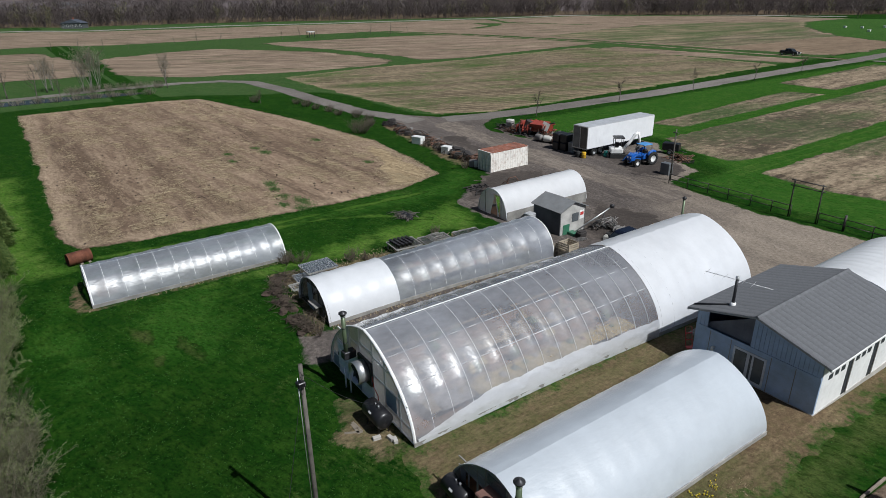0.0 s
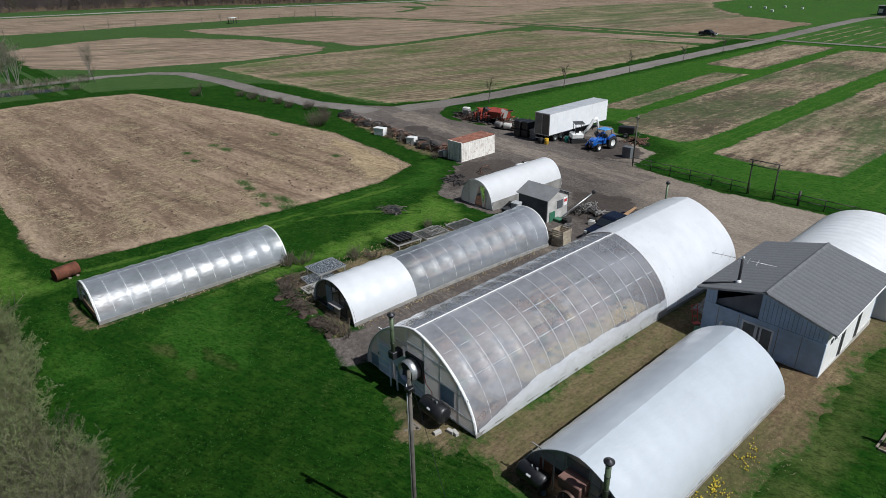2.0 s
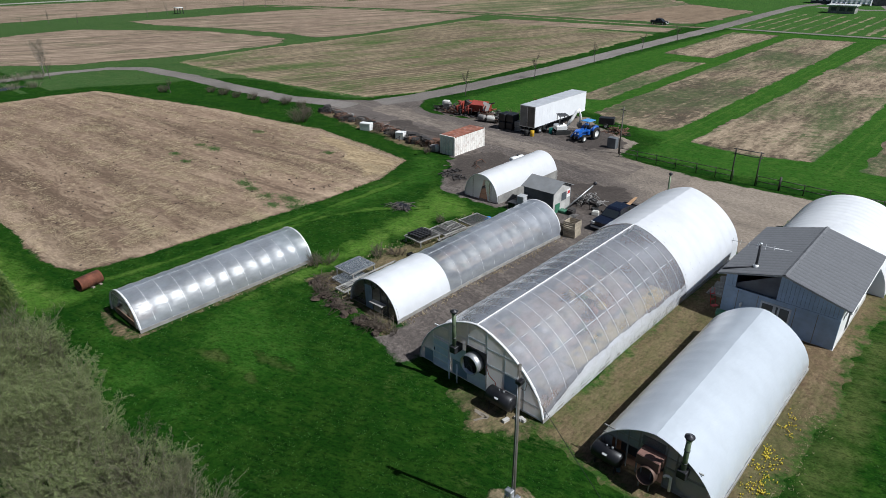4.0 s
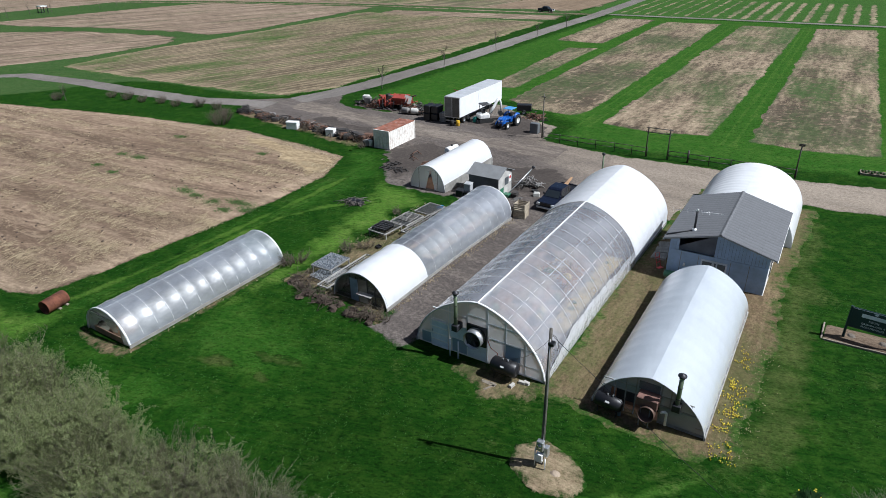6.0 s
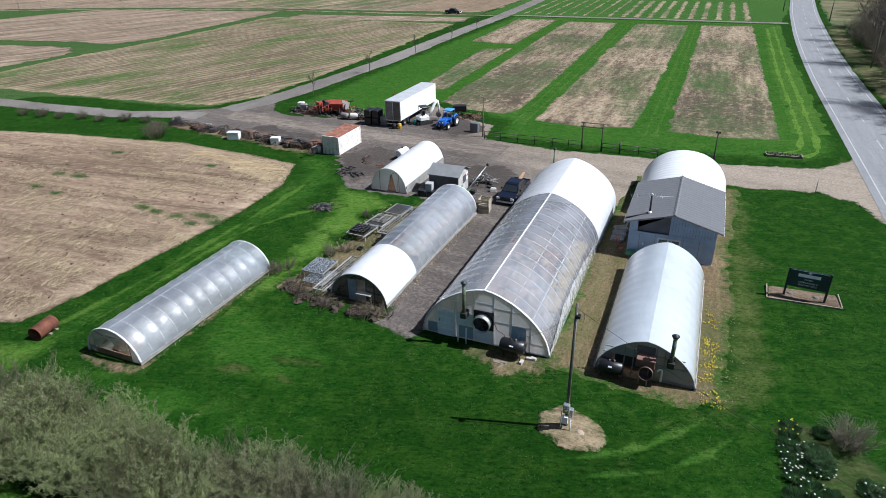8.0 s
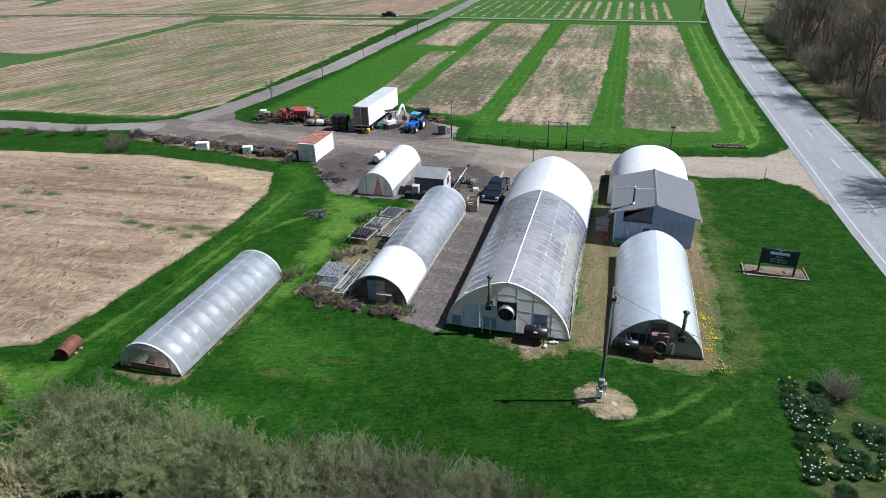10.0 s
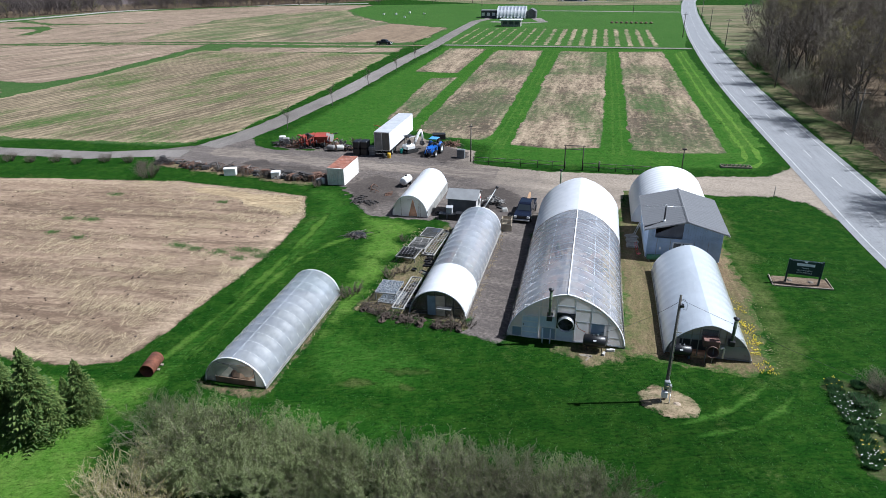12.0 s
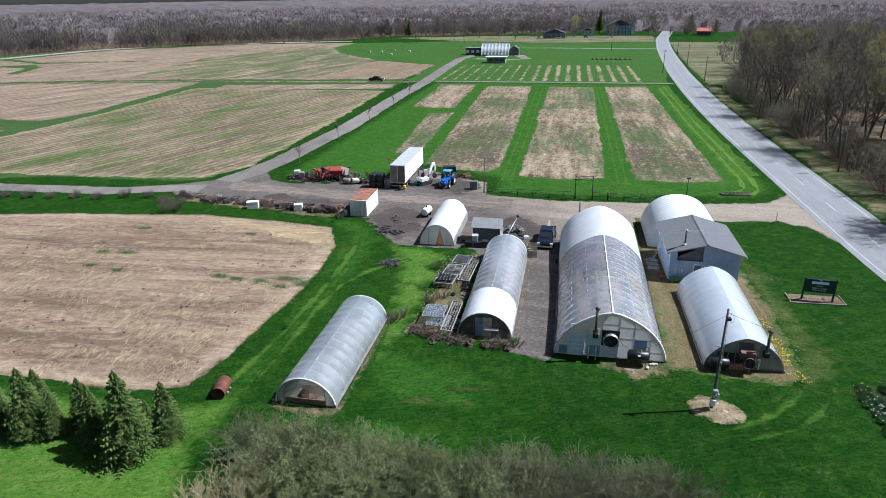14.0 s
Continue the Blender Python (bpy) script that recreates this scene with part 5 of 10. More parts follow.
for _k in range(14):
    _x, _y = (-7.5, -5.1)[_k % 2], 9.3 + 0.75 * _k
    whole("plant_tray", Mesh().box(-.3, .3, -.22, .22, 0, 0.06, bevel=0.01).lathe([(0.001, 0.28), (.16, 0.2), (.2, 0.06)], None, 9), _pots[_rng.choice((0, 0, 1, 4))], "tray of young plants on a bench", "plant tray",
          pose(_x, _y, lay(_x, _y) + 0.80, 0, 0, _rng.uniform(-20, 20)), "plant trays")

# the low greenhouse by the field
END_FILM = film("torn_clear_film", 0.55, (0.58, 0.60, 0.60), gloss=0.05, rough=0.15, wrinkle=0.7, haze=0.5)
cat, cw, ccx = tunnel("low_greenhouse", "low hoop greenhouse of clear shiny film beside the field", -20.75, -15.95, -10.6, 3.6, 2.30, 12,
                      [(-10.6, 3.6, CLEAR, "clear shiny film with white hoops")], p=2.0, q=0.5)
_cf = part("end_wall", end_sheet(cw, 2.26, 2.0, 0.5, 0.0, hole=(-1.6, 1.6, 1.72)), END_FILM, cat, "torn film end wall with an open middle", pose(0, -10.5, 0))
arch_rim(cw, 2.28, 2.0, 0.5, WHITE_PAINT, _cf, 0.045)
for _x in (-1.62, 1.62):
    stud(_cf, (_x, 0.0), (_x, bow(2 * _x / cw, 2.26, 2.0, 0.5)), 0.07, mat=GREY_WOOD)
stud(_cf, (-1.62, 1.74), (1.62, 1.74), 0.05, mat=GREY_WOOD)
part("low_board", Mesh().box(-1.58, 1.58, -0.03, 0.03, 0.02, 0.5), plain("brown_board", (0.26, 0.17, 0.11), 0.85, 0, 0.4), _cf, "brown board across the opening")
for _xa, _xb, _zd in ((-1.6, -0.55, 1.05), (-0.55, 0.35, 0.5), (0.3, 1.6, 0.85)):
    _m = Mesh()
    for _k in range(7):
        for _j in range(6):
            _u = _k / 6
            _m.v.append((_xa + (_xb - _xa) * (_u + 0.12 * (_j / 5) * math.sin(3 * _u + _xa)), -0.06 + 0.22 * noise.noise(Vector((_k * 0.9 + _xa, _j * 0.8, 1))), 1.74 - _zd * _j / 5 * (0.35 + 0.75 * abs(math.sin(2.2 * _u + 1.3 * _xa)))))
    _m.f = [(k * 6 + j, k * 6 + j + 1, k * 6 + j + 7, k * 6 + j + 6) for k in range(6) for j in range(5)]
    _m.s = [True] * len(_m.f)
    part("torn_film", _m, END_FILM, _cf, "hanging torn plastic film")
part("rear_wall", end_sheet(cw, 2.26, 2.0, 0.5, 0.0), CLEAR, cat, "clear film end wall", pose(0, 3.5, 0))
part("back_arch", Mesh().rod([(x, 0, z) for x, z in bow_line(cw, 2.28, 2.0, 0.5, 28)], 0.05, 6), WHITE_PAINT, cat, m=pose(0, 3.58, 0))

# the white hut
HUT_FRONT = film("hut_front", 0.03, (0.92, 0.93, 0.96), gloss=0.02, haze=0.6)
HUT_FILM = film("hut_film", 0.0, (0.92, 0.93, 0.95), gloss=0.0, rough=0.4, wrinkle=0.3, haze=0.42)
HUT_Z = -0.55
hut = thing("white_hut", "small white film hoop house with a split front", "greenhouse", pose(-15.4, 24.7, HUT_Z))
_hw, _hh = 4.4, 2.6
_m = cover(_hw, _hh, 2.2, 0.55, 0, 11.0, 6, 0.0, sag=0.02)
_m.v = [(x, y, z if z > 0.0 else 0.0) for x, y, z in _m.v]
part("cover", _m, HUT_FILM, hut, "taut white film")
part("front_wall", end_sheet(_hw, _hh - 0.04, 2.2, 0.55, -0.1, hole=(-0.3, 1.1, 2.1)), HUT_FRONT, hut, "white film front", pose(0, 0.06, 0))
part("rear_wall", end_sheet(_hw, _hh - 0.04, 2.2, 0.55, -0.5), HUT_FILM, hut, "white film rear wall", pose(0, 10.95, 0))
part("flap", Mesh().add([(-0.3, 0, 0.0), (-0.16, -0.12, 0.0), (0.36, -0.03, 2.1), (-0.3, 0, 2.1)], [(0, 1, 2, 3)]), HUT_FRONT, hut, "loose film flap tied back")
part("flap", Mesh().add([(1.1, 0, 0.0), (0.98, -0.12, 0.0), (0.46, -0.03, 2.1), (1.1, 0, 2.1)], [(0, 1, 2, 3)]), HUT_FRONT, hut, "loose film flap tied back")
part("front_arch", Mesh().rod([(x, 0, z) for x, z in bow_line(_hw, _hh, 2.2, 0.55, 28)], 0.05, 6), PALE_METAL, hut)
part("side_wall", Mesh().box(2.16, 2.24, 0.05, 10.9, -0.4, 0.75), GREY_WOOD, hut, "grey board side wall")
for _x in (-1.1, 1.3):
    part("stud", Mesh().box(_x - 0.02, _x + 0.02, 0.0, 0.04, -0.1, bow(2 * _x / _hw, _hh, 2.2, 0.55) - 0.05), GREY_WOOD, hut)

# the quonset behind the shed
dome = thing("white_quonset", "wide white film quonset with quilted wrinkles behind the shed", "greenhouse", pose(15.3, 28.7, -0.85))
QUILT = film("quilted_film", 0.0, (0.92, 0.93, 0.95), gloss=0.0, rough=0.4, wrinkle=0.3, haze=0.3)
_dw, _dh = 9.1, 4.2
_m = cover(_dw, _dh, 2.1, 0.5, 0, 9.6, 12, 0.0, sag=0.05)
_m.v = [(x, y, max(z, 0.0)) for x, y, z in _m.v]
part("cover", _m, QUILT, dome, "white quilted film")
part("front_wall", end_sheet(_dw, _dh - 0.04, 2.1, 0.5, -0.1), WHITE, dome, "white end wall", pose(0, 0.05, 0))
part("rear_wall", end_sheet(_dw, _dh - 0.04, 2.1, 0.5, -0.1), WHITE, dome, "white end wall", pose(0, 9.5, 0))

# ---- the shed ----
shed = thing("farm_shed", "pale blue-grey board shed with a low grey shingle gable roof", "shed", pose(15.28, 0, 0))
_sy0, _sy1, _sx, _ez, _rz, _bz = 18.1, 27.5, 3.55, 2.97, 3.95, -0.4
_wall = Mesh().box(-_sx, _sx, _sy1 - 0.12, _sy1, -0.9, _ez)
part("rear_wall", _wall, SKYLIT_SIDING, shed)
part("side_wall", Mesh().box(-_sx, -_sx + 0.12, _sy0 + 0.13, _sy1 - 0.13, -0.9, _ez), SKYLIT_SIDING, shed, "blue-grey side wall, bluer for its skylit shade")
# White on this wall stands in for the sun falling on it.
part("side_wall", Mesh().box(_sx - 0.12, _sx, _sy0 + 0.13, _sy1 - 0.13, -0.9, _ez), WHITE_PAINT, shed, "side wall painted white for the sun on it")
_frontw = part("front_wall", Mesh().box(-_sx, _sx, 0, 0.12, -0.7, 1.9), SKYLIT_SIDING, shed, "plain blue-grey front wall, bluer for its skylit shade", pose(0, _sy0, 0))
_k = 0
for _i in range(30):
    _a, _b = -_sx + _i * 2 * _sx / 30, -_sx + (_i + 1) * 2 * _sx / 30
    _za, _zb = (_rz - 0.12 - (_rz - _ez) * abs(_a) / _sx, _rz - 0.12 - (_rz - _ez) * abs(_b) / _sx)
    if -2.9 < (_a + _b) / 2 < -0.35:
        continue
    part("gable_board", Mesh().add([(_a + .008, 0, 1.9), (_b - .008, 0, 1.9), (_b - .008, 0, _zb), (_a + .008, 0, _za), (_a + .008, 0.05, 1.9), (_b - .008, 0.05, 1.9), (_b - .008, 0.05, _zb), (_a + .008, 0.05, _za)],
         [(0, 1, 2, 3), (1, 5, 6, 2), (4, 0, 3, 7), (3, 2, 6, 7)]), SKYLIT_SIDING, _frontw)
# Dark sheet that paints the shadow under the roof into the gable.
part("gable_back", Mesh().add([(-_sx + .1, 0, 1.9), (_sx - .1, 0, 1.9), (0.0, 0, _rz - 0.2)], [(0, 1, 2)]), plain("shaded_opening", (0.13, 0.14, 0.165), 0.9), shed, "sheet painted dark for the shade in the open loft", pose(0, _sy0 + 0.22, 0))
part("gable_rear", Mesh().prism([(-_sx, _ez), (_sx, _ez), (0, _rz - 0.1)], 0.12), SKYLIT_SIDING, shed, m=pose(0, _sy1 - 0.12, 0))
part("fascia_strip", Mesh().box(-_sx, _sx, -0.03, 0.0, 1.86, 1.94), SKYLIT_SIDING, _frontw)
SHED_PANE = plain("shed_pane", (0.10, 0.12, 0.14), 0.12, 0, 0.3)
_win = part("window", Mesh().box(-1.1, 0.8, -0.03, 0.0, -0.2, 1.6), plain("frame_grey", (0.55, 0.60, 0.66), 0.6), _frontw, "wide window with dusty panes")
for _a, _b in ((-0.98, -0.3), (-0.12, 0.0), (0.12, 0.68)):
    part("pane", Mesh().box(_a, _b, -0.04, -0.032, -0.05, 1.46), SHED_PANE, _win, "dark window pane")
for _x in (-2.6, -1.3, 1.0, 2.3):
    part("seam", Mesh().box(_x - 0.02, _x + 0.02, -0.012, 0, -0.6, 1.86), GREY_WOOD, _frontw)
part("vent_hood", Mesh().rod([(-2.25, -0.02, 0.9), (-2.25, -0.18, 0.95), (-2.25, -0.2, 0.75)], 0.08, 8), WHITE_PAINT, _frontw, "white bent vent")
SHED_GAPS, SHED_LIGHTS = (21.2, 24.15), (19.12, 19.78, 20.45, 22.05, 22.73, 23.39, 25.0, 25.66, 26.32)
DARK_SLOT = plain("dark_gap", (0.03, 0.034, 0.04), 0.6)
for _y in SHED_GAPS:
    # Thin dark strip on the solid wall, painting the shade of an open gap.
    part("door_gap", Mesh().box(_sx, _sx + 0.02, _y - 0.17, _y + 0.17, -0.25, 2.4), DARK_SLOT, shed, "tall strip painted dark for the shaded gap between sliding doors")
    part("door_post", Mesh().box(_sx, _sx + 0.06, _y + 0.2, _y + 0.3, -0.25, 2.5), GREY_WOOD, shed, "grey door post")
for _y in SHED_LIGHTS:
    part("window", Mesh().box(_sx, _sx + 0.02, _y - 0.2, _y + 0.2, 1.55, 1.85), DARK_SLOT, shed, "small square dark window")
part("eave_board", Mesh().box(_sx, _sx + 0.03, _sy0 + 0.1, _sy1 - 0.1, 2.55, 2.75), WHITE_PAINT, shed, "white eave board")
part("foundation", Mesh().box(-_sx - 0.04, _sx + 0.04, _sy0 - 0.04, _sy1 + 0.04, -1.0, -0.28), CONCRETE, shed, "low concrete foundation")
_ry0, _ry1, _rx = 17.7, 27.75, 4.0
_slope = math.degrees(math.atan2(_rz - _ez, _sx))
_len = math.hypot(_rx, _rx * math.tan(radians(_slope)))
for _s in (-1, 1):
    _roof = part("roof_slope", Mesh().box(0, _len, _ry0, _ry1, -0.10, 0.0), plain("roof_board", (0.30, 0.31, 0.32), 0.8), shed, "low pitched shingle slope", pose(0, 0, _rz + 0.02, 0, _slope, 0) if _s > 0 else pose(0, 0, _rz + 0.02, 0, 180 - _slope, 0) @ Matrix.Diagonal((1, 1, -1, 1)))
    _courses, _cols = 14, 20
    _tile = Mesh().box(0, _len / _courses + 0.05, 0.004, (_ry1 - _ry0) / _cols - 0.004, 0.004, 0.014).data("shingle", SHINGLE)
    for _i in range(_courses):
        for _j in range(_cols):
            part("shingle", _tile, None, _roof, m=pose(_len * _i / _courses - 0.02 + 0.01 * _rng.random(), _ry0 + (_ry1 - _ry0) * _j / _cols, 0.003 * _rng.random(), 0, -1.2, 0))
part("ridge_cap", Mesh().prism([(-0.14, -0.02), (0, 0.06), (0.14, -0.02), (0, 0.02)], _ry1 - _ry0), SHINGLE, shed, m=pose(0, _ry0, _rz + 0.05))
for _s in (-1, 1):
    part("gutter", Mesh().box(_s * 4.0 - 0.06, _s * 4.0 + 0.06, _ry0, _ry1, 2.72, 2.84, bevel=0.02), WHITE_PAINT, shed, "white gutter")
_mast = part("antenna_mast", Mesh().tube((-2.1, 19.0, 3.0), (-2.1, 19.0, 5.1), 0.085, sides=10), DARK_STEEL, shed, "dark stovepipe mast on the roof")
part("roof_collar", Mesh().lathe([(0.17, -0.05), (0.17, 0.12), (0.1, 0.18)], pose(-2.1, 19.0, 3.42), 12), WHITE_PAINT, _mast, "white roof collar")
part("mast_cap", Mesh().lathe([(0.001, 0.1), (0.1, 0.08), (0.1, -0.08), (0.06, -0.1)], pose(-2.1, 19.0, 5.1), 10), STEEL, _mast)
part("antenna", Mesh().tube((-3.9, 18.7, 4.95), (-0.3, 19.5, 4.95), 0.015, sides=5), STEEL, _mast, "thin aerial boom")
for _i in range(6):
    part("aerial_rod", Mesh().tube((-3.7 + 0.5 * _i, 18.3 + 0.1 * _i, 4.95), (-3.9 + 0.5 * _i, 19.2 + 0.1 * _i, 4.95), 0.01, sides=4), STEEL, _mast)
part("roof_pipe", Mesh().tube((-3.95, 18.2, 2.97), (-2.1, 19.0, 3.47), 0.05, sides=8), DARK_STEEL, shed, "dark pipe lying down the roof")

# ---- the yard: vehicles and machines ----
def paint(name, colour, rough=0.35, metal=0.0, dirt=(0.2, 0.17, 0.13)):
    return plain(name, colour, rough, metal, 0.12, dirt=dirt, dirt_amount=0.35, coat=0.3)


BLUE, NAVY, WHITE_ENAMEL, ORANGE = paint("tractor_blue", (0.012, 0.10, 0.42)), plain("navy_paint", (0.006, 0.008, 0.018), 0.16, 0, 0.1, coat=0.4), paint("white_enamel", (0.78, 0.78, 0.76)), paint("orange_paint", (0.27, 0.035, 0.02), 0.65)
YELLOW, GREEN_PAINT, RED_PAINT = paint("yellow_paint", (0.6, 0.36, 0.02)), paint("green_paint", (0.03, 0.14, 0.08), 0.6), paint("red_paint", (0.5, 0.03, 0.03), 0.6)
DARK_GLASS = plain("dark_glass", (0.02, 0.025, 0.03), 0.08, 0, 0.1)
ROOF_METAL = plain("grey_sheet_metal", (0.20, 0.205, 0.21), 0.6, 0.1, 0.15, dirt=(0.2, 0.18, 0.16))


def wheel(parent, x, y, z, r, wide, rim_mat, tread=0):
    """A wheel whose axle lies along x."""
    turn = pose(x, y, z, 0, 90, 0)
    t = part("wheel", Mesh().lathe([(r * 0.55, -wide / 2), (r * 0.9, -wide / 2), (r, -wide * 0.36), (r, wide * 0.36), (r * 0.9, wide / 2), (r * 0.55, wide / 2), (r * 0.55, -wide / 2)], None, 26), RUBBER, parent, "black tyre on its rim", turn)
    part("rim", Mesh().lathe([(0.001, -wide * 0.2), (r * 0.3, -wide * 0.22), (r * 0.42, -wide * 0.38), (r * 0.57, -wide * 0.42), (r * 0.57, wide * 0.42), (r * 0.42, wide * 0.38), (r * 0.3, wide * 0.22), (0.001, wide * 0.2)], None, 22), rim_mat, t)
    for k in range(tread):
        a = 360 * k / tread
        part("lug", Mesh().box(r - 0.03, r + 0.04, -0.035, 0.035, -wide * 0.46, wide * 0.46, pose(0, 0, 0, 14 if k % 2 else -14, 0, a)), RUBBER, t)
    return t


def body_shape(profile, width, taper=0.0, mat=None):
    """A vehicle body: a side outline in y, z drawn across x, narrower towards its top."""
    m = Mesh()
    zs = [z for _, z in profile]
    lo, hi = min(zs), max(zs)
    n = len(profile)
    for s in (-1, 1):
        m.v += [(s * (width / 2 - taper * (z - lo) / (hi - lo)), y, z) for y, z in profile]
    m.f = [tuple(range(n)), tuple(range(2 * n - 1, n - 1, -1))] + [(i + n, (i + 1) % n + n, (i + 1) % n, i) for i in range(n)]
    m.s = [False] * len(m.f)
    return m


def pickup(label, m, mat, load=True):
    t = thing("pickup_truck", label, "pickup truck", m)
    part("body", body_shape([(-2.85, 0.45), (-2.9, 0.75), (-2.8, 1.02), (-1.55, 1.15), (-1.45, 1.18), (2.8, 1.15), (2.85, 0.55), (1.2, 0.42), (-1.2, 0.42)], 1.95, 0.04), mat, t, "dark painted lower body")
    part("cab", body_shape([(-1.5, 1.13), (-0.8, 1.80), (-0.5, 1.9), (0.9, 1.9), (1.05, 1.82), (1.1, 1.13)], 1.82, 0.2), mat, t, "cab with dark windows")
    part("windscreen", Mesh().add([(-0.82, -1.46, 1.19), (0.82, -1.46, 1.19), (0.68, -0.80, 1.76), (-0.68, -0.80, 1.76)], [(0, 1, 2, 3)]), DARK_GLASS, t, "dark sloping windscreen", pose(0, -0.02, 0.015))
    for s in (-1, 1):
        for ya, yb in ((-1.15, -0.15), (-0.05, 0.85)):
            part("side_window", Mesh().add([(s * 0.905, ya, 1.2), (s * 0.905, yb, 1.2), (s * 0.75, yb - 0.06, 1.74), (s * 0.75, ya + 0.42, 1.74)], [(0, 1, 2, 3)]), DARK_GLASS, t, m=pose(s * 0.012, 0, 0))
        part("mirror", Mesh().box(s * 1.08 - 0.1, s * 1.08 + 0.1, -0.08, 0.04, 1.2, 1.42, pose(0, -1.0, 0), 0.03), BLACK, t)
        part("headlight", Mesh().box(s * 0.78 - 0.16, s * 0.78 + 0.19, -2.95, -2.85, 0.74, 1.0, bevel=0.02), WHITE_ENAMEL, t, "clear headlight")
        part("bed_side", Mesh().box(s * 0.9 - 0.05, s * 0.9 + 0.05, 1.1, 2.8, 1.12, 1.26), mat, t)
        for y in (-1.85, 1.85):
            wheel(t, s * 0.93, y, 0.41, 0.41, 0.27, STEEL)
            part("wheel_arch", Mesh().rod([(s * 0.99, y + 0.52 * math.cos(a), 0.42 + 0.52 * math.sin(a)) for a in (0.0, 0.6, 1.2, 1.57, 1.95, 2.55, 3.14)], 0.05, 6), BLACK, t)
    part("bed_floor", Mesh().box(-0.85, 0.85, 1.1, 2.75, 1.155, 1.17), BLACK, t, "black load bed")
    part("tailgate", Mesh().box(-0.85, 0.85, 2.76, 2.83, 1.12, 1.26), mat, t)
    part("grille", Mesh().box(-0.6, 0.6, -2.925, -2.88, 0.72, 0.98, bevel=0.02), BLACK, t, "black grille")
    part("bumper", Mesh().box(-0.95, 0.95, -3.0, -2.85, 0.42, 0.62, bevel=0.04), STEEL, t, "chrome bumper")
    part("number_plate", Mesh().box(-0.15, 0.15, -3.015, -3.0, 0.48, 0.58), WHITE_PAINT, t)
    if load:
        part("toolbox", Mesh().box(-0.75, 0.75, 1.2, 1.6, 1.17, 1.5, bevel=0.03), BLACK, t, "black toolbox in the bed")
    return t


pickup("dark navy pickup truck parked on the gravel between greenhouses", pose(-1.75, 28.3, lay(0, 28.3), 0, 0, -3), NAVY)
for _i, (_x, _r) in enumerate(((-1.5, 3), (-1.7, -4))):
    whole("plank", Mesh().box(-0.09, 0.09, -1.3, 1.3, 0, 0.05, bevel=0.006), plain("fresh_plank", (0.36, 0.22, 0.12), 0.8, 0, 0.2), "orange-brown plank lying in the pickup bed", "plank", pose(_x, 30.3, lay(0, 28.3) + 1.56, 10, 0, _r), "planks in the truck")
pickup("black pickup truck parked far off on the lane verge", pose(-72.5, 187.5, lay(0, 187), 0, 0, 84), BLACK, False)

# blue tractor
trac = thing("tractor", "blue farm tractor with a canopy and white wheel rims", "tractor", pose(-19.3, 52.2, -0.9, 0, 0, -6))
part("hood", body_shape([(-2.2, 0.75), (-2.3, 1.0), (-2.2, 1.38), (-2.0, 1.5), (-0.5, 1.62), (-0.5, 0.75)], 0.82, 0.08), BLUE, trac, "blue engine hood")
part("chassis", Mesh().box(-0.3, 0.3, -2.1, 1.1, 0.5, 0.85, bevel=0.05), DARK_STEEL, trac)
part("cab_base", Mesh().box(-0.7, 0.7, -0.55, 1.0, 0.75, 1.35, bevel=0.08), BLUE, trac)
for _s in (-1, 1):
    for _y in (-0.45, 0.9):
        part("cab_post", Mesh().tube((_s * 0.68, _y, 1.3), (_s * 0.62, _y * 0.9, 2.5), 0.04, sides=6), BLACK, trac)
    part("fender", Mesh().rod([(_s * 0.85, 0.75 - 0.85 * math.cos(a), 0.85 + 0.9 * math.sin(a)) for a in (0.5, 1.0, 1.6, 2.2)], 0.2, 6), BLUE, trac, "blue rear fender")
    wheel(trac, _s * 0.92, 0.75, 0.82, 0.82, 0.48, WHITE_ENAMEL, 18)
    wheel(trac, _s * 0.82, -1.65, 0.5, 0.5, 0.32, WHITE_ENAMEL, 14)
    part("headlight", Mesh().tube((_s * 0.25, -2.31, 1.15), (_s * 0.25, -2.27, 1.15), 0.1, sides=10), WHITE_ENAMEL, trac)
part("roof", Mesh().box(-0.7, 0.7, -0.55, 0.95, 2.5, 2.6, bevel=0.04), paint("canopy_blue", (0.08, 0.28, 0.60), 0.5), trac, "thin light blue canopy")
part("steering_wheel", Mesh().rod([(0.2 * math.cos(a), -0.05 + 0.12 * math.cos(a), 1.75 + 0.2 * math.sin(a)) for a in [k * 0.524 for k in range(13)]], 0.02, 5), BLACK, trac)
part("loader_arm", Mesh().rod([(-0.6, 0.1, 1.2), (-0.6, -1.6, 1.5), (-0.6, -2.7, 0.7)], 0.07, 6), BLUE, trac, "blue loader arm")
part("loader_arm", Mesh().rod([(0.6, 0.1, 1.2), (0.6, -1.6, 1.5), (0.6, -2.7, 0.7)], 0.07, 6), BLUE, trac, "blue loader arm")
part("exhaust", Mesh().tube((0.3, -1.0, 1.55), (0.3, -1.0, 2.3), 0.05, sides=8), BLACK, trac)
part("seat", Mesh().box(-0.25, 0.25, 0.2, 0.7, 1.3, 1.8, bevel=0.08), BLACK, trac)
part("rear_implement", Mesh().box(-0.9, 0.9, 1.5, 1.8, 0.4, 0.7, bevel=0.03).rod([(-0.4, 1.1, 0.7), (-0.4, 1.6, 0.6)], 0.05).rod([(0.4, 1.1, 0.7), (0.4, 1.6, 0.6)], 0.05), DARK_STEEL, trac)

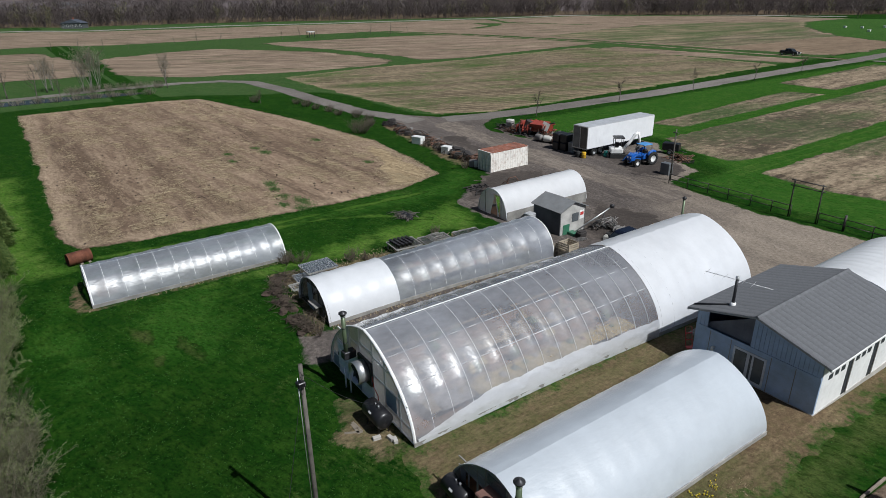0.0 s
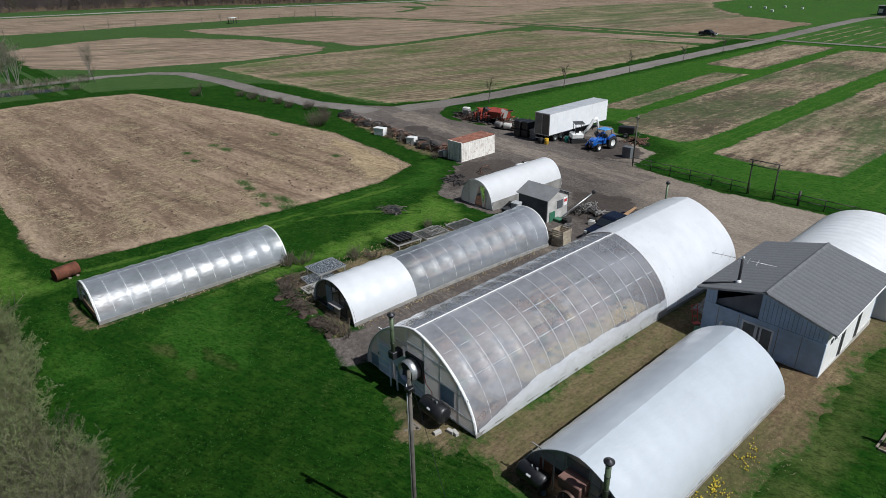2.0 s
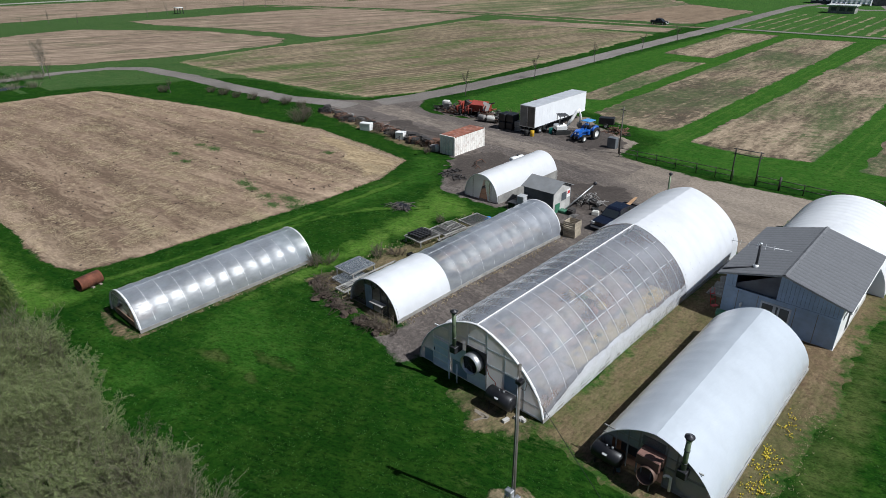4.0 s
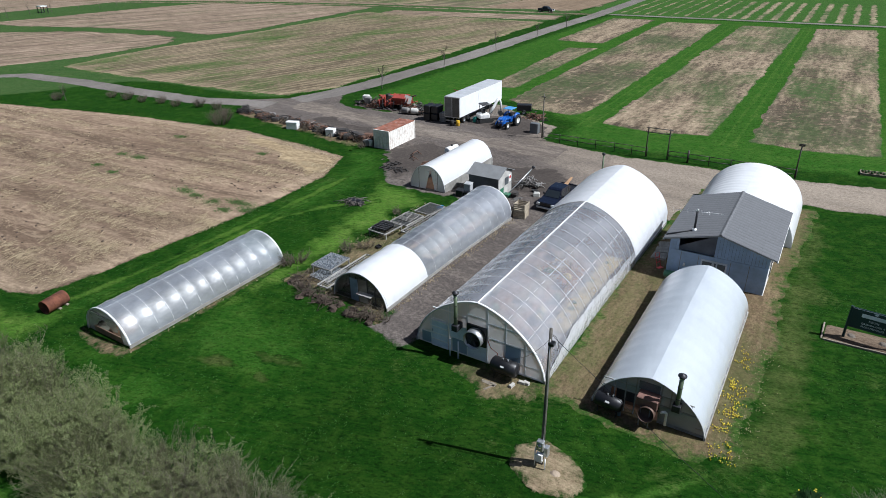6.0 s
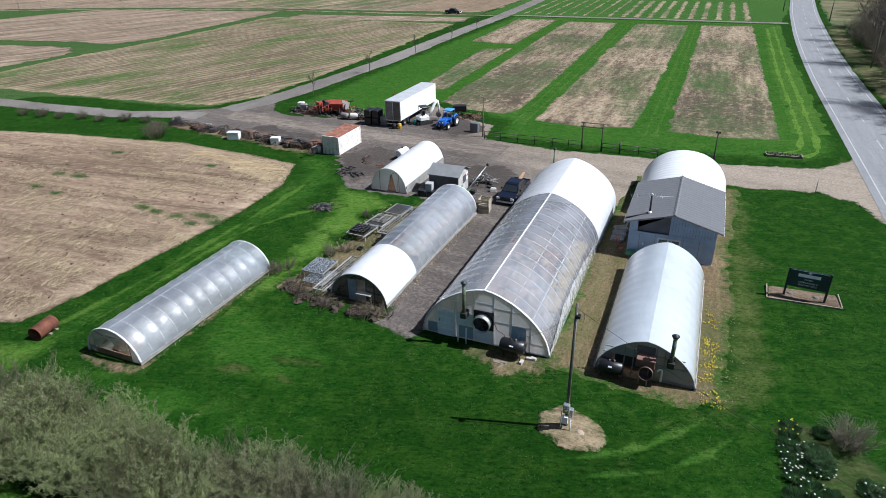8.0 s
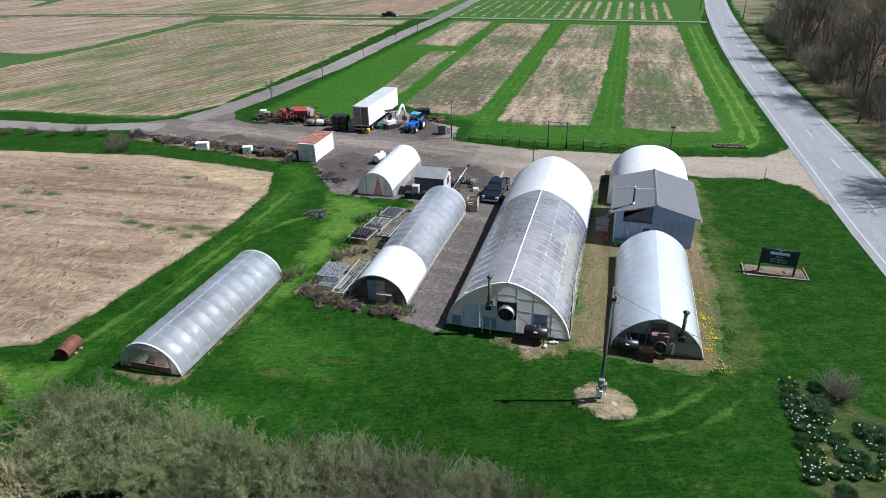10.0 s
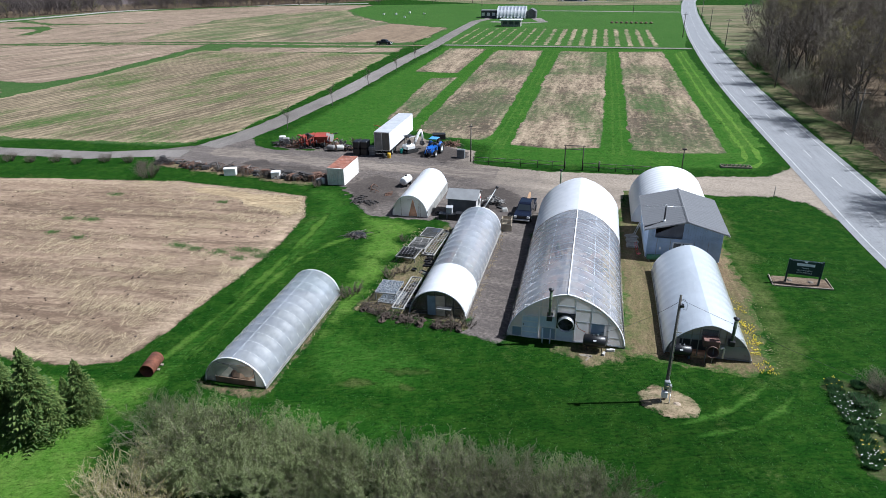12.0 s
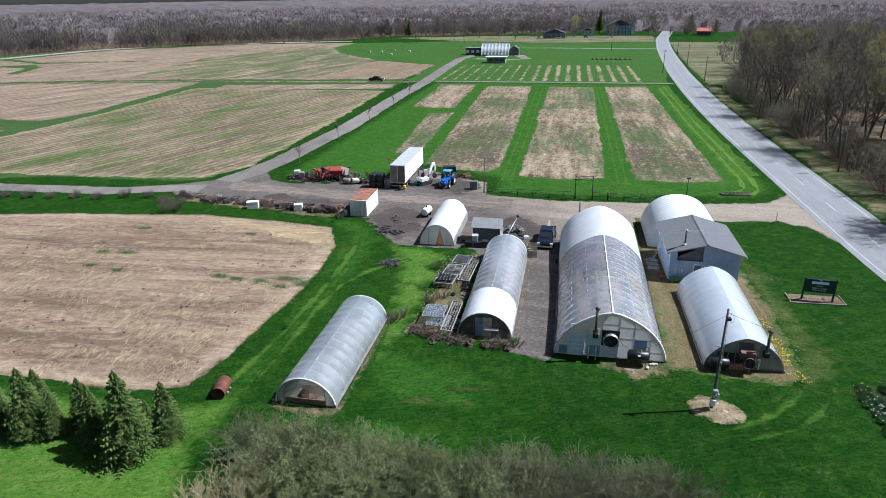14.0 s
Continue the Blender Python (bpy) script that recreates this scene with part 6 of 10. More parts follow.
# mini excavator
ex = thing("mini_excavator", "white compact excavator with a raised arm and black tracks", "excavator", pose(-23.4, 52.4, -0.9, 0, 0, 140) @ Matrix.Scale(1.12, 4))
for _s in (-1, 1):
    part("track", body_shape([(-1.0, 0.25), (-0.85, 0.05), (0.85, 0.05), (1.0, 0.25), (0.85, 0.5), (-0.85, 0.5)], 0.32), RUBBER, ex, "black rubber track", pose(_s * 0.62, 0, 0))
part("house", Mesh().box(-0.7, 0.7, -0.5, 0.95, 0.55, 1.2, bevel=0.1), WHITE_ENAMEL, ex, "white engine housing")
for _x, _y in ((-0.6, -0.45), (0.6, -0.45), (-0.6, 0.5), (0.6, 0.5)):
    part("canopy_post", Mesh().tube((_x, _y, 1.15), (_x, _y, 2.35), 0.04, sides=6), BLACK, ex)
part("canopy", Mesh().box(-0.72, 0.72, -0.6, 0.65, 2.33, 2.45, bevel=0.05), BLACK, ex, "black canopy")
part("seat", Mesh().box(-0.25, 0.25, -0.05, 0.4, 1.2, 1.8, bevel=0.06), BLACK, ex)
part("boom", Mesh().rod([(0, -0.6, 0.9), (0.1, -1.3, 1.8), (0.2, -1.8, 2.6), (0.25, -2.2, 2.9)], 0.2, 6), WHITE_ENAMEL, ex, "white bent boom")
part("arm", Mesh().rod([(0.25, -2.2, 2.9), (0.3, -2.45, 2.0), (0.32, -2.4, 1.2)], 0.15, 6), WHITE_ENAMEL, ex)
part("bucket", body_shape([(-2.75, 0.75), (-2.3, 0.5), (-2.05, 0.85), (-2.2, 1.25), (-2.5, 1.2)], 0.5), DARK_STEEL, ex, m=pose(0.32, 0, 0))
part("blade", Mesh().box(-0.7, 0.7, 1.15, 1.25, 0.05, 0.45), DARK_STEEL, ex)

# box trailer
TRAILER_WHITE = plain("trailer_white", (0.74, 0.75, 0.77), 0.45, 0, 0.05)
tr = thing("semi_trailer", "long white box trailer, its rear painted dark for the shaded interior", "trailer", pose(-27.0, 49.0, -0.9))
part("side_panel", Mesh().box(1.22, 1.27, 0, 13.4, 1.1, 3.95), TRAILER_WHITE, tr, "white ribbed side panel")
part("side_panel", Mesh().box(-1.27, -1.22, 0, 13.4, 1.1, 3.95), TRAILER_WHITE, tr, "white ribbed side panel")
part("roof", Mesh().box(-1.28, 1.28, 0, 13.42, 3.95, 4.02, bevel=0.02), plain("trailer_roof", (0.5, 0.51, 0.53), 0.4, 0.2, 0.15), tr, "grey metal roof")
part("floor", Mesh().box(-1.22, 1.22, 0, 13.4, 1.0, 1.12), DARK_STEEL, tr)
part("front_panel", Mesh().box(-1.22, 1.22, 13.34, 13.4, 1.1, 3.95), TRAILER_WHITE, tr)
part("load", Mesh().box(-1.1, 1.1, 2.2, 5.0, 1.12, 2.9, bevel=0.05), plain("dim_load", (0.09, 0.08, 0.07), 0.9, 0, 0.4), tr, "dim goods inside")
for _x in (-1.24, 0, 1.24):
    part("door_frame", Mesh().box(_x - 0.04, _x + 0.04, -0.05, 0.02, 1.05, 3.97), STEEL, tr)
part("door_frame", Mesh().box(-1.28, 1.28, -0.06, 0.02, 3.88, 4.0), STEEL, tr)
part("door_frame", Mesh().box(-1.28, 1.28, -0.06, 0.02, 1.0, 1.12), STEEL, tr)
# Dark panels stand in for the shaded inside of the open rear.
part("rear_door", Mesh().box(-1.2, -0.05, -0.03, 0.0, 1.15, 3.85), plain("rear_shade_pale", (0.22, 0.215, 0.20), 0.6, 0.2, 0.25), tr, "panel painted dim for the shaded interior")
part("rear_door", Mesh().box(0.06, 1.2, -0.03, 0.0, 1.15, 3.85), plain("rear_shade_dark", (0.13, 0.12, 0.105), 0.6, 0.2, 0.3), tr, "panel painted darker for the shaded interior")
_rib = Mesh().box(1.27, 1.276, -0.02, 0.02, 1.1, 3.95).data("rib", TRAILER_WHITE)
for _k in range(20):
    part("rib", _rib, None, tr, m=pose(0, 0.4 + 0.66 * _k, 0))
for _y in (1.6, 2.9):
    for _s in (-1, 1):
        wheel(tr, _s * 0.95, _y, 0.5, 0.5, 0.5, STEEL)
for _s in (-1, 1):
    part("landing_leg", Mesh().tube((_s * 0.9, 10.6, 0.0), (_s * 0.9, 10.6, 1.05), 0.07, sides=6), DARK_STEEL, tr)
part("bumper", Mesh().box(-1.1, 1.1, -0.05, 0.05, 0.45, 0.6), STEEL, tr)

# shipping container
con = thing("shipping_container", "rust-stained white corrugated container with a rusted roof", "container", pose(-29.05, 34.5, -1.0, 0, 0, 1))
RUSTY_WHITE = plain("rust_streaked_white", (0.76, 0.73, 0.68), 0.7, 0, 0.12, grain=7, dirt=(0.24, 0.10, 0.05), dirt_amount=0.7)
RUSTY_ROOF = plain("rusty_roof", (0.24, 0.085, 0.05), 0.8, 0.1, 0.4, grain=6, dirt=(0.42, 0.36, 0.33), dirt_amount=0.6)
_m, _nn = Mesh(), 60
for _k in range(_nn + 1):
    _off = (0.0, 0.0, 0.036, 0.036)[_k % 4]
    _m.v += [(1.22 - _off, 0.05 + 6.0 * _k / _nn, 0.1), (1.22 - _off, 0.05 + 6.0 * _k / _nn, 2.5)]
_m.f = [(2 * k, 2 * k + 2, 2 * k + 3, 2 * k + 1) for k in range(_nn)]
_m.s = [False] * _nn
part("side_panel", _m, RUSTY_WHITE, con, "corrugated white side with rust streaks")
part("side_panel", Mesh().box(-1.22, -1.18, 0.05, 6.05, 0.1, 2.5), RUSTY_WHITE, con)
part("rear_panel", Mesh().box(-1.2, 1.2, 6.0, 6.06, 0.1, 2.5), RUSTY_WHITE, con)
for _s in (-1, 1):
    _d = part("door", Mesh().box(_s * 0.6 - 0.58, _s * 0.6 + 0.58, -0.02, 0.03, 0.15, 2.498), RUSTY_WHITE, con, "dull grey-white container door")
    for _x in (_s * 0.6 - 0.3, _s * 0.6 + 0.3):
        part("lock_rod", Mesh().tube((_x, -0.05, 0.12), (_x, -0.05, 2.48), 0.025, sides=6), STEEL, _d)
part("roof", Mesh().box(-1.22, 1.22, 0.0, 6.1, 2.5, 2.59, bevel=0.01), RUSTY_ROOF, con, "rusted red-brown roof")
part("base_frame", Mesh().box(-1.22, 1.22, 0.0, 6.1, 0.0, 0.14), RUSTY_WHITE, con)
part("header_beam", Mesh().box(-1.21, 1.21, -0.07, 0.06, 2.34, 2.595), RUSTY_WHITE, con)
for _x in (-1.2, 1.2):
    for _y in (0.03, 6.06):
        part("corner_post", Mesh().box(_x - 0.05, _x + 0.05, _y - 0.05, _y + 0.05, 0, 2.59), RUSTY_WHITE, con)

# little grey shed
sh = thing("garden_shed", "small grey board shed with a metal gable roof", "shed", pose(-9.25, 27.7, -0.78))
DARK_BOARD = plain("dark_board", (0.085, 0.09, 0.095), 0.8, 0, 0.25)
# Shade is in the front wall's dark colour, sun in the +x gable's pale one.
part("front_wall", Mesh().box(-1.75, 1.75, -1.6, -1.52, 0, 2.35), DARK_BOARD, sh, "board wall painted dark for its shade")
part("rear_wall", Mesh().box(-1.75, 1.75, 1.52, 1.6, 0, 2.35), DARK_BOARD, sh)
part("side_wall", Mesh().prism([(-1.5, 0), (1.5, 0), (1.5, 2.3), (0, 3.0), (-1.5, 2.3)], 0.08, pose(-1.75, 0, 0, 0, 0, 90) @ pose(0, -0.08, 0)), GREY_WOOD, sh, "grey gable wall")
part("side_wall", Mesh().prism([(-1.5, 0), (1.5, 0), (1.5, 2.3), (0, 3.0), (-1.5, 2.3)], 0.08, pose(1.75, 0, 0, 0, 0, 90)), plain("sunlit_board", (0.42, 0.41, 0.39), 0.8, 0, 0.3), sh, "grey gable wall painted paler for the sun, with window and door")
part("window", Mesh().box(1.75, 1.79, -0.1, 0.7, 1.1, 1.9), plain("dull_pane", (0.1, 0.11, 0.12), 0.2), sh, "dull window")
part("notice", Mesh().box(1.75, 1.78, 0.85, 1.4, 1.2, 2.0), WHITE_PAINT, sh, "white notice with red lettering")
part("notice_bar", Mesh().box(1.78, 1.79, 0.92, 1.33, 1.55, 1.85), RED_PAINT, sh, "red bars on the notice")
part("door", Mesh().box(1.75, 1.8, -1.2, -0.4, 0.05, 1.0), GREEN_PAINT, sh, "green lower door")
for _s in (-1, 1):
    _a = math.degrees(math.atan2(0.68, 1.6))
    part("roof_slope", Mesh().box(-1.95, 1.95, -0.02, 1.95, -0.03, 0.03), ROOF_METAL, sh, "grey metal roof sheet", pose(0, 0, 3.06, 0, 0, 0 if _s > 0 else 180) @ pose(0, 0, 0, -_a, 0, 0))

# white storage tank on its cradle
tk = thing("storage_tank", "white horizontal storage tank on a low cradle", "storage tank", pose(-19.3, 36.3, -0.9, 0, 0, 80))
part("shell", Mesh().lathe([(0.001, -1.0), (0.4, -0.98), (0.55, -0.85), (0.55, 0.85), (0.4, 0.98), (0.001, 1.0)], pose(0, 0, 0.85, 0, 90, 0), 22), WHITE_ENAMEL, tk, "white cylindrical shell")
for _x in (-0.6, 0.6):
    part("cradle", Mesh().box(_x - 0.08, _x + 0.08, -0.45, 0.45, 0, 0.45), DARK_STEEL, tk)
part("pump", Mesh().box(-0.1, 0.1, -0.1, 0.1, 1.38, 1.6, bevel=0.03), DARK_STEEL, tk, "small dark pump")

# rusty barrel on the lawn
ba = thing("rusty_drum", "large rusted steel drum lying on the grass", "drum", pose(-25.4, -10.3, 0, 0, 0, 12))
part("shell", Mesh().lathe([(0.001, -0.9), (0.48, -0.9), (0.52, -0.88), (0.52, -0.3), (0.54, -0.28), (0.52, -0.26), (0.52, 0.3), (0.54, 0.32), (0.52, 0.34), (0.52, 0.88), (0.48, 0.9), (0.48, 0.2), (0.001, 0.2)], pose(0, 0, 0.54, 90, 0, 0), 24), RUST, ba, "rusted ribbed shell")
part("chock", Mesh().box(-0.5, 0.5, -0.1, 0.1, 0, 0.1), WOOD, ba)
part("chock", Mesh().box(-0.5, 0.5, -0.1, 0.1, 0, 0.1), WOOD, ba, m=pose(0, 0.6, 0))

# utility pole with meter boxes and guy wires
up = thing("utility_pole", "weathered wooden utility pole with meter boxes near its foot", "utility pole", pose(11.63, -5.95, 0))
part("shaft", Mesh().rod([(0, 0, -0.3), (0, 0.03, 4), (-0.01, 0.06, 8.35)], 0.105, 14, 0.075), POLE_WOOD, up, "grey weathered wooden shaft")
part("meter_box", Mesh().box(-0.18, 0.18, -0.42, -0.14, 1.35, 1.95, bevel=0.03), STEEL, up, "grey metal meter box")
part("meter", Mesh().lathe([(0.001, 0.1), (0.1, 0.08), (0.12, 0.0)], pose(0, -0.42, 1.7, 90, 0, 0), 14), GLASS, up, "round glass meter")
part("switch_box", Mesh().box(0.14, 0.36, -0.2, 0.1, 0.9, 1.5, bevel=0.02), STEEL, up)
part("switch_box", Mesh().box(-0.2, 0.14, -0.36, -0.13, 0.55, 1.05, bevel=0.02), WHITE_PAINT, up)
part("conduit", Mesh().rod([(0.1, -0.17, 1.9), (0.1, -0.16, 5), (0.05, -0.12, 7.9)], 0.018, 6), STEEL, up, "long steel conduit")
part("conduit", Mesh().tube((-0.25, -0.3, 0), (-0.25, -0.3, 1.4), 0.03, sides=6), WHITE_PAINT, up)
part("conduit", Mesh().tube((0.3, -0.3, 0), (0.3, -0.3, 0.9), 0.03, sides=6), WHITE_PAINT, up)
part("insulator", Mesh().box(-0.03, 0.25, -0.2, 0.1, 7.55, 7.75, bevel=0.03), BLACK, up)
for _b, _s in (((44.0, -23.2, 0.2), 2.05), ((-4.7, 6.0, -6.9), 0.4)):
    _a, _e = Vector((0.1, 0.05, 8.0)), Vector((0.1, 0.05, 8.0)) + Vector(_b)
    part("wire", Mesh().rod([_a.lerp(_e, k / 24) - Vector((0, 0, _s * 4 * (k / 24) * (1 - k / 24))) for k in range(25)], 0.010, 4), BLACK, up, "thin black service wire")
part("drip_loop", Mesh().rod([(0.05, 0, 8.1), (0.28, 0, 8.05), (0.46, -0.08, 7.75), (0.42, -0.12, 7.4), (0.2, -0.14, 7.45), (0.08, -0.12, 7.8)], 0.011, 5), BLACK, up, "loose black loop of wire")
whole("rock", Mesh().lathe([(0.001, 0.22), (0.18, 0.18), (0.3, 0.08), (0.32, 0)], None, 7, False), plain("tan_stone", (0.33, 0.26, 0.19), 0.9), "tan stone lying in the wood chips", "rock", pose(12.5, -6.2, 0.02, 0, 8, 20))

# farm sign
sg = thing("farm_sign", "dark green farm sign on two posts in a mulch bed", "sign", pose(25.5, 14.7, lay(0, 14.7), 0, 0, -5))
SIGN_GREEN = plain("sign_green", (0.012, 0.032, 0.035), 0.45, 0, 0.15)
part("board", Mesh().box(-1.38, 1.38, -0.04, 0.04, 0.95, 2.45, bevel=0.02), SIGN_GREEN, sg, "dark green board")
part("border", Mesh().box(-1.33, 1.33, -0.05, -0.042, 2.37, 2.40), plain("sign_white", (0.7, 0.75, 0.78), 0.5), sg)
SIGN_WHITE = bpy.data.materials["sign_white"]
for _s in (-1, 1):
    part("post", Mesh().box(_s * 1.38 - 0.08, _s * 1.38 + 0.08, -0.08, 0.08, 0, 2.5, bevel=0.02), SIGN_GREEN, sg, "dark post")
part("lettering_bar", Mesh().box(-0.75, 0.75, -0.052, -0.042, 1.88, 2.14), SIGN_WHITE, sg, "pale bar in place of a name")
for _txt, _z, _h in (("Farms", 1.62, 0.24), ("GREENHOUSES &", 1.38, 0.17), ("FRESH PRODUCE", 1.16, 0.17)):
    _cu = bpy.data.curves.new("lettering", "FONT")
    _cu.body, _cu.size, _cu.align_x, _cu.extrude = _txt, _h, "CENTER", 0.004
    _cu.materials.append(SIGN_WHITE)
    _ob = new("lettering", _cu)
    _ob.parent, _ob.matrix_basis = sg, pose(0, -0.05, _z, 90, 0, 0)
    tagged(_ob, "pale painted lettering")
for _k in range(5):
    part("emblem_leaf", Mesh().box(-0.02, 0.02, -0.052, -0.042, 0.02, 0.16, pose(0, 0, 2.2, 0, -50 + 25 * _k, 0)), SIGN_WHITE, sg, "small pale emblem")
for _x, _y, _L, _r in ((25.5, 13.9, 2.5, 2), (22.95, 15.0, 1.1, 88), (28.02, 15.2, 1.1, 91)):
    whole("bed_edging", Mesh().box(-_L, _L, -0.05, 0.05, -0.03, 0.14, bevel=0.015), WOOD, "timber edging of the mulch bed", "edging", pose(_x, _y, lay(_x, _y), 0, 0, _r), "bed edging")
for _x, _y in ((24.6, 15.2), (26.4, 15.1)):
    whole("rock", Mesh().lathe([(0.001, 0.18), (0.2, 0.14), (0.28, 0.05), (0.3, 0)], None, 7, False), plain("bed_stone", (0.13, 0.11, 0.09), 0.9), "dark stone in the mulch bed", "rock", pose(_x, _y, lay(_x, _y) + 0.03, 0, 5, 40), "bed stones")

# fence, arch gate and posts along the drive
FENCE_METAL = plain("fence_metal", (0.06, 0.055, 0.05), 0.6, 0.4, 0.3)
fe = thing("fence", "low dark pipe fence along the gravel drive", "fence", pose(0, 47.9, -0.9))
_px = [-12, -9.6, -7.1, -4.7, -2.2, 0.0, 1.9, 4.5, 6.8, 9.2, 11.6, 14, 16.3, 18.4]
for _x in _px:
    part("post", Mesh().tube((_x, 0, -0.1), (_x, 0, 1.2 if _x != 6.8 else 1.5), 0.05 if _x != 6.8 else 0.12, sides=8), FENCE_METAL, fe)
for _z in (0.55, 1.1):
    for _a, _b in zip(_px[:-1], _px[1:]):
        if _a == 1.9:
            continue
        part("rail", Mesh().tube((_a, 0, _z), (_b, 0, _z), 0.04, sides=6), FENCE_METAL, fe)
ar = thing("arch_gate", "tall dark pipe arch over a gap in the fence", "gate", pose(0, 47.75, -0.9))
for _x in (1.8, 4.4):
    part("post", Mesh().tube((_x, 0, 0), (_x, 0, 3.8), 0.07, sides=8), FENCE_METAL, ar)
for _z in (3.15, 3.7):
    part("crossbar", Mesh().tube((1.5, 0, _z), (4.7, 0, _z), 0.05, sides=8), FENCE_METAL, ar)
whole("sign_post", Mesh().tube((0, 0, 0), (0, 0, 3.9), 0.07, sides=8).box(-0.3, 0.3, -0.04, 0.04, 3.7, 3.95), FENCE_METAL, "tall dark post at the end of the fence", "post", pose(18.3, 48.2, -0.9))
_yp = thing("lamp_post", "thin dark yard pole beside the fence", "pole", pose(-12.6, 48.9, -0.9))
part("shaft", Mesh().rod([(0, 0, 0), (0.03, 0, 6.0)], 0.1, 10, 0.07), POLE_WOOD, _yp)
part("crossarm", Mesh().box(-0.35, 0.35, -0.05, 0.05, 5.55, 5.65), POLE_WOOD, _yp)
whole("metal_cabinet", Mesh().box(-0.6, 0.6, -0.4, 0.4, 0, 1.4, bevel=0.03), plain("cabinet_grey", (0.12, 0.13, 0.14), 0.5), "dark grey metal cabinet beside the pole", "cabinet", pose(-14.5, 50.7, -0.9))
fl = thing("flue_pole", "tall thin flue pipe behind the large greenhouse", "flue pipe", pose(2.16, 29.75, -0.85))
part("pipe", Mesh().tube((0, 0, 0), (0, 0, 5.5), 0.09, sides=10), FLUE, fl)
part("rain_cap", Mesh().lathe([(0.001, 0.22), (0.17, 0.1), (0.17, 0.0), (0.1, -0.05)], pose(0, 0, 5.5), 12), DARK_STEEL, fl)
whole("marker_stake", Mesh().tube((0, 0, 0), (0, 0, 1.7), 0.04, sides=6), GREY_WOOD, "thin pale stake at the drive edge", "stake", pose(28.9, 40.6, lay(0, 40)))

# ---- clutter ----
_cr = random.Random(5)


def crate(name, label, x, y, z, w, d, h, mat, rz=0.0, slats=4, group=""):
    """A slatted crate with corner posts."""
    t = thing(name, label, "crate", pose(x, y, z, 0, 0, rz), group)
    for sx in (-1, 1):
        for sy in (-1, 1):
            part("post", Mesh().box(sx * w / 2 - 0.04, sx * w / 2 + 0.04, sy * d / 2 - 0.04, sy * d / 2 + 0.04, 0, h), mat, t)
    for k in range(slats):
        z0 = h * (k + 0.12) / slats
        z1 = h * (k + 0.85) / slats
        for s in (-1, 1):
            part("slat", Mesh().box(-w / 2, w / 2, s * d / 2 - 0.015, s * d / 2 + 0.015, z0, z1), mat, t)
            part("slat", Mesh().box(s * w / 2 - 0.015, s * w / 2 + 0.015, -d / 2, d / 2, z0, z1), mat, t)
    part("bottom", Mesh().box(-w / 2, w / 2, -d / 2, d / 2, 0.02, 0.06), mat, t)
    return t


CRATE = plain("crate_wood", (0.42, 0.36, 0.27), 0.85, 0, 0.3, each=0.4)
crate("crate", "tall stack of pale slatted wooden crates", -3.3, 22.9, lay(0, 22.5), 1.1, 1.1, 0.75, CRATE, 6, group="stacked crates")
crate("crate", "tall stack of pale slatted wooden crates", -3.3, 22.9, lay(0, 22.5) + 0.75, 1.1, 1.1, 0.75, CRATE, 2, group="stacked crates")
crate("crate", "weathered slatted crate beside the greenhouse end", -4.6, 22.7, lay(0, 22.5), 0.9, 0.9, 0.8, WOOD, -8, group="stacked crates")
for _x, _y, _w, _h, _m, _l in ((-11.3, 24.9, 0.9, 0.75, BLACK, "black plastic bin before the grey shed"), (-10.2, 25.0, 1.0, 0.7, BLACK, "black plastic bin before the grey shed"), (-9.3, 25.0, 0.8, 0.9, DARK_STEEL, "dark metal bin before the grey shed"),
                               (-10.6, 25.3, 0.75, 1.5, plain("grey_appliance", (0.42, 0.43, 0.44), 0.5), "pale grey appliance box among the bins")):
    _t = thing("bin", _l, "bin", pose(_x, _y, lay(_x, _y), 0, 0, _cr.uniform(-8, 8)), "bins by the shed")
    part("body", Mesh().box(-_w / 2, _w / 2, -0.4, 0.4, 0, _h * 0.92, bevel=0.05), _m, _t)
    part("lid", Mesh().box(-_w / 2 - 0.03, _w / 2 + 0.03, -0.43, 0.43, _h * 0.92 + 0.004, _h, bevel=0.03), _m, _t)


def growing_table(x, y, w, d, h, rz=0.0, top=None, label="grey mesh-topped growing table on the weedy grass", gap=0.10, sheet=None):
    """A frame on legs with a grid of thin bars."""
    t = thing("growing_table", label, "table", pose(x, y, lay(x, y), 0, 0, rz), "growing tables")
    for s in (-1, 1):
        part("rail", Mesh().box(s * w / 2 - 0.04, s * w / 2 + 0.04, -d / 2, d / 2, h - 0.1, h), GREY_WOOD, t)
        part("rail", Mesh().box(-w / 2, w / 2, s * d / 2 - 0.04, s * d / 2 + 0.04, h - 0.1, h - 0.004), GREY_WOOD, t)
        for k in (-1, 1):
            part("leg", Mesh().box(s * w / 2 - 0.04, s * w / 2 + 0.04, k * d * 0.44 - 0.04, k * d * 0.44 + 0.04, 0, h - 0.1), GREY_WOOD, t)
    n = int(d / gap)
    if sheet:
        part("sheet", Mesh().box(-w / 2, w / 2, -d / 2, d / 2, h + 0.004, h + 0.016), sheet, t, "clear plastic sheet top")
    bar = Mesh().box(-w / 2, w / 2, -0.016, 0.016, h - 0.05, h - 0.02).data("grid_bar", top or STEEL)
    for k in range(1, n):
        part("grid_bar", bar, None, t, m=pose(0, -d / 2 + d * k / n, 0))
    for k in range(1, 4):
        part("cross_bar", Mesh().box(-w / 2 + w * k / 4 - 0.02, -w / 2 + w * k / 4 + 0.02, -d / 2, d / 2, h - 0.075, h - 0.05), top or STEEL, t)
    return t


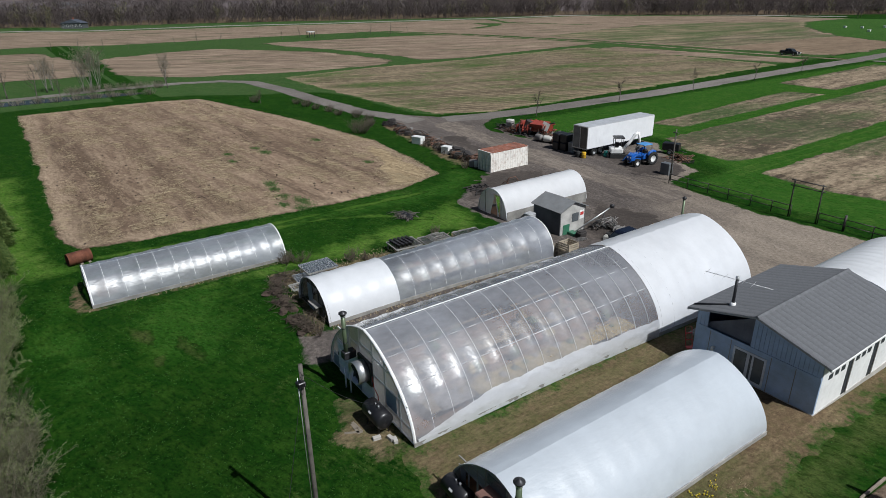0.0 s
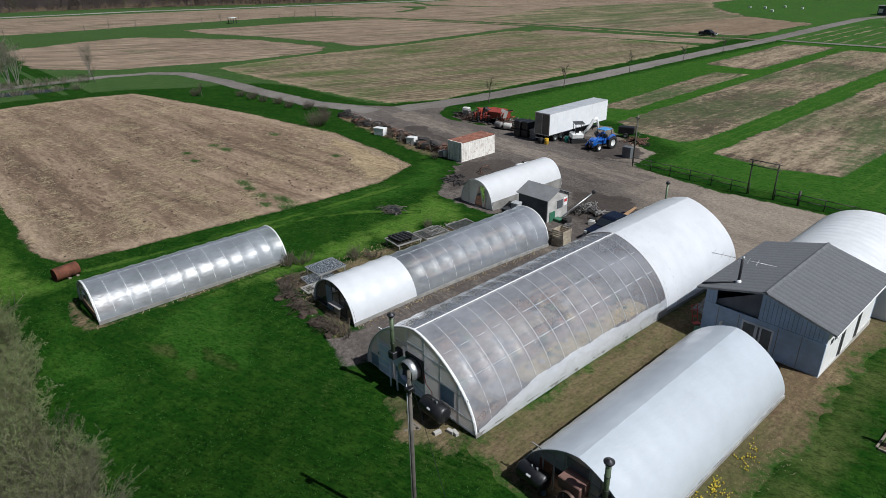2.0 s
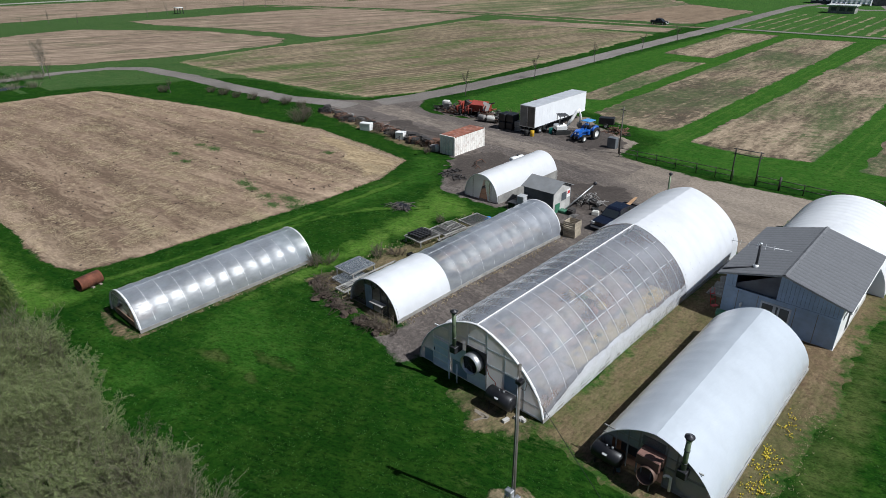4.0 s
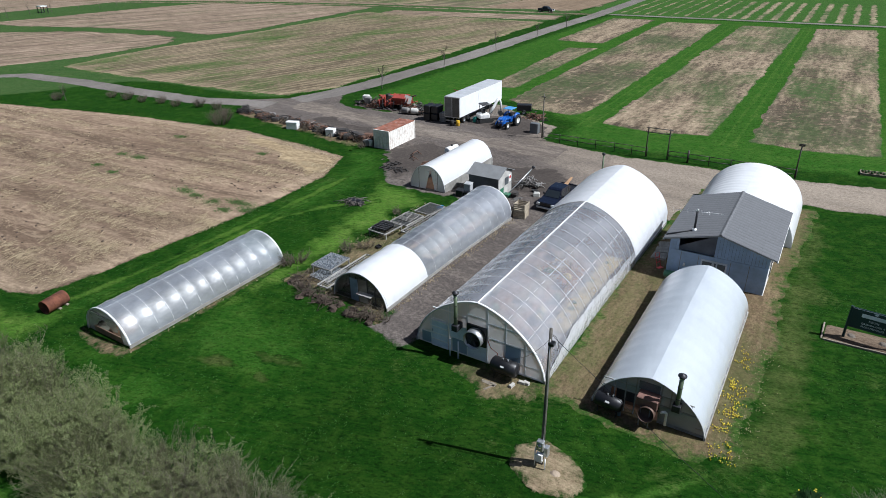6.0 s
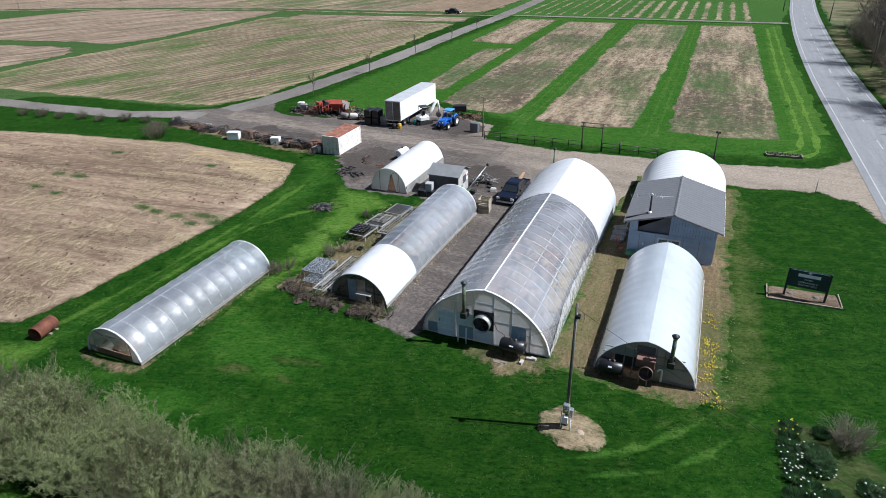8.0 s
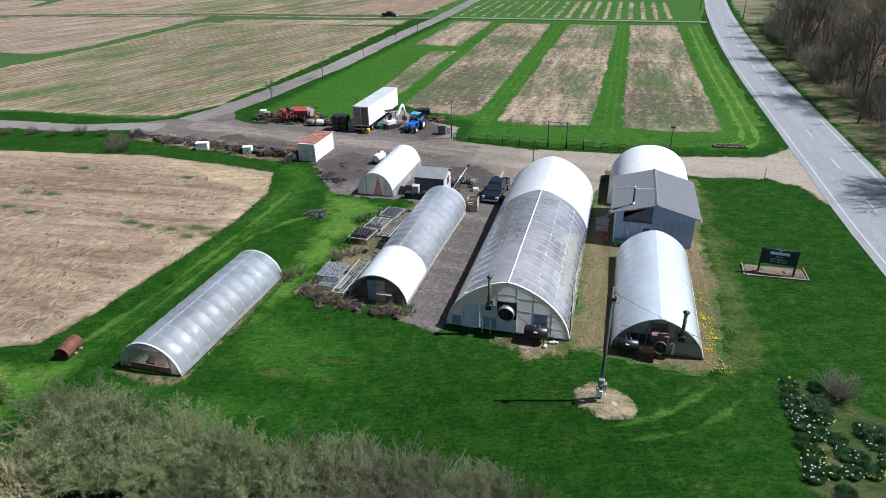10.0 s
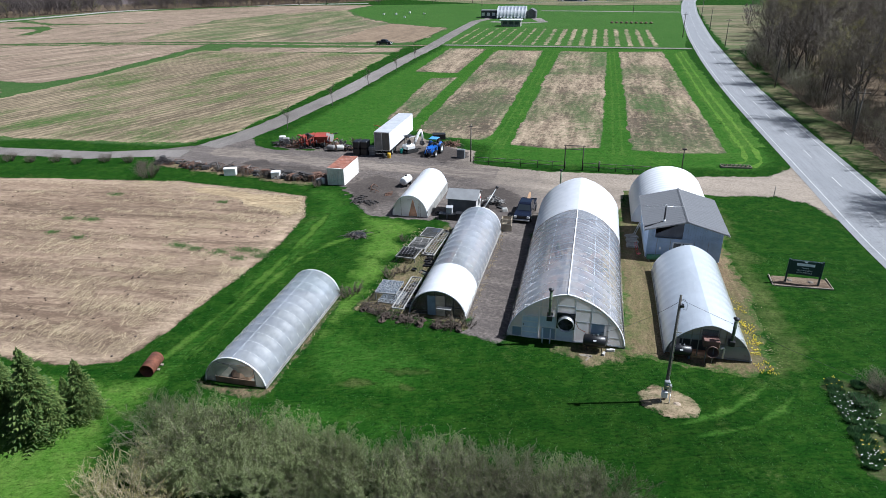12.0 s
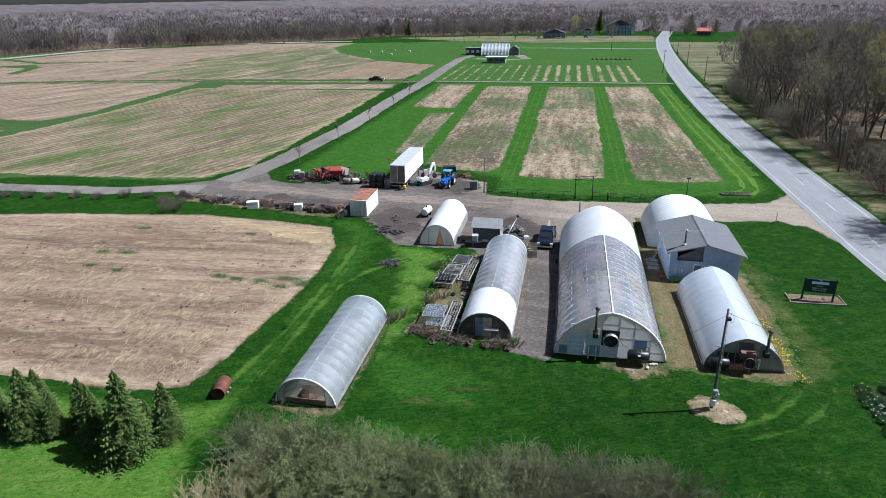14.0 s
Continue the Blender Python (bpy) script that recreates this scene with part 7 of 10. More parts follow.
MESH_TOP = plain("dull_mesh", (0.15, 0.15, 0.15), 0.6, 0.3, 0.3)
_glazed = "pale-framed table under a clear plastic sheet on dry weeds"
GLAZING = film("table_glazing", 0.9, (0.5, 0.54, 0.58), gloss=0.01, rough=0.1, wrinkle=0.2)
growing_table(-11.4, 4.4, 1.95, 2.4, 0.9, 0, WHITE_PAINT, _glazed, 0.7, GLAZING)
growing_table(-10.9, 3.5, 1.9, 2.2, 0.4, -4, WHITE_PAINT, _glazed, 0.7, GLAZING)
growing_table(-11.9, 12.4, 2.0, 2.4, 0.7, -5, MESH_TOP)
growing_table(-11.5, 15.3, 1.9, 2.6, 0.65, -5, MESH_TOP)
growing_table(-11.1, 18.6, 1.9, 2.4, 0.65, -5, MESH_TOP)
growing_table(-9.75, 4.5, 1.0, 5.9, 0.5, -1, GREY_WOOD, "long low grey ladder-like rack beside the greenhouse", 0.7)
growing_table(-9.9, 16.0, 1.2, 6.0, 0.5, -3, GREY_WOOD, "long low grey ladder-like rack beside the greenhouse", 0.5)
for _k in range(4):
    _x, _y = -11.5 + 0.04 * _k, 15.2 + 0.1 * _k
    whole("window_sash", Mesh().box(-0.8, 0.8, -0.5, -0.44, 0, 0.05).box(-0.8, 0.8, 0.44, 0.5, 0, 0.05).box(-0.8, -0.74, -0.44, 0.44, 0, 0.05).box(0.74, 0.8, -0.44, 0.44, 0, 0.05).box(-0.03, 0.03, -0.44, 0.44, 0, 0.05), GREY_WOOD,
          "old grey window sash stacked on a table", "window sash", pose(_x, _y, lay(_x, _y) + 0.66 + 0.055 * _k, 0, 0, -5 + 2 * _k), "stacked sashes")
for _k in range(46):
    _x, _y = _cr.uniform(-10.6, -9.0), _cr.choice((_cr.uniform(9, 22), _cr.uniform(2.6, 7)))
    _w, _d = _cr.uniform(0.2, 0.45), _cr.uniform(0.15, 0.3)
    _m = Mesh().box(-_w, _w, -_d, _d, 0, 0.03)
    for _s in (-1, 1):
        _m.box(-_w, _w, _s * _d - 0.015, _s * _d + 0.015, 0.03, 0.14).box(_s * _w - 0.015, _s * _w + 0.015, -_d, _d, 0.03, 0.14)
    whole("nursery_tray", _m, (BLACK, BLACK, DARK_BOARD, WOOD)[_k % 4], "empty dark nursery tray lying by the greenhouse", "nursery tray", pose(_x, _y, lay(_x, _y) + 0.06 * (_k % 3), _cr.uniform(-6, 6), 0, _cr.uniform(0, 180)), "nursery trays")
for _k in range(24):
    _x, _y = -12.6 + 0.34 * (_k % 5), 11.5 + 0.38 * (_k // 5)
    whole("plant_pot", Mesh().lathe([(0.001, 0.02), (0.1, 0.0), (0.14, 0.22), (0.155, 0.22), (0.155, 0.25), (0.13, 0.25), (0.09, 0.06), (0.001, 0.06)], None, 10), BLACK, "small black plant pot standing on a table", "plant pot", pose(_x, _y, lay(_x, _y) + 0.72, 0, 0, 0), "pots on the table")
whole("blue_tarp", Mesh().lathe([(0.001, 0.3), (0.25, 0.28), (0.45, 0.12), (0.5, 0.0)], None, 9, False), plain("tarp_blue", (0.02, 0.2, 0.55), 0.5), "small crumpled bright blue tarp", "tarp", pose(-11.1, 20.6, lay(0, 20.6), 0, 0, 30))


def stone(x, y, size, mat, name="rock", label="", group="", z=None, flat=0.7):
    """An uneven lump."""
    m, n, rings = Mesh(), 8, 5
    seed = _cr.random() * 50
    for k in range(rings + 1):
        a = math.pi * k / rings
        for i in range(n):
            b = 2 * math.pi * i / n
            d = Vector((math.sin(a) * math.cos(b), math.sin(a) * math.sin(b), math.cos(a)))
            r = size * (0.75 + 0.6 * noise.noise(d * 1.3 + Vector((seed, 0, 0))))
            m.v.append((d.x * r, d.y * r, d.z * r * flat))
    m.f = [(k * n + i, (k + 1) * n + i, (k + 1) * n + (i + 1) % n, k * n + (i + 1) % n) for k in range(rings) for i in range(n)]
    m.s = [False] * len(m.f)
    return whole(name, m, mat, label, name.replace("_", " "), pose(x, y, (lay(x, y) if z is None else z) + size * flat * 0.35, _cr.uniform(-15, 15), 0, _cr.uniform(0, 360)), group)


DARK_STONE = plain("dark_stone", (0.050, 0.034, 0.024), 0.9, 0, 0.4, bump=0.6)
for _k in range(34):
    _x = -10.9 + 7.2 * _cr.random()
    stone(_x, 0.25 + 0.5 * _cr.uniform(-1, 1) - 0.03 * (_x + 7), _cr.uniform(0.22, 0.48), DARK_STONE, "rock", "dark rough stone in a heap before the greenhouse", "heaped stones")
for _k in range(9):
    stone(-12.2 + _cr.uniform(-0.7, 0.7), 1.7 + _cr.uniform(-0.5, 0.5), _cr.uniform(0.2, 0.4), DARK_STONE, "rock", "dark rough stone in a heap before the greenhouse", "heaped stones")

# scrap and old machinery along the lane
SCRAP = [plain("scrap_rust", (0.14, 0.075, 0.05), 0.85, 0.2, 0.4), plain("scrap_dark", (0.045, 0.04, 0.038), 0.8, 0.2, 0.4), plain("scrap_grey", (0.22, 0.21, 0.2), 0.7, 0.3, 0.3), plain("scrap_pale", (0.55, 0.54, 0.5), 0.6, 0, 0.2)]


def scrap_piece(x, y, mat, size, kind):
    """One item of scrap: a bent bar frame, a box of sheet metal, a wheel or a coil."""
    z = lay(x, y)
    rz = _cr.uniform(0, 360)
    if kind == 0:
        m = Mesh().rod([(-size, 0, 0.06), (-size * 0.5, 0.1, size * 0.5), (size * 0.4, -0.1, size * 0.55), (size, 0, 0.06)], 0.05, 5)
        m.rod([(-size * 0.5, 0.1, size * 0.5), (-size * 0.3, size * 0.7, 0.05)], 0.04, 5).rod([(size * 0.4, -0.1, size * 0.55), (size * 0.5, -size * 0.7, 0.05)], 0.04, 5)
        return whole("bent_frame", m, mat, "bent rusty bar frame in the scrap row", "scrap metal", pose(x, y, z, 0, 0, rz), "scrap row")
    if kind == 1:
        m = Mesh().box(-size * 0.6, size * 0.6, -size * 0.4, size * 0.4, 0, size * 0.7, bevel=0.05).box(-size * 0.45, size * 0.45, -size * 0.3, size * 0.3, size * 0.7, size * 0.8)
        return whole("scrap_box", m, mat, "old metal box among the scrap", "scrap metal", pose(x, y, z, _cr.uniform(-8, 8), 0, rz), "scrap row")
    if kind == 2:
        m = Mesh().lathe([(size * 0.3, 0), (size * 0.5, 0.02), (size * 0.55, 0.12), (size * 0.5, 0.22), (size * 0.3, 0.2), (size * 0.3, 0)], None, 16)
        return whole("tyre_casing", m, RUBBER, "old black tyre lying in the scrap row", "tyre", pose(x, y, z, _cr.uniform(-6, 6), 0, rz), "scrap row")
    t = thing("board_stack", "loose stack of old boards and bars", "scrap heap", pose(x, y, z, 0, 0, rz), "scrap row")
    for k in range(5):
        part("board", Mesh().box(-size * 0.7, size * 0.7, -0.05, 0.05, 0, 0.05), mat, t, m=pose(0.1 * k, -size * 0.4 + k * size * 0.2, 0.05 * k, 0, 0, _cr.uniform(-12, 12)))
    return t


for _k in range(84):
    _t = _k / 83
    _x = -61 + 30 * _t + _cr.uniform(-0.9, 0.9)
    _y = 39.3 - 3.6 * _t + _cr.uniform(-1.0, 1.0)
    scrap_piece(_x, _y, SCRAP[(0, 1, 1, 2, 0, 1, 1, 0)[_k % 8]], _cr.uniform(0.6, 1.35), _cr.choice((0, 0, 1, 2, 3, 0)))
for _x, _y, _s in ((-46.4, 35.9, 1.25), (-38.9, 35.7, 0.9)):
    whole("chest_freezer", Mesh().box(-_s * 0.7, _s * 0.7, -0.5, 0.5, 0, 1.0, bevel=0.05).box(-_s * 0.72, _s * 0.72, -0.52, 0.52, 1.01, 1.08, bevel=0.02), WHITE_ENAMEL, "old white chest freezer in the scrap row", "freezer", pose(_x, _y, lay(_x, _y), 0, 0, 18), "scrap row")
whole("drum", Mesh().lathe([(0.001, 0.85), (0.28, 0.85), (0.29, 0.8), (0.29, 0.02), (0.001, 0)], None, 16), WHITE_ENAMEL, "white plastic drum beside the container", "drum", pose(-31.2, 34.8, -0.95))



BRUSH = plain("brush_brown", (0.066, 0.050, 0.036), 0.9, 0, 0.4)


def heap(x, y, wide, deep, high, n, mat, label, thick=1.0):
    """A tangled heap of bars, tubes and plates."""
    t = thing("scrap_heap", label, "scrap heap", pose(x, y, lay(x, y), 0, 0, _cr.uniform(-8, 8)), "scrap heaps")
    bars, plates = Mesh(), Mesh()
    for k in range(n):
        c = Vector((_cr.uniform(-wide, wide), _cr.uniform(-deep, deep), 0))
        c.z = high * _cr.random() * (1 - 0.5 * abs(c.x) / wide) + 0.05
        a = _cr.uniform(0, 6.283)
        d = Vector((math.cos(a), math.sin(a), _cr.uniform(-0.5, 0.7))) * _cr.uniform(0.3, 0.9)
        low = max(0.04, c.z - d.z)
        bars.rod([(c.x - d.x, c.y - d.y, low), (c.x, c.y, c.z + 0.08), (c.x + d.x, c.y + d.y, max(0.04, c.z + d.z))], _cr.uniform(0.025, 0.06) * thick, 5)
        if k % 4 == 0 and thick >= 1:
            w, e = _cr.uniform(0.15, 0.4), _cr.uniform(0.1, 0.3)
            plates.box(-w, w, -e, e, -0.02, 0.02, Matrix.Translation(c) @ pose(0, 0, 0, _cr.uniform(-60, 60), _cr.uniform(-40, 40), _cr.uniform(0, 360)))
    tagged(part("bar_tangle", bars, mat, t, "tangle of bent bars and tubes"), kind="stuff")
    if plates.f:
        tagged(part("plate_scrap", plates, SCRAP[_cr.choice((0, 1, 2))], t, "loose bent plates"), kind="stuff")
    return t


for _k in range(8):
    _t = (_k + 0.35 * (_k % 2)) / 7.4
    heap(-60 + 28 * _t, 39.0 - 3.4 * _t + _cr.uniform(-0.3, 0.3), 1.3, 0.8, _cr.uniform(0.6, 1.1), 46, SCRAP[(1, 0, 1)[_k % 3]], "tangled heap of rusty old machine parts")
for _x, _y in ((-46.5, 52.2), (-44.6, 53.2), (-37.2, 52.6), (-36.4, 54.0), (-34.2, 51.6), (-43.6, 51.6)):
    heap(_x, _y, 1.2, 0.7, 0.9, 44, SCRAP[_cr.choice((0, 1, 1))], "tangled heap of rusty old machine parts")
for _x, _y in ((-10.4, 0.9), (-8.2, 0.4), (-5.4, 0.2), (-12.2, 2.0)):
    heap(_x, _y, 1.0, 0.5, 0.4, 50, BRUSH, "tangle of brown brush and roots over the stones", 0.35)
heap(-6.3, 31.2, 1.2, 0.9, 1.0, 40, SCRAP[2], "tangle of grey wire cages and bars")
heap(-17.6, 58.0, 1.4, 0.8, 0.5, 30, SCRAP[0], "tangle of rusty pipes on the gravel")
# the orange harvester and its neighbours
hv = thing("old_harvester", "derelict orange-red farm machine of angled frames", "farm machine", pose(-40.0, 53.0, -0.9, 0, 0, 12))
part("hopper", body_shape([(-0.8, 0.9), (-1.2, 1.9), (1.0, 2.1), (0.7, 0.9)], 1.8, -0.3), ORANGE, hv, "orange-red sloping hopper", pose(0.9, 0, 0))
for _y in (-0.6, 0.5, 1.4):
    part("frame_beam", Mesh().box(-3.0, 2.4, _y - 0.09, _y + 0.09, 0.7, 0.92), ORANGE, hv)
part("conveyor", Mesh().box(-0.4, 0.4, -2.2, 2.2, -0.08, 0.08, pose(-1.5, 0.2, 1.35, 7, 10, 62)), ORANGE, hv, "long orange conveyor")
part("side_plate", Mesh().box(-0.06, 0.06, -1.2, 1.2, 0.4, 1.9, pose(2.0, 0.2, 0, 0, 12, 0)), ORANGE, hv, "tall orange side plate")
for _k in range(9):
    part("rib", Mesh().box(-3.0 + 0.42 * _k, -2.9 + 0.42 * _k, -0.9, 1.5, 0.92, 1.3 + 0.2 * (_k % 4)), ORANGE, hv)
for _k in range(7):
    part("tine", Mesh().rod([(-2.9 + 0.5 * _k, -0.9, 1.2), (-2.8 + 0.5 * _k, -1.5, 1.4 + 0.2 * (_k % 3)), (-2.7 + 0.5 * _k, -1.8, 0.5)], 0.05, 5), ORANGE if _k % 2 else DARK_STEEL, hv)
for _k in range(16):
    _w, _d, _h = _cr.uniform(0.2, 0.6), _cr.uniform(0.2, 0.6), _cr.uniform(0.15, 0.45)
    part("casing", Mesh().box(-_w, _w, -_d, _d, -_h, _h, pose(_cr.uniform(-2.4, 2.0), _cr.uniform(-1.1, 1.3), _cr.uniform(0.7, 1.7), _cr.uniform(-25, 25), _cr.uniform(-25, 25), _cr.uniform(0, 90)), 0.03), (ORANGE, ORANGE, ORANGE, SCRAP[1])[_k % 4], hv, "dented machine casing")
for _k in range(34):
    _c = Vector((_cr.uniform(-3.2, 2.6), _cr.uniform(-1.4, 1.7), _cr.uniform(0.5, 1.9)))
    _a = _cr.uniform(0, 6.283)
    _d = Vector((math.cos(_a), math.sin(_a) * 0.7, _cr.uniform(-0.5, 0.6))) * _cr.uniform(0.4, 1.1)
    part("frame_bar", Mesh().rod([_c - _d, _c + Vector((0, 0, 0.06)), _c + _d], _cr.uniform(0.03, 0.07), 5), (ORANGE, ORANGE, DARK_STEEL, SCRAP[0])[_k % 4], hv)
part("chute", Mesh().rod([(1.2, 0.4, 1.5), (2.4, 0.2, 1.9), (3.6, -0.2, 2.3)], 0.1, 6), DARK_STEEL, hv, "long dark spout")
part("shield", Mesh().add([(1.6, -0.9, 1.2), (2.9, -1.1, 1.0), (3.1, -0.6, 2.1), (1.8, -0.4, 2.4)], [(0, 1, 2, 3), (3, 2, 1, 0)]), SCRAP[3], hv, "pale sheet shield")
for _x, _y in ((-1.9, -1.1), (1.4, -1.1), (-1.9, 1.6), (1.4, 1.6)):
    wheel(hv, _x, _y, 0.45, 0.45, 0.25, DARK_STEEL)
for _k in range(60):
    scrap_piece(-47 + 15 * _cr.random(), 51.2 + 3.5 * _cr.random(), SCRAP[_cr.choice((0, 1, 1, 2))], _cr.uniform(0.4, 1.0), _cr.choice((0, 1, 2, 3)))
for _x, _y, _c, _n in ((-47.0, 54.0, SCRAP[3], "white"), (-45.8, 53.0, SCRAP[2], "grey")):
    whole("water_tote", Mesh().box(-0.55, 0.55, -0.5, 0.5, 0.1, 1.15, bevel=0.08).box(-0.55, 0.55, -0.5, 0.5, 0, 0.1), _c, _n + " plastic water tote beside the machines", "water tote", pose(_x, _y, -0.9, 0, 0, 20))
for _k, (_x, _y) in enumerate(((-36.5, 50.6), (-35.0, 50.9))):
    whole("fuel_drum", Mesh().lathe([(0.001, -0.6), (0.42, -0.58), (0.45, -0.5), (0.45, 0.5), (0.42, 0.58), (0.001, 0.6)], pose(0, 0, 0.5, 0, 90, 0), 18), SCRAP[2 + _k % 2], "grey steel drum lying on a cart", "drum", pose(_x, _y, -0.8, 0, 0, 25 * _k))
for _x, _yb in ((-31.4, 49.7), (-30.2, 49.9)):
    for _z in (0.0, 1.15):
        _t = thing("wrapped_bale", "square bale wrapped in black film beside the trailer", "bale", pose(_x, _yb, -0.9 + _z, 0, 0, _cr.uniform(-3, 3)), "wrapped bales")
        part("bale", Mesh().box(-0.58, 0.58, -0.9, 0.9, 0, 1.14, bevel=0.1), BLACK, _t)
_t = thing("pallet_stack", "leaning stack of grey pallets", "pallets", pose(-29.0, 50.0, -0.9, 0, 0, 4))
for _k in range(9):
    part("pallet", Mesh().box(-0.5, 0.5, -0.6, 0.6, 0, 0.03).box(-0.5, 0.5, -0.6, -0.5, 0.03, 0.11).box(-0.5, 0.5, 0.5, 0.6, 0.03, 0.11).box(-0.5, 0.5, -0.6, 0.6, 0.11, 0.14), GREY_WOOD, _t, m=pose(_cr.uniform(-.04, .04), _cr.uniform(-.04, .04), 0.15 * _k, 0, 0, _cr.uniform(-4, 4)))
for _x, _y, _m in ((-25.8, 48.6, YELLOW), (-26.6, 48.3, RUBBER), (-24.6, 51.5, paint("teal_drum", (0.03, 0.32, 0.26))), (-24.4, 53.6, paint("sky_drum", (0.1, 0.35, 0.6)))):
    whole("drum", Mesh().lathe([(0.001, 0.8), (0.28, 0.8), (0.3, 0.75), (0.3, 0.5), (0.31, 0.48), (0.3, 0.46), (0.3, 0.04), (0.28, 0), (0.001, 0)], None, 16), _m, "coloured plastic drum beside the trailer", "drum", pose(_x, _y, -0.9, 0, 0, 0), "drums by the trailer")
gn = thing("generator_trailer", "black box machine on wheels beside the drive", "generator", pose(-20.2, 59.3, -0.9, 0, 0, 20))
part("housing", Mesh().box(-1.1, 1.1, -0.55, 0.55, 0.5, 1.5, bevel=0.08), BLACK, gn)
part("drawbar", Mesh().rod([(1.1, 0, 0.55), (2.0, 0, 0.4)], 0.05), DARK_STEEL, gn)
for _s in (-1, 1):
    wheel(gn, 0, _s * 0.62, 0.35, 0.35, 0.2, STEEL).rotation_euler = (radians(90), 0, 0)
for _k in range(5):
    whole("harrow_frame", Mesh().box(-1.0, 1.0, -0.05, 0.05, 0, 0.08).box(-0.05, 0.05, -0.7, 0.7, 0.08, 0.16).box(-0.8, -0.72, -0.7, 0.7, 0.08, 0.16).box(0.72, 0.8, -0.7, 0.7, 0.08, 0.16), SCRAP[_k % 3], "flat rusty harrow frame on the gravel", "harrow", pose(-18.6 + 0.6 * _k, 57.0 + 0.5 * (_k % 3), -0.9 + 0.05 * (_k % 2), 0, 0, 30 * _k), "harrow frames")
_ho = thing("hoist", "small orange lifting hoist behind the bales", "hoist", pose(-30.2, 56.0, -0.9, 0, 0, 30))
part("mast", Mesh().tube((0, 0, 0), (0, 0, 2.6), 0.08, sides=8), ORANGE, _ho)
part("jib", Mesh().rod([(0, 0, 2.4), (-0.6, 0, 3.4), (0.9, 0, 2.9)], 0.07, 6), ORANGE, _ho, "bent orange jib")
part("foot", Mesh().box(-0.6, 0.6, -0.5, 0.5, 0, 0.12), DARK_STEEL, _ho)
# auger, tyres and bits by the grey shed
au = thing("grain_auger", "leaning pale tube auger with a dark motor on top", "auger", pose(-6.7, 29.0, -0.85))
part("tube", Mesh().tube((-0.4, -1.6, 0.25), (1.0, 1.8, 2.5), 0.065, sides=10), STEEL, au, "dull metal tube")
part("motor", Mesh().lathe([(0.001, -0.3), (0.25, -0.28), (0.25, 0.28), (0.001, 0.3)], pose(1.0, 1.8, 2.52, 70, 0, 20) @ Matrix.Scale(0.7, 4), 12), DARK_STEEL, au)
for _s in (-1, 1):
    part("strut", Mesh().tube((0.6 + _s * 0.6, 1.0 - _s * 0.2, 0.0), (0.75, 1.1, 1.95), 0.03, sides=6), DARK_STEEL, au)
part("hopper", Mesh().box(-0.8, 0.0, -1.95, -1.25, 0, 0.4, bevel=0.05), GREEN_PAINT, au, "green hopper")
for _x, _y, _k in ((-5.2, 30.2, 2), (-5.0, 30.1, 2), (-7.6, 31.4, 0), (-6.6, 31.8, 0), (-5.8, 32.0, 0), (-6.3, 27.6, 1), (-5.9, 26.9, 3), (-7.0, 32.4, 0), (-4.4, 29.0, 1)):
    scrap_piece(_x, _y, SCRAP[_cr.choice((1, 2, 2, 3))], _cr.uniform(0.5, 0.9), _k)
for _x, _y, _k in ((-22.8, 32.8, 0), (-20.7, 32.0, 3), (-23.6, 34.4, 0), (-12.2, 26.4, 2)):
    scrap_piece(_x, _y, SCRAP[_cr.choice((0, 0, 2))], _cr.uniform(0.5, 0.9), _k)
for _k in range(4):
    whole("harrow_frame", Mesh().box(-0.8, 0.8, -0.05, 0.05, 0, 0.08).box(-0.8, 0.8, 0.45, 0.55, 0, 0.08).box(-0.05, 0.05, -0.6, 0.7, 0.08, 0.16).box(-0.7, -0.62, -0.6, 0.7, 0.08, 0.16).box(0.62, 0.7, -0.6, 0.7, 0.08, 0.16), SCRAP[1], "flat rusty harrow frame lying before the white hut", "harrow",
          pose(-23.6 + 1.1 * (_k % 3), 28.2 + 1.3 * (_k // 3) + 0.3 * (_k % 2), lay(-22, 28) + 0.05, 0, 0, 25 * _k), "harrows by the hut")
# things by the shed's shaded side
for _k in range(6):
    _t = thing("pallet", "grey wooden pallet beside the shed", "pallet", pose(10.5 + 0.1 * (_k % 2), 20.8 + 1.2 * (_k // 2), lay(0, 21) + 0.14 * (_k % 2), 0, 0, 5 * _k), "pallets by the shed")
    for _y in (-0.46, 0.0, 0.46):
        part("bearer", Mesh().box(-0.55, 0.55, _y - 0.04, _y + 0.04, 0, 0.1), GREY_WOOD, _t)
    for _x in range(6):
        part("slat", Mesh().box(-0.55 + 0.19 * _x, -0.41 + 0.19 * _x, -0.5, 0.5, 0.1, 0.125), GREY_WOOD, _t)
whole("ladder", Mesh().box(-0.25, -0.2, 0, 3.0, 0, 0.06).box(0.2, 0.25, 0, 3.0, 0, 0.06).box(-0.2, 0.2, 0.3, 0.34, 0.01, 0.05).box(-0.2, 0.2, 0.9, 0.94, 0.01, 0.05).box(-0.2, 0.2, 1.5, 1.54, 0.01, 0.05).box(-0.2, 0.2, 2.1, 2.14, 0.01, 0.05).box(-0.2, 0.2, 2.7, 2.74, 0.01, 0.05), STEEL, "metal ladder leaning on the shed wall", "ladder", pose(10.9, 24.3, lay(0, 24) + 0.02, 70, 0, -80))
gt = thing("green_tank", "green horizontal cylinder lying beside the shed", "tank", pose(12.5, 17.3, lay(0, 17.3), 0, 0, 8))
part("shell", Mesh().lathe([(0.001, -0.75), (0.25, -0.72), (0.28, -0.65), (0.28, 0.65), (0.25, 0.72), (0.001, 0.75)], pose(0, 0, 0.45, 0, 90, 0), 16), GREEN_PAINT, gt)
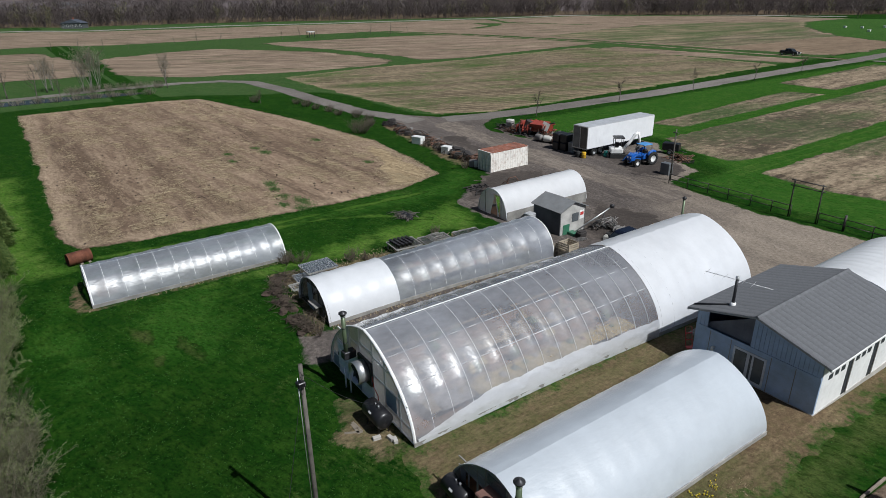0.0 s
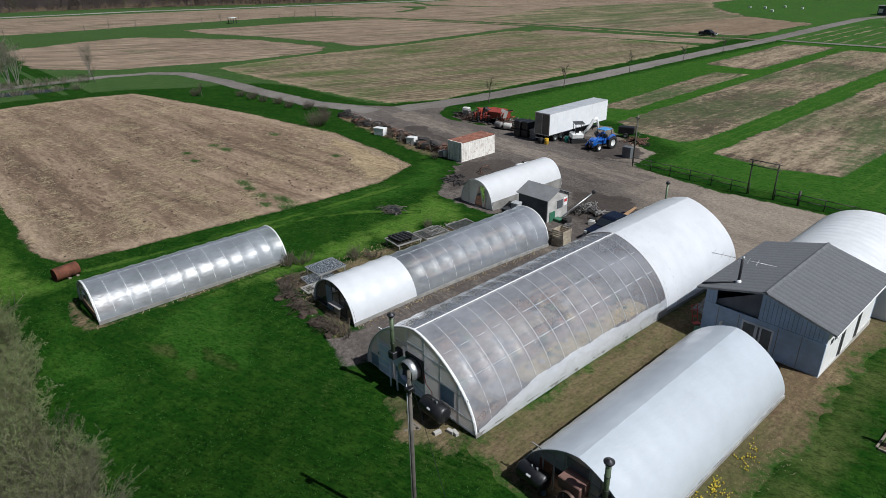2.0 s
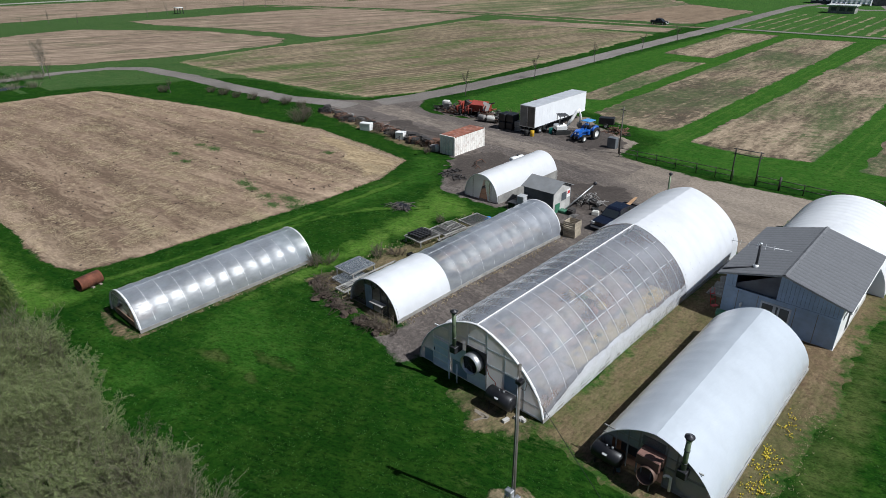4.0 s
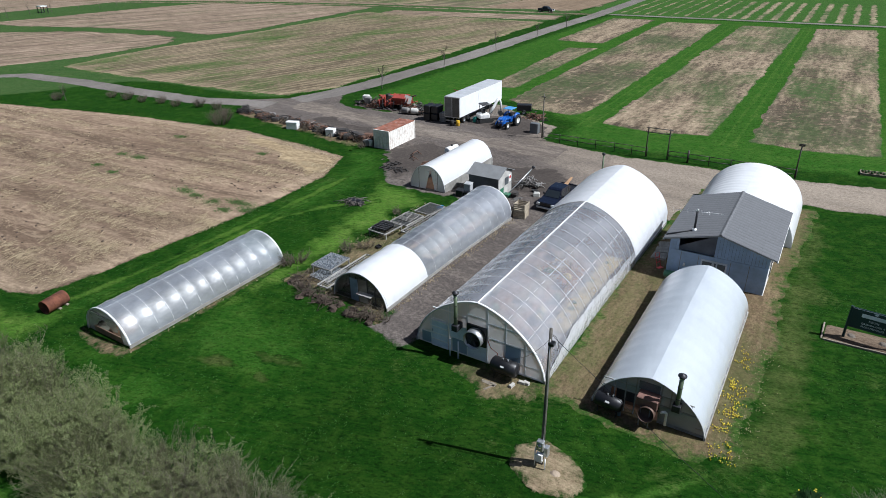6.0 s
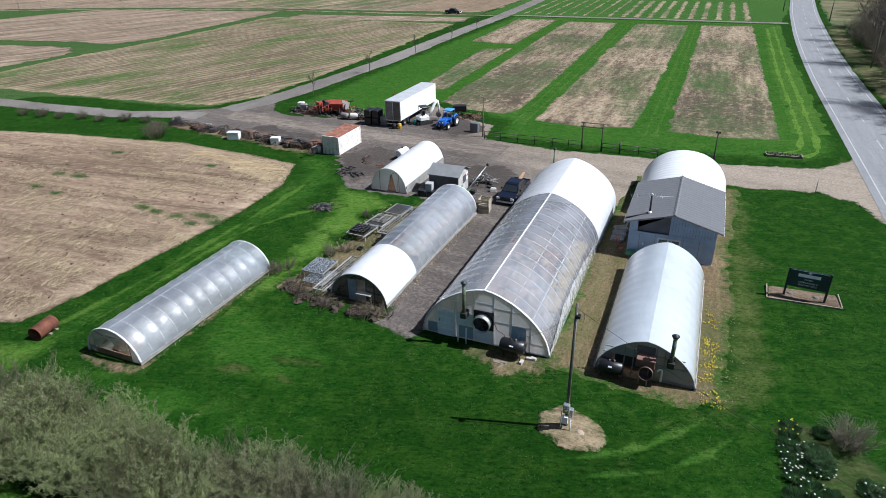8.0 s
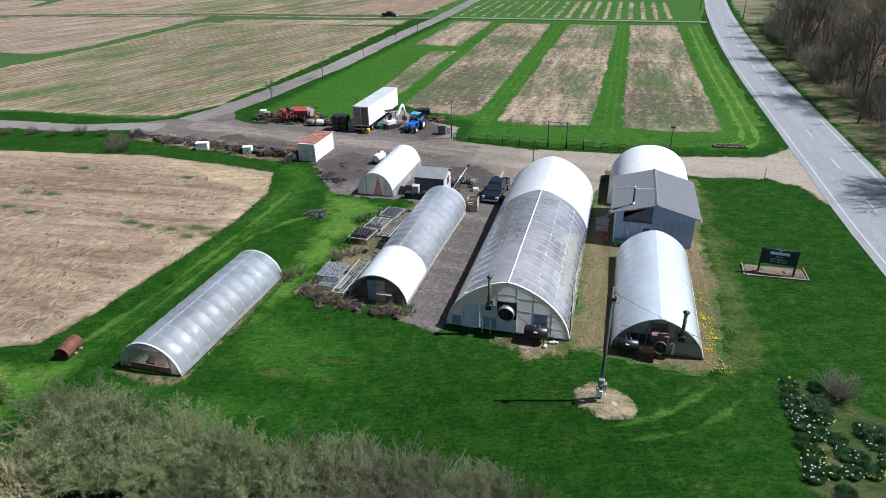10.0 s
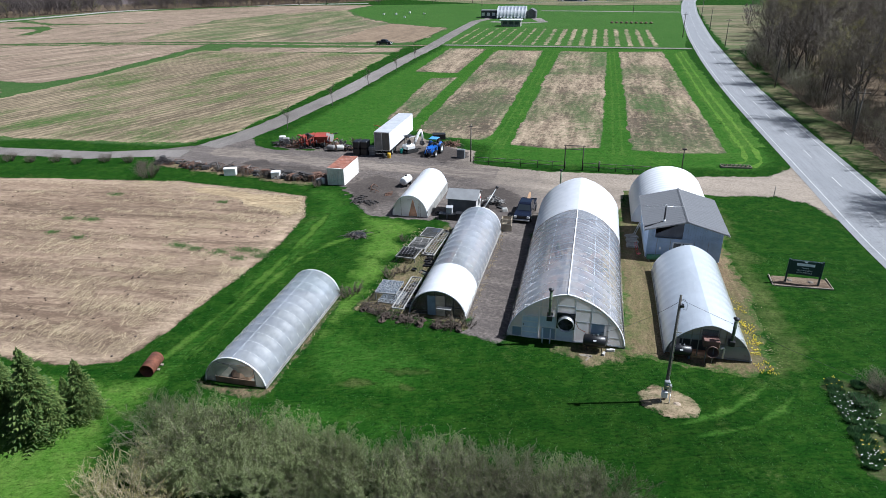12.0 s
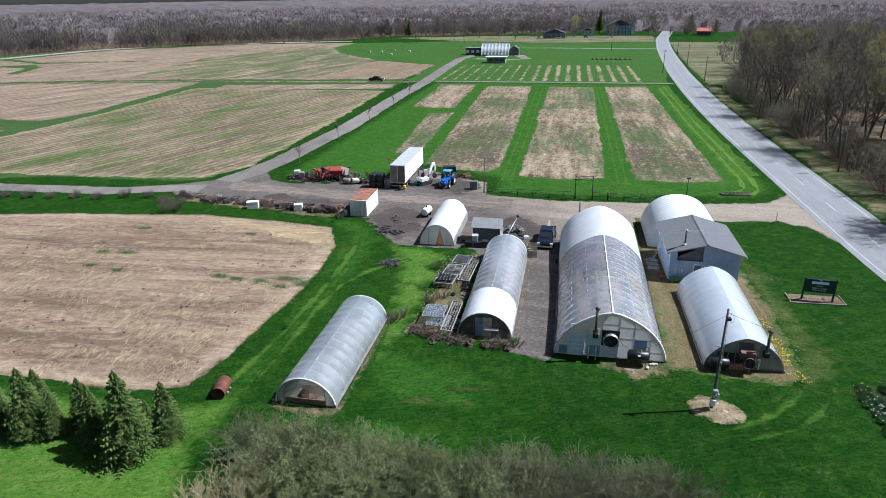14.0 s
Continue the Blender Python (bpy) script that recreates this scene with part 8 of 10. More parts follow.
for _x in (-0.45, 0.45):
    part("rest", Mesh().box(_x - 0.06, _x + 0.06, -0.25, 0.25, 0, 0.24), WOOD, gt)
whole("hand_truck", Mesh().rod([(-0.2, 0, 0.1), (-0.2, 0.35, 1.2), (0.2, 0.35, 1.2), (0.2, 0, 0.1)], 0.025, 6).box(-0.25, 0.25, -0.3, 0.0, 0.04, 0.07).box(-0.2, 0.2, 0.1, 0.14, 0.4, 0.46).box(-0.2, 0.2, 0.22, 0.26, 0.8, 0.86), RED_PAINT, "red hand truck standing by the shed corner", "hand truck", pose(11.0, 18.9, lay(0, 19), 0, 0, 60))

# far barn, houses and boxes
fb = thing("far_barn", "white barrel-roofed film barn with dark lean-tos far down the lane", "barn", pose(-40, 296, -0.9))
_m = cover(12.0, 6.0, 2.2, 0.5, 0, 14.5, 8, 0.9, sag=0.12)
_m.v = [(y - 7.25, x + 6, max(z, 0.0)) for x, y, z in _m.v]
part("cover", _m, WHITE, fb, "white ribbed film roof")
for _s in (-1, 1):
    part("end_wall", end_sheet(12.0, 5.95, 2.2, 0.5, 0.0), WHITE, fb, "white film end wall", pose(_s * 7.2, 6, 0, 0, 0, 90))
_ss = part("side_shed", Mesh().box(-16.5, -7.6, 6, 11, 0, 3.6), DARK_BOARD, fb, "dark side shed")
part("roof", Mesh().box(-16.8, -7.5, 5.7, 11.3, 3.6, 3.8), ROOF_METAL, _ss, "grey sheet roof")
for _x in (-15.4, -12.6, -9.8):
    part("window", Mesh().box(_x - 0.8, _x + 0.8, 5.94, 6, 1, 2.6), WHITE_ENAMEL, _ss, "pale boarded window")
part("end_shed", Mesh().prism([(7.6, 0), (12.4, 0), (12.4, 3.4), (10, 4.8), (7.6, 3.4)], 8, pose(0, 4, 0)), DARK_BOARD, fb, "dark gabled lean-to")
_fs = thing("farm_stand", "small grey stand with a white flat roof before the barn", "shed", pose(-34.8, 258, -0.9))
part("wall", Mesh().box(-4.4, 4.4, 0, 5, 0, 2.6), GREY_WOOD, _fs, "grey board wall")
part("roof", Mesh().box(-5.2, 5.0, -0.8, 5.6, 2.6, 2.95), WHITE_ENAMEL, _fs, "white flat roof")
for _x in (-2.6, 0.2, 2.8):
    part("window", Mesh().box(_x - 0.9, _x + 0.9, -0.05, 0, 0.9, 2.2), DARK_BOARD, _fs, "dark open hatch")
for _k in range(9):
    _x = 10.5 + 2.2 * _k
    whole("bed_bush", Mesh().lathe([(0.001, 0.9), (0.5, 0.75), (0.8, 0.35), (0.6, 0.0)], None, 7, False), plain("dead_stalks", (0.12, 0.075, 0.05), 0.9, 0, 0.4) if _k == 0 else bpy.data.materials["dead_stalks"], "low brown dead perennial in a far row", "plant", pose(_x, 277.5 - 0.12 * _k, -0.92, 0, 0, 40 * _k), "far row of dead perennials")


def house(x, y, w, d, h, roof, wall, roof_mat, rz, label, tower=False):
    """A gabled two-storey house with windows and a chimney."""
    t = thing("house", label, "house", pose(x, y, lay(x, y), 0, 0, rz))
    part("wall", Mesh().box(-w / 2, w / 2, -d / 2, d / 2, 0, h), wall, t)
    r = part("roof", Mesh().prism([(-w / 2 - 0.5, h), (w / 2 + 0.5, h), (0, h + roof)], d + 1, pose(0, -d / 2 - 0.5, 0)), roof_mat, t, "dark gabled roof")
    part("chimney", Mesh().box(-0.4, 0.4, -0.4, 0.4, h, h + roof + 1), plain("brick_red", (0.25, 0.1, 0.07), 0.9), r)
    for k in range(int(w / 2.6)):
        for z in ((1.0, 4.0) if h > 5 else (1.0,)):
            xx = -w / 2 + 1.3 + k * 2.6
            wn = part("window", Mesh().box(xx - 0.55, xx + 0.55, -d / 2 - 0.06, -d / 2, z, z + 1.5), WHITE_ENAMEL, t)
            part("pane", Mesh().box(xx - 0.42, xx + 0.42, -d / 2 - 0.09, -d / 2 - 0.062, z + 0.12, z + 1.38), DARK_GLASS, wn)
    if tower:
        part("tower", Mesh().box(w / 2 - 0.5, w / 2 + 2.6, -2, 1.2, 0, h + 2.5), wall, t, "square corner tower")
        part("tower_roof", Mesh().add([(w / 2 - 0.9, -2.4, h + 2.5), (w / 2 + 3, -2.4, h + 2.5), (w / 2 + 3, 1.6, h + 2.5), (w / 2 - 0.9, 1.6, h + 2.5), (w / 2 + 1.05, -0.4, h + 8)], [(0, 1, 4), (1, 2, 4), (2, 3, 4), (3, 0, 4)]), roof_mat, t, "steep pointed roof")
    return t


SLATE = plain("slate_roof", (0.06, 0.07, 0.09), 0.7, 0, 0.25)
house(36, 497, 19, 11, 6.5, 4.5, plain("blue_clapboard", (0.32, 0.42, 0.56), 0.7), SLATE, 4, "blue clapboard house with a pointed corner tower", True)
house(-13, 447, 16, 9, 3.6, 3.0, plain("grey_clapboard", (0.16, 0.18, 0.2), 0.7), SLATE, 0, "low grey house beside the far lane")
house(12, 492, 9, 7, 3.2, 2.0, WHITE_PAINT, SLATE, 0, "small white outbuilding beside the blue house")
house(98, 480, 16, 10, 3.0, 2.2, plain("brown_wall", (0.15, 0.1, 0.08), 0.8), plain("red_roof", (0.32, 0.08, 0.06), 0.7), 80, "low house with a dull red roof")
house(-446, 34, 13, 8, 3.2, 2.2, DARK_BOARD, SLATE, 60, "dark low barn at the wood's edge")
house(356, 989, 46, 22, 9, 3, plain("dark_blue_wall", (0.06, 0.08, 0.12), 0.7), SLATE, -20, "large dark building among the far woods")
house(284, 957, 30, 14, 6, 3, plain("dull_brick_wall", (0.14, 0.10, 0.09), 0.8), SLATE, 10, "dark brick building among the far woods")
house(241, 612, 90, 18, 5, 2, WHITE_PAINT, plain("pale_sheet_roof", (0.6, 0.64, 0.68), 0.5), -10, "long pale-roofed building beyond the wood")
ribbon("farm_road", [(-60, 424), (-20, 434), (30, 442), (66, 446)], 4.0, 1.5, 0.03, LANE, "pale farm road across the far meadow", "lane")
ribbon("farm_road", [(-30, 352), (0, 350), (30, 346), (52, 345)], 5.0, 1.5, 0.03, LANE, "grey farm road to the main road", "lane")
region("far_meadow", [(-80, 415), (-140, 455), (-60, 475), (60, 470), (55, 405), (-20, 395)], 3.0, 0.025, MEADOW, "pale dry meadow before the houses", "meadow", 1.0)
for _x, _y in ((-116, 318), (-109, 319), (-104, 330), (-98, 300), (-93, 322)):
    whole("bee_box", Mesh().box(-0.55, 0.55, -0.45, 0.45, 0, 0.8, bevel=0.05).box(-0.6, 0.6, -0.5, 0.5, 0.8, 0.87), WHITE_ENAMEL, "white box standing in the far grass", "box", pose(_x, _y, -0.9), "white boxes")
for _x, _y, _rz in ((10, 445.0, 80), (-24, 441, 80), (-10, 440, 75)):
    _c = thing("car", "pale car parked by the far houses", "car", pose(_x, _y, -0.88, 0, 0, _rz), "far cars")
    part("body", body_shape([(-2.1, 0.35), (-2.15, 0.8), (-1.0, 0.95), (2.1, 0.95), (2.15, 0.4)], 1.75), WHITE_ENAMEL, _c)
    part("cabin", body_shape([(-1.1, 0.93), (-0.4, 1.45), (1.2, 1.45), (1.8, 0.93)], 1.6, 0.15), DARK_GLASS, _c)
    for _s in (-1, 1):
        for _yy in (-1.35, 1.35):
            wheel(_c, _s * 0.8, _yy, 0.32, 0.32, 0.22, STEEL)
fs = thing("field_shelter", "small white-roofed shelter out in the field", "shelter", pose(-256, 111, -0.9))
part("roof", Mesh().box(-1.6, 1.6, -1.4, 1.4, 2.3, 2.6), WHITE_ENAMEL, fs)
for _x in (-1.4, 1.4):
    for _y in (-1.2, 1.2):
        part("post", Mesh().box(_x - 0.12, _x + 0.12, _y - 0.12, _y + 0.12, 0, 2.3), DARK_STEEL, fs)


def road_pole(x, y, h, lean=0.0):
    t = thing("roadside_pole", "wooden roadside utility pole with a crossarm", "utility pole", pose(x, y, lay(x, y), 0, lean, 0), "roadside poles")
    part("shaft", Mesh().tube((0, 0, 0), (0, 0, h), 0.15, 0.1, 8), POLE_WOOD, t)
    part("crossarm", Mesh().box(-0.9, 0.9, -0.06, 0.06, h - 0.7, h - 0.58), POLE_WOOD, t)
    for k in (-0.8, 0.0, 0.8):
        part("insulator", Mesh().tube((k, 0, h - 0.58), (k, 0, h - 0.4), 0.05, sides=6), CONCRETE, t)


for _x, _y, _h in ((36.4, 222, 9), (47.5, 196, 9), (46.5, 120, 9), (50, 250, 9), (47, 70, 9), (53, 300, 9), (22, 330, 9)):
    road_pole(_x, _y, _h)

# ---- trees, shrubs and small plants ----
def leaf_mat(name, a, b, see=0.35, rough=0.7):
    n = Nodes(name)
    geo = n.t.nodes.new("ShaderNodeNewGeometry")
    col = n.mix(geo.outputs["Random Per Island"], a, b)
    dif = n.node("ShaderNodeBsdfPrincipled", Base_Color=col, Roughness=rough, Specular_IOR_Level=0.25)
    tra = n.node("ShaderNodeBsdfTranslucent", Color=col)
    m = n.node("ShaderNodeMixShader", Fac=see)
    n.t.links.new(dif, m.node.inputs[1]); n.t.links.new(tra, m.node.inputs[2])
    return n.done(m)


BARK = plain("grey_bark", (0.115, 0.10, 0.088), 0.9, 0, 0.4, grain=6, bump=0.6)
TWIG = leaf_mat("brown_twigs", (0.082, 0.067, 0.052), (0.140, 0.114, 0.086), 0.1)
PALE_TWIG = leaf_mat("grey_twigs", (0.135, 0.122, 0.09), (0.265, 0.235, 0.175), 0.1)
BUD = leaf_mat("budding_leaves", (0.130, 0.165, 0.064), (0.228, 0.264, 0.110), 0.4)
HEDGE_TWIG = leaf_mat("hedge_twigs", (0.14, 0.13, 0.088), (0.28, 0.258, 0.18), 0.1)
SHADED_BUD = leaf_mat("shaded_budding_leaves", (0.065, 0.080, 0.035), (0.15, 0.15, 0.078), 0.3)
YELLOW_BUD = leaf_mat("yellow_buds", (0.25, 0.24, 0.07), (0.34, 0.30, 0.11), 0.35)
NEEDLE = leaf_mat("spruce_needles", (0.050, 0.105, 0.024), (0.165, 0.215, 0.060), 0.3)
DARK_LEAF = leaf_mat("bed_leaves", (0.030, 0.085, 0.030), (0.085, 0.170, 0.060), 0.4)
PETAL = leaf_mat("white_petals", (0.75, 0.74, 0.66), (0.85, 0.84, 0.78), 0.3)
GOLD = leaf_mat("yellow_petals", (0.70, 0.55, 0.03), (0.80, 0.66, 0.10), 0.3)
BLADE = leaf_mat("grass_blades", (0.018, 0.078, 0.008), (0.06, 0.135, 0.02), 0.45)
WEED_BLADE = leaf_mat("weed_blades", (0.045, 0.115, 0.028), (0.115, 0.19, 0.055), 0.4)
STRAW = leaf_mat("straw_blades", (0.30, 0.24, 0.15), (0.50, 0.41, 0.27), 0.3)
_pr = random.Random(21)


def grow(mesh, a, d, length, r, bend, rng, sides=3, up=0.15, segs=3):
    """A bent, tapering branch; returns points along it with their directions."""
    pts, p, v = [Vector(a)], Vector(a), Vector(d).normalized()
    for _ in range(segs):
        v = (v + Vector((rng.uniform(-1, 1), rng.uniform(-1, 1), rng.uniform(-1, 1))) * bend + Vector((0, 0, up))).normalized()
        p = p + v * (length / segs)
        pts.append(p)
    mesh.rod(pts, r, sides, r * 0.25)
    return pts


def fan_out(d, spread, rng):
    side = Vector((rng.uniform(-1, 1), rng.uniform(-1, 1), rng.uniform(-1, 1)))
    side = (side - d * side.dot(d)).normalized()
    return (d + side * spread).normalized()


def bare_tree(name, label, h, seed, limbs=13, twigs=5, spread=0.7, crown_from=0.35, buds=None, twig_mat=None, group="", multi=1, bark=None, slim=1.0):
    """A leafless tree: trunk, limbs and a crown of fine twigs."""
    rng = random.Random(seed)
    t = thing(name, label, "tree", pose(0, 0, 0), group)
    trunk, crown, leaves = Mesh(), Mesh(), Mesh()
    for s in range(multi):
        lean = Vector((rng.uniform(-0.06, 0.06), rng.uniform(-0.06, 0.06), 1)) if multi == 1 else Vector((math.cos(6.28 * s / multi) * 0.22, math.sin(6.28 * s / multi) * 0.22, 1))
        axis = grow(trunk, (0.15 * s, 0.1 * s, -0.2), lean, h * 0.82, (h * 0.013 + 0.03) * slim, 0.07, rng, 6, 0.1, 6)
        for k in range(limbs):
            f = crown_from + (1 - crown_from) * (k + rng.random()) / limbs
            j = min(len(axis) - 2, int(f * (len(axis) - 1)))
            base = axis[j].lerp(axis[j + 1], f * (len(axis) - 1) - j if f < 1 else 1)
            ang = rng.uniform(0, 6.283)
            d = Vector((math.cos(ang) * spread, math.sin(ang) * spread, 0.75)).normalized()
            L = h * (0.42 - 0.25 * f) * rng.uniform(0.8, 1.25)
            limb = grow(trunk, base, d, L, h * 0.0055 * slim * (1.3 - f), 0.18, rng, 4, 0.10, 4)
            for i in range(twigs + 1):
                g = 0.25 + 0.75 * (i + rng.random() * 0.8) / (twigs + 1)
                q = min(3, int(g * 4))
                b0 = limb[q].lerp(limb[min(4, q + 1)], g * 4 - q)
                d1 = fan_out((limb[min(4, q + 1)] - limb[q]).normalized(), 0.8, rng)
                br = grow(crown, b0, d1, L * rng.uniform(0.3, 0.6), 0.03, 0.2, rng, 3, 0.15, 3)
                for _ in range(twigs):
                    u = rng.uniform(0.2, 1.0)
                    q2 = min(2, int(u * 3))
                    b1 = br[q2].lerp(br[q2 + 1], u * 3 - q2)
                    tip = grow(crown, b1, fan_out((br[q2 + 1] - br[q2]).normalized(), 0.9, rng), L * rng.uniform(0.15, 0.36), 0.019, 0.2, rng, 3, 0.12, 2)
                    if buds:
                        for _n in range(2):
                            c = tip[-1] + Vector((rng.uniform(-1, 1), rng.uniform(-1, 1), rng.uniform(-1, 1))) * 0.25
                            w = rng.uniform(0.07, 0.15)
                            e = Vector((rng.uniform(-1, 1), rng.uniform(-1, 1), rng.uniform(-1, 1))).normalized()
                            o = e.orthogonal().normalized()
                            leaves.add([c - e * w, c + o * w * 0.6, c + e * w, c - o * w * 0.6], [(0, 1, 2, 3)])
    part("trunk", trunk, bark or BARK, t, "white birch stems" if bark else "grey-brown trunk and limbs")
    part("crown", crown, twig_mat or TWIG, t, "leafless crown of fine twigs")
    if buds and leaves.f:
        part("bud_haze", leaves, buds, t, "haze of opening buds")
    return t


def shrub(name, label, w, h, seed, stems=38, buds=None, twig_mat=None, nbud=2, lean=0.0, cat="shrub", group=""):
    """A dense bush of arching stems and twigs."""
    rng = random.Random(seed)
    t = thing(name, label, cat, pose(0, 0, 0), group)
    stem, leaf = Mesh(), Mesh()
    for k in range(stems):
        a, rr = rng.uniform(0, 6.283), w * 0.28 * math.sqrt(rng.random())
        d = Vector((math.cos(a) * 0.75 * rr / (w * 0.28), math.sin(a) * 0.75 * rr / (w * 0.28), 1.0))
        main = grow(stem, (math.cos(a) * rr, math.sin(a) * rr, -0.05), d, h * rng.uniform(0.7, 1.08), 0.03, 0.16, rng, 3, 0.02, 4)
        for i in range(9):
            u = 0.2 + 0.8 * (i + rng.random()) / 9
            q = min(3, int(u * 4))
            b0 = main[q].lerp(main[q + 1], min(1, u * 4 - q))
            tw = grow(stem, b0, fan_out((main[q + 1] - main[q]).normalized(), 0.9, rng), h * rng.uniform(0.18, 0.36), 0.014, 0.22, rng, 3, 0.08, 3)
            for j in range(3):
                e0 = tw[1 + j % 3]
                e1 = grow(stem, e0, fan_out((tw[-1] - tw[0]).normalized(), 0.9, rng), h * rng.uniform(0.08, 0.18), 0.009, 0.2, rng, 3, 0.05, 2)
                for _n in range(nbud if buds else 0):
                    c = e1[-1].lerp(e1[0], rng.random()) + Vector((rng.uniform(-1, 1), rng.uniform(-1, 1), rng.uniform(-1, 1))) * 0.09
                    s = rng.uniform(0.022, 0.048)
                    e = Vector((rng.uniform(-1, 1), rng.uniform(-1, 1), rng.uniform(-1, 1))).normalized()
                    o = e.orthogonal().normalized()
                    leaf.add([c - e * s, c + o * s * 0.6, c + e * s, c - o * s * 0.6], [(0, 1, 2, 3)])
    part("stem_tangle", stem, twig_mat or PALE_TWIG, t, "tangle of grey-brown stems")
    if leaf.f:
        tagged(part("leafage", leaf, buds, t, "small grey-green opening leaves"), kind="stuff")
    return t


def spruce(label, h, seed, group=""):
    """A young spruce: trunk and drooping sprays of needles in whorls."""
    rng = random.Random(seed)
    t = thing("spruce_tree", label, "spruce", pose(0, 0, 0), group)
    part("trunk", Mesh().rod([(0, 0, -0.1), (0, 0, h * 0.5), (0, 0, h)], h * 0.016 + 0.03, 7, 0.012), BARK, t)
    m = Mesh()
    levels = int(h * 8)
    for k in range(levels):
        f = (k + 0.3 * rng.random()) / levels
        z = 0.12 * h * (1 - f) + f * h * 0.985
        reach = (h * 0.285) * (1 - f) ** 0.85 * rng.uniform(0.85, 1.1) + 0.06
        n = max(4, int(11 * (1 - f) + 4))
        a0 = rng.uniform(0, 6.28)
        for i in range(n):
            a = a0 + 6.283 * i / n + rng.uniform(-0.2, 0.2)
            L = reach * rng.uniform(0.7, 1.15)
            out = Vector((math.cos(a), math.sin(a), 0))
            side = Vector((-math.sin(a), math.cos(a), 0))
            p = Vector((0, 0, z))
            rise = 0.30 * f - 0.12
            for s in range(7):
                u = (s + 0.6) / 7
                c = p + out * (L * u) + Vector((0, 0, L * (rise * u - 0.18 * u * u + 0.12 * u ** 3)))
                w = L * 0.19 * (1 - 0.7 * u) + 0.04
                for sg in (-1, 1):
                    tip = c + side * (sg * w) + out * (w * 0.7) + Vector((0, 0, rng.uniform(-0.10, 0.03) - w * 0.12))
                    m.add([c - out * 0.05, tip - out * 0.03 + Vector((0, 0, 0.02)), tip + out * 0.05, c + out * 0.06 + Vector((0, 0, 0.05))], [(0, 1, 2, 3)])
                m.add([c + side * 0.03, c + out * (0.9 * L / 7) + Vector((0, 0, 0.07)), c - side * 0.03], [(0, 1, 2)])
    for i in range(5):
        a = i * 1.257
        m.add([(0.02 * math.cos(a), 0.02 * math.sin(a), h * 0.94), (0.09 * math.cos(a), 0.09 * math.sin(a), h * 0.97), (0, 0, h * 1.03)], [(0, 1, 2)])
    part("needles", m, NEEDLE, t, "dark green drooping needle sprays")
    return t


def plant_copies(proto, places):
    """Puts the first of a kind and its copies at (x, y, turn, size)."""
    for k, (x, y, rz, s) in enumerate(places):
        m = pose(x, y, lay(x, y), 0, 0, rz) @ Matrix.Scale(s, 4)
        if k == 0:
            proto.matrix_basis = m
        else:
            proto_scale = proto.scale.copy()
            c = copy_thing(proto, pose(x, y, lay(x, y), 0, 0, rz))
            c.scale = (s, s, s)


# spruces by the field corner
_sp = [(-36.2, -17.2), (-38.8, -17.0), (-34.4, -17.0), (-33.4, -15.4), (-31.9, -16.4), (-30.4, -17.6), (-27.8, -17.9), (-26.3, -15.8), (-28.4, -15.2), (-40.6, -16.2), (-42.6, -17.4), (-45, -16.6), (-37.2, -15.2)]
_hs = [5.7, 3.8, 3.8, 4.0, 4.4, 4.9, 6.9, 4.8, 2.6, 4.8, 5.0, 4.6, 4.2]
for _v in range(3):
    _mine = [(x, y, _pr.uniform(0, 360), _hs[k] / 5.2) for k, (x, y) in enumerate(_sp) if k % 3 == _v]
    plant_copies(spruce("young dark green spruce tree at the lawn's edge", 5.0, 40 + _v, "young spruces"), _mine)

# hedge of budding shrubs
_hedge = []
for _k in range(60):
    _u = (_k // 3) / 19
    _x = -17.9 + 31.3 * _u + _pr.uniform(-0.6, 0.6)
    _y = -17.5 + (0.9, -0.6, -1.9)[_k % 3] * (1 - 0.35 * _u) + 0.9 * math.sin(_x * 0.45) * _u + _pr.uniform(-0.5, 0.5) + 0.6 * _u - 0.9 * math.sin(3.14 * _u)
    _size = (1.08 - 0.5 * min(1, _u * 1.4)) * _pr.uniform(0.66, 1.14) * (0.82, 1.0, 0.86)[_k % 3]
    _hedge.append((_x, _y, _pr.uniform(0, 360), _size))
_west, _east = [h for h in _hedge if h[0] < -4], [h for h in _hedge if h[0] >= -4] + [(-3.2 + 1.25 * k, -16.4 - 0.35 * math.sin(2.4 * k), 67 * k, 0.74 + 0.1 * math.sin(1.7 * k)) for k in range(10)]
for _v, (_b, _tw) in enumerate(((BUD, HEDGE_TWIG), (BUD, PALE_TWIG), (BUD, HEDGE_TWIG), (BUD, TWIG))):
    plant_copies(shrub("shrub", "grey-green budding shrub in a ragged hedge", 4.0, 2.9, 60 + _v, 34, _b, _tw, 20, group="hedge shrubs"), _west[_v::4])
# Eastern shrubs take darker colours in place of the shade in the hedge's gaps.
for _v, (_b, _tw) in enumerate(((SHADED_BUD, TWIG), (BUD, PALE_TWIG), (SHADED_BUD, PALE_TWIG))):
    plant_copies(shrub("shrub", "brown-green budding shrub in a ragged hedge, darkened for its shaded gaps", 4.0, 2.9, 64 + _v, 34, _b, _tw, 12, group="hedge shrubs"), _east[_v::3])
plant_copies(shrub("bare_bush", "straw-coloured bare bush at the foot of the hedge", 3.0, 2.5, 71, 26, YELLOW_BUD, leaf_mat("straw_twigs", (0.34, 0.28, 0.17), (0.50, 0.42, 0.28), 0.1), 2, group="bare bushes"), [(-18.6, -21.7, 0, 1.15), (-16.2, -22.0, 120, 0.9), (-20.6, -21.8, 70, 0.7)])
plant_copies(shrub("bare_bush", "grey leafless bush in the flower bed", 2.2, 1.9, 74, 60, None, PALE_TWIG), [(26.3, -1.7, 0, 0.78)])
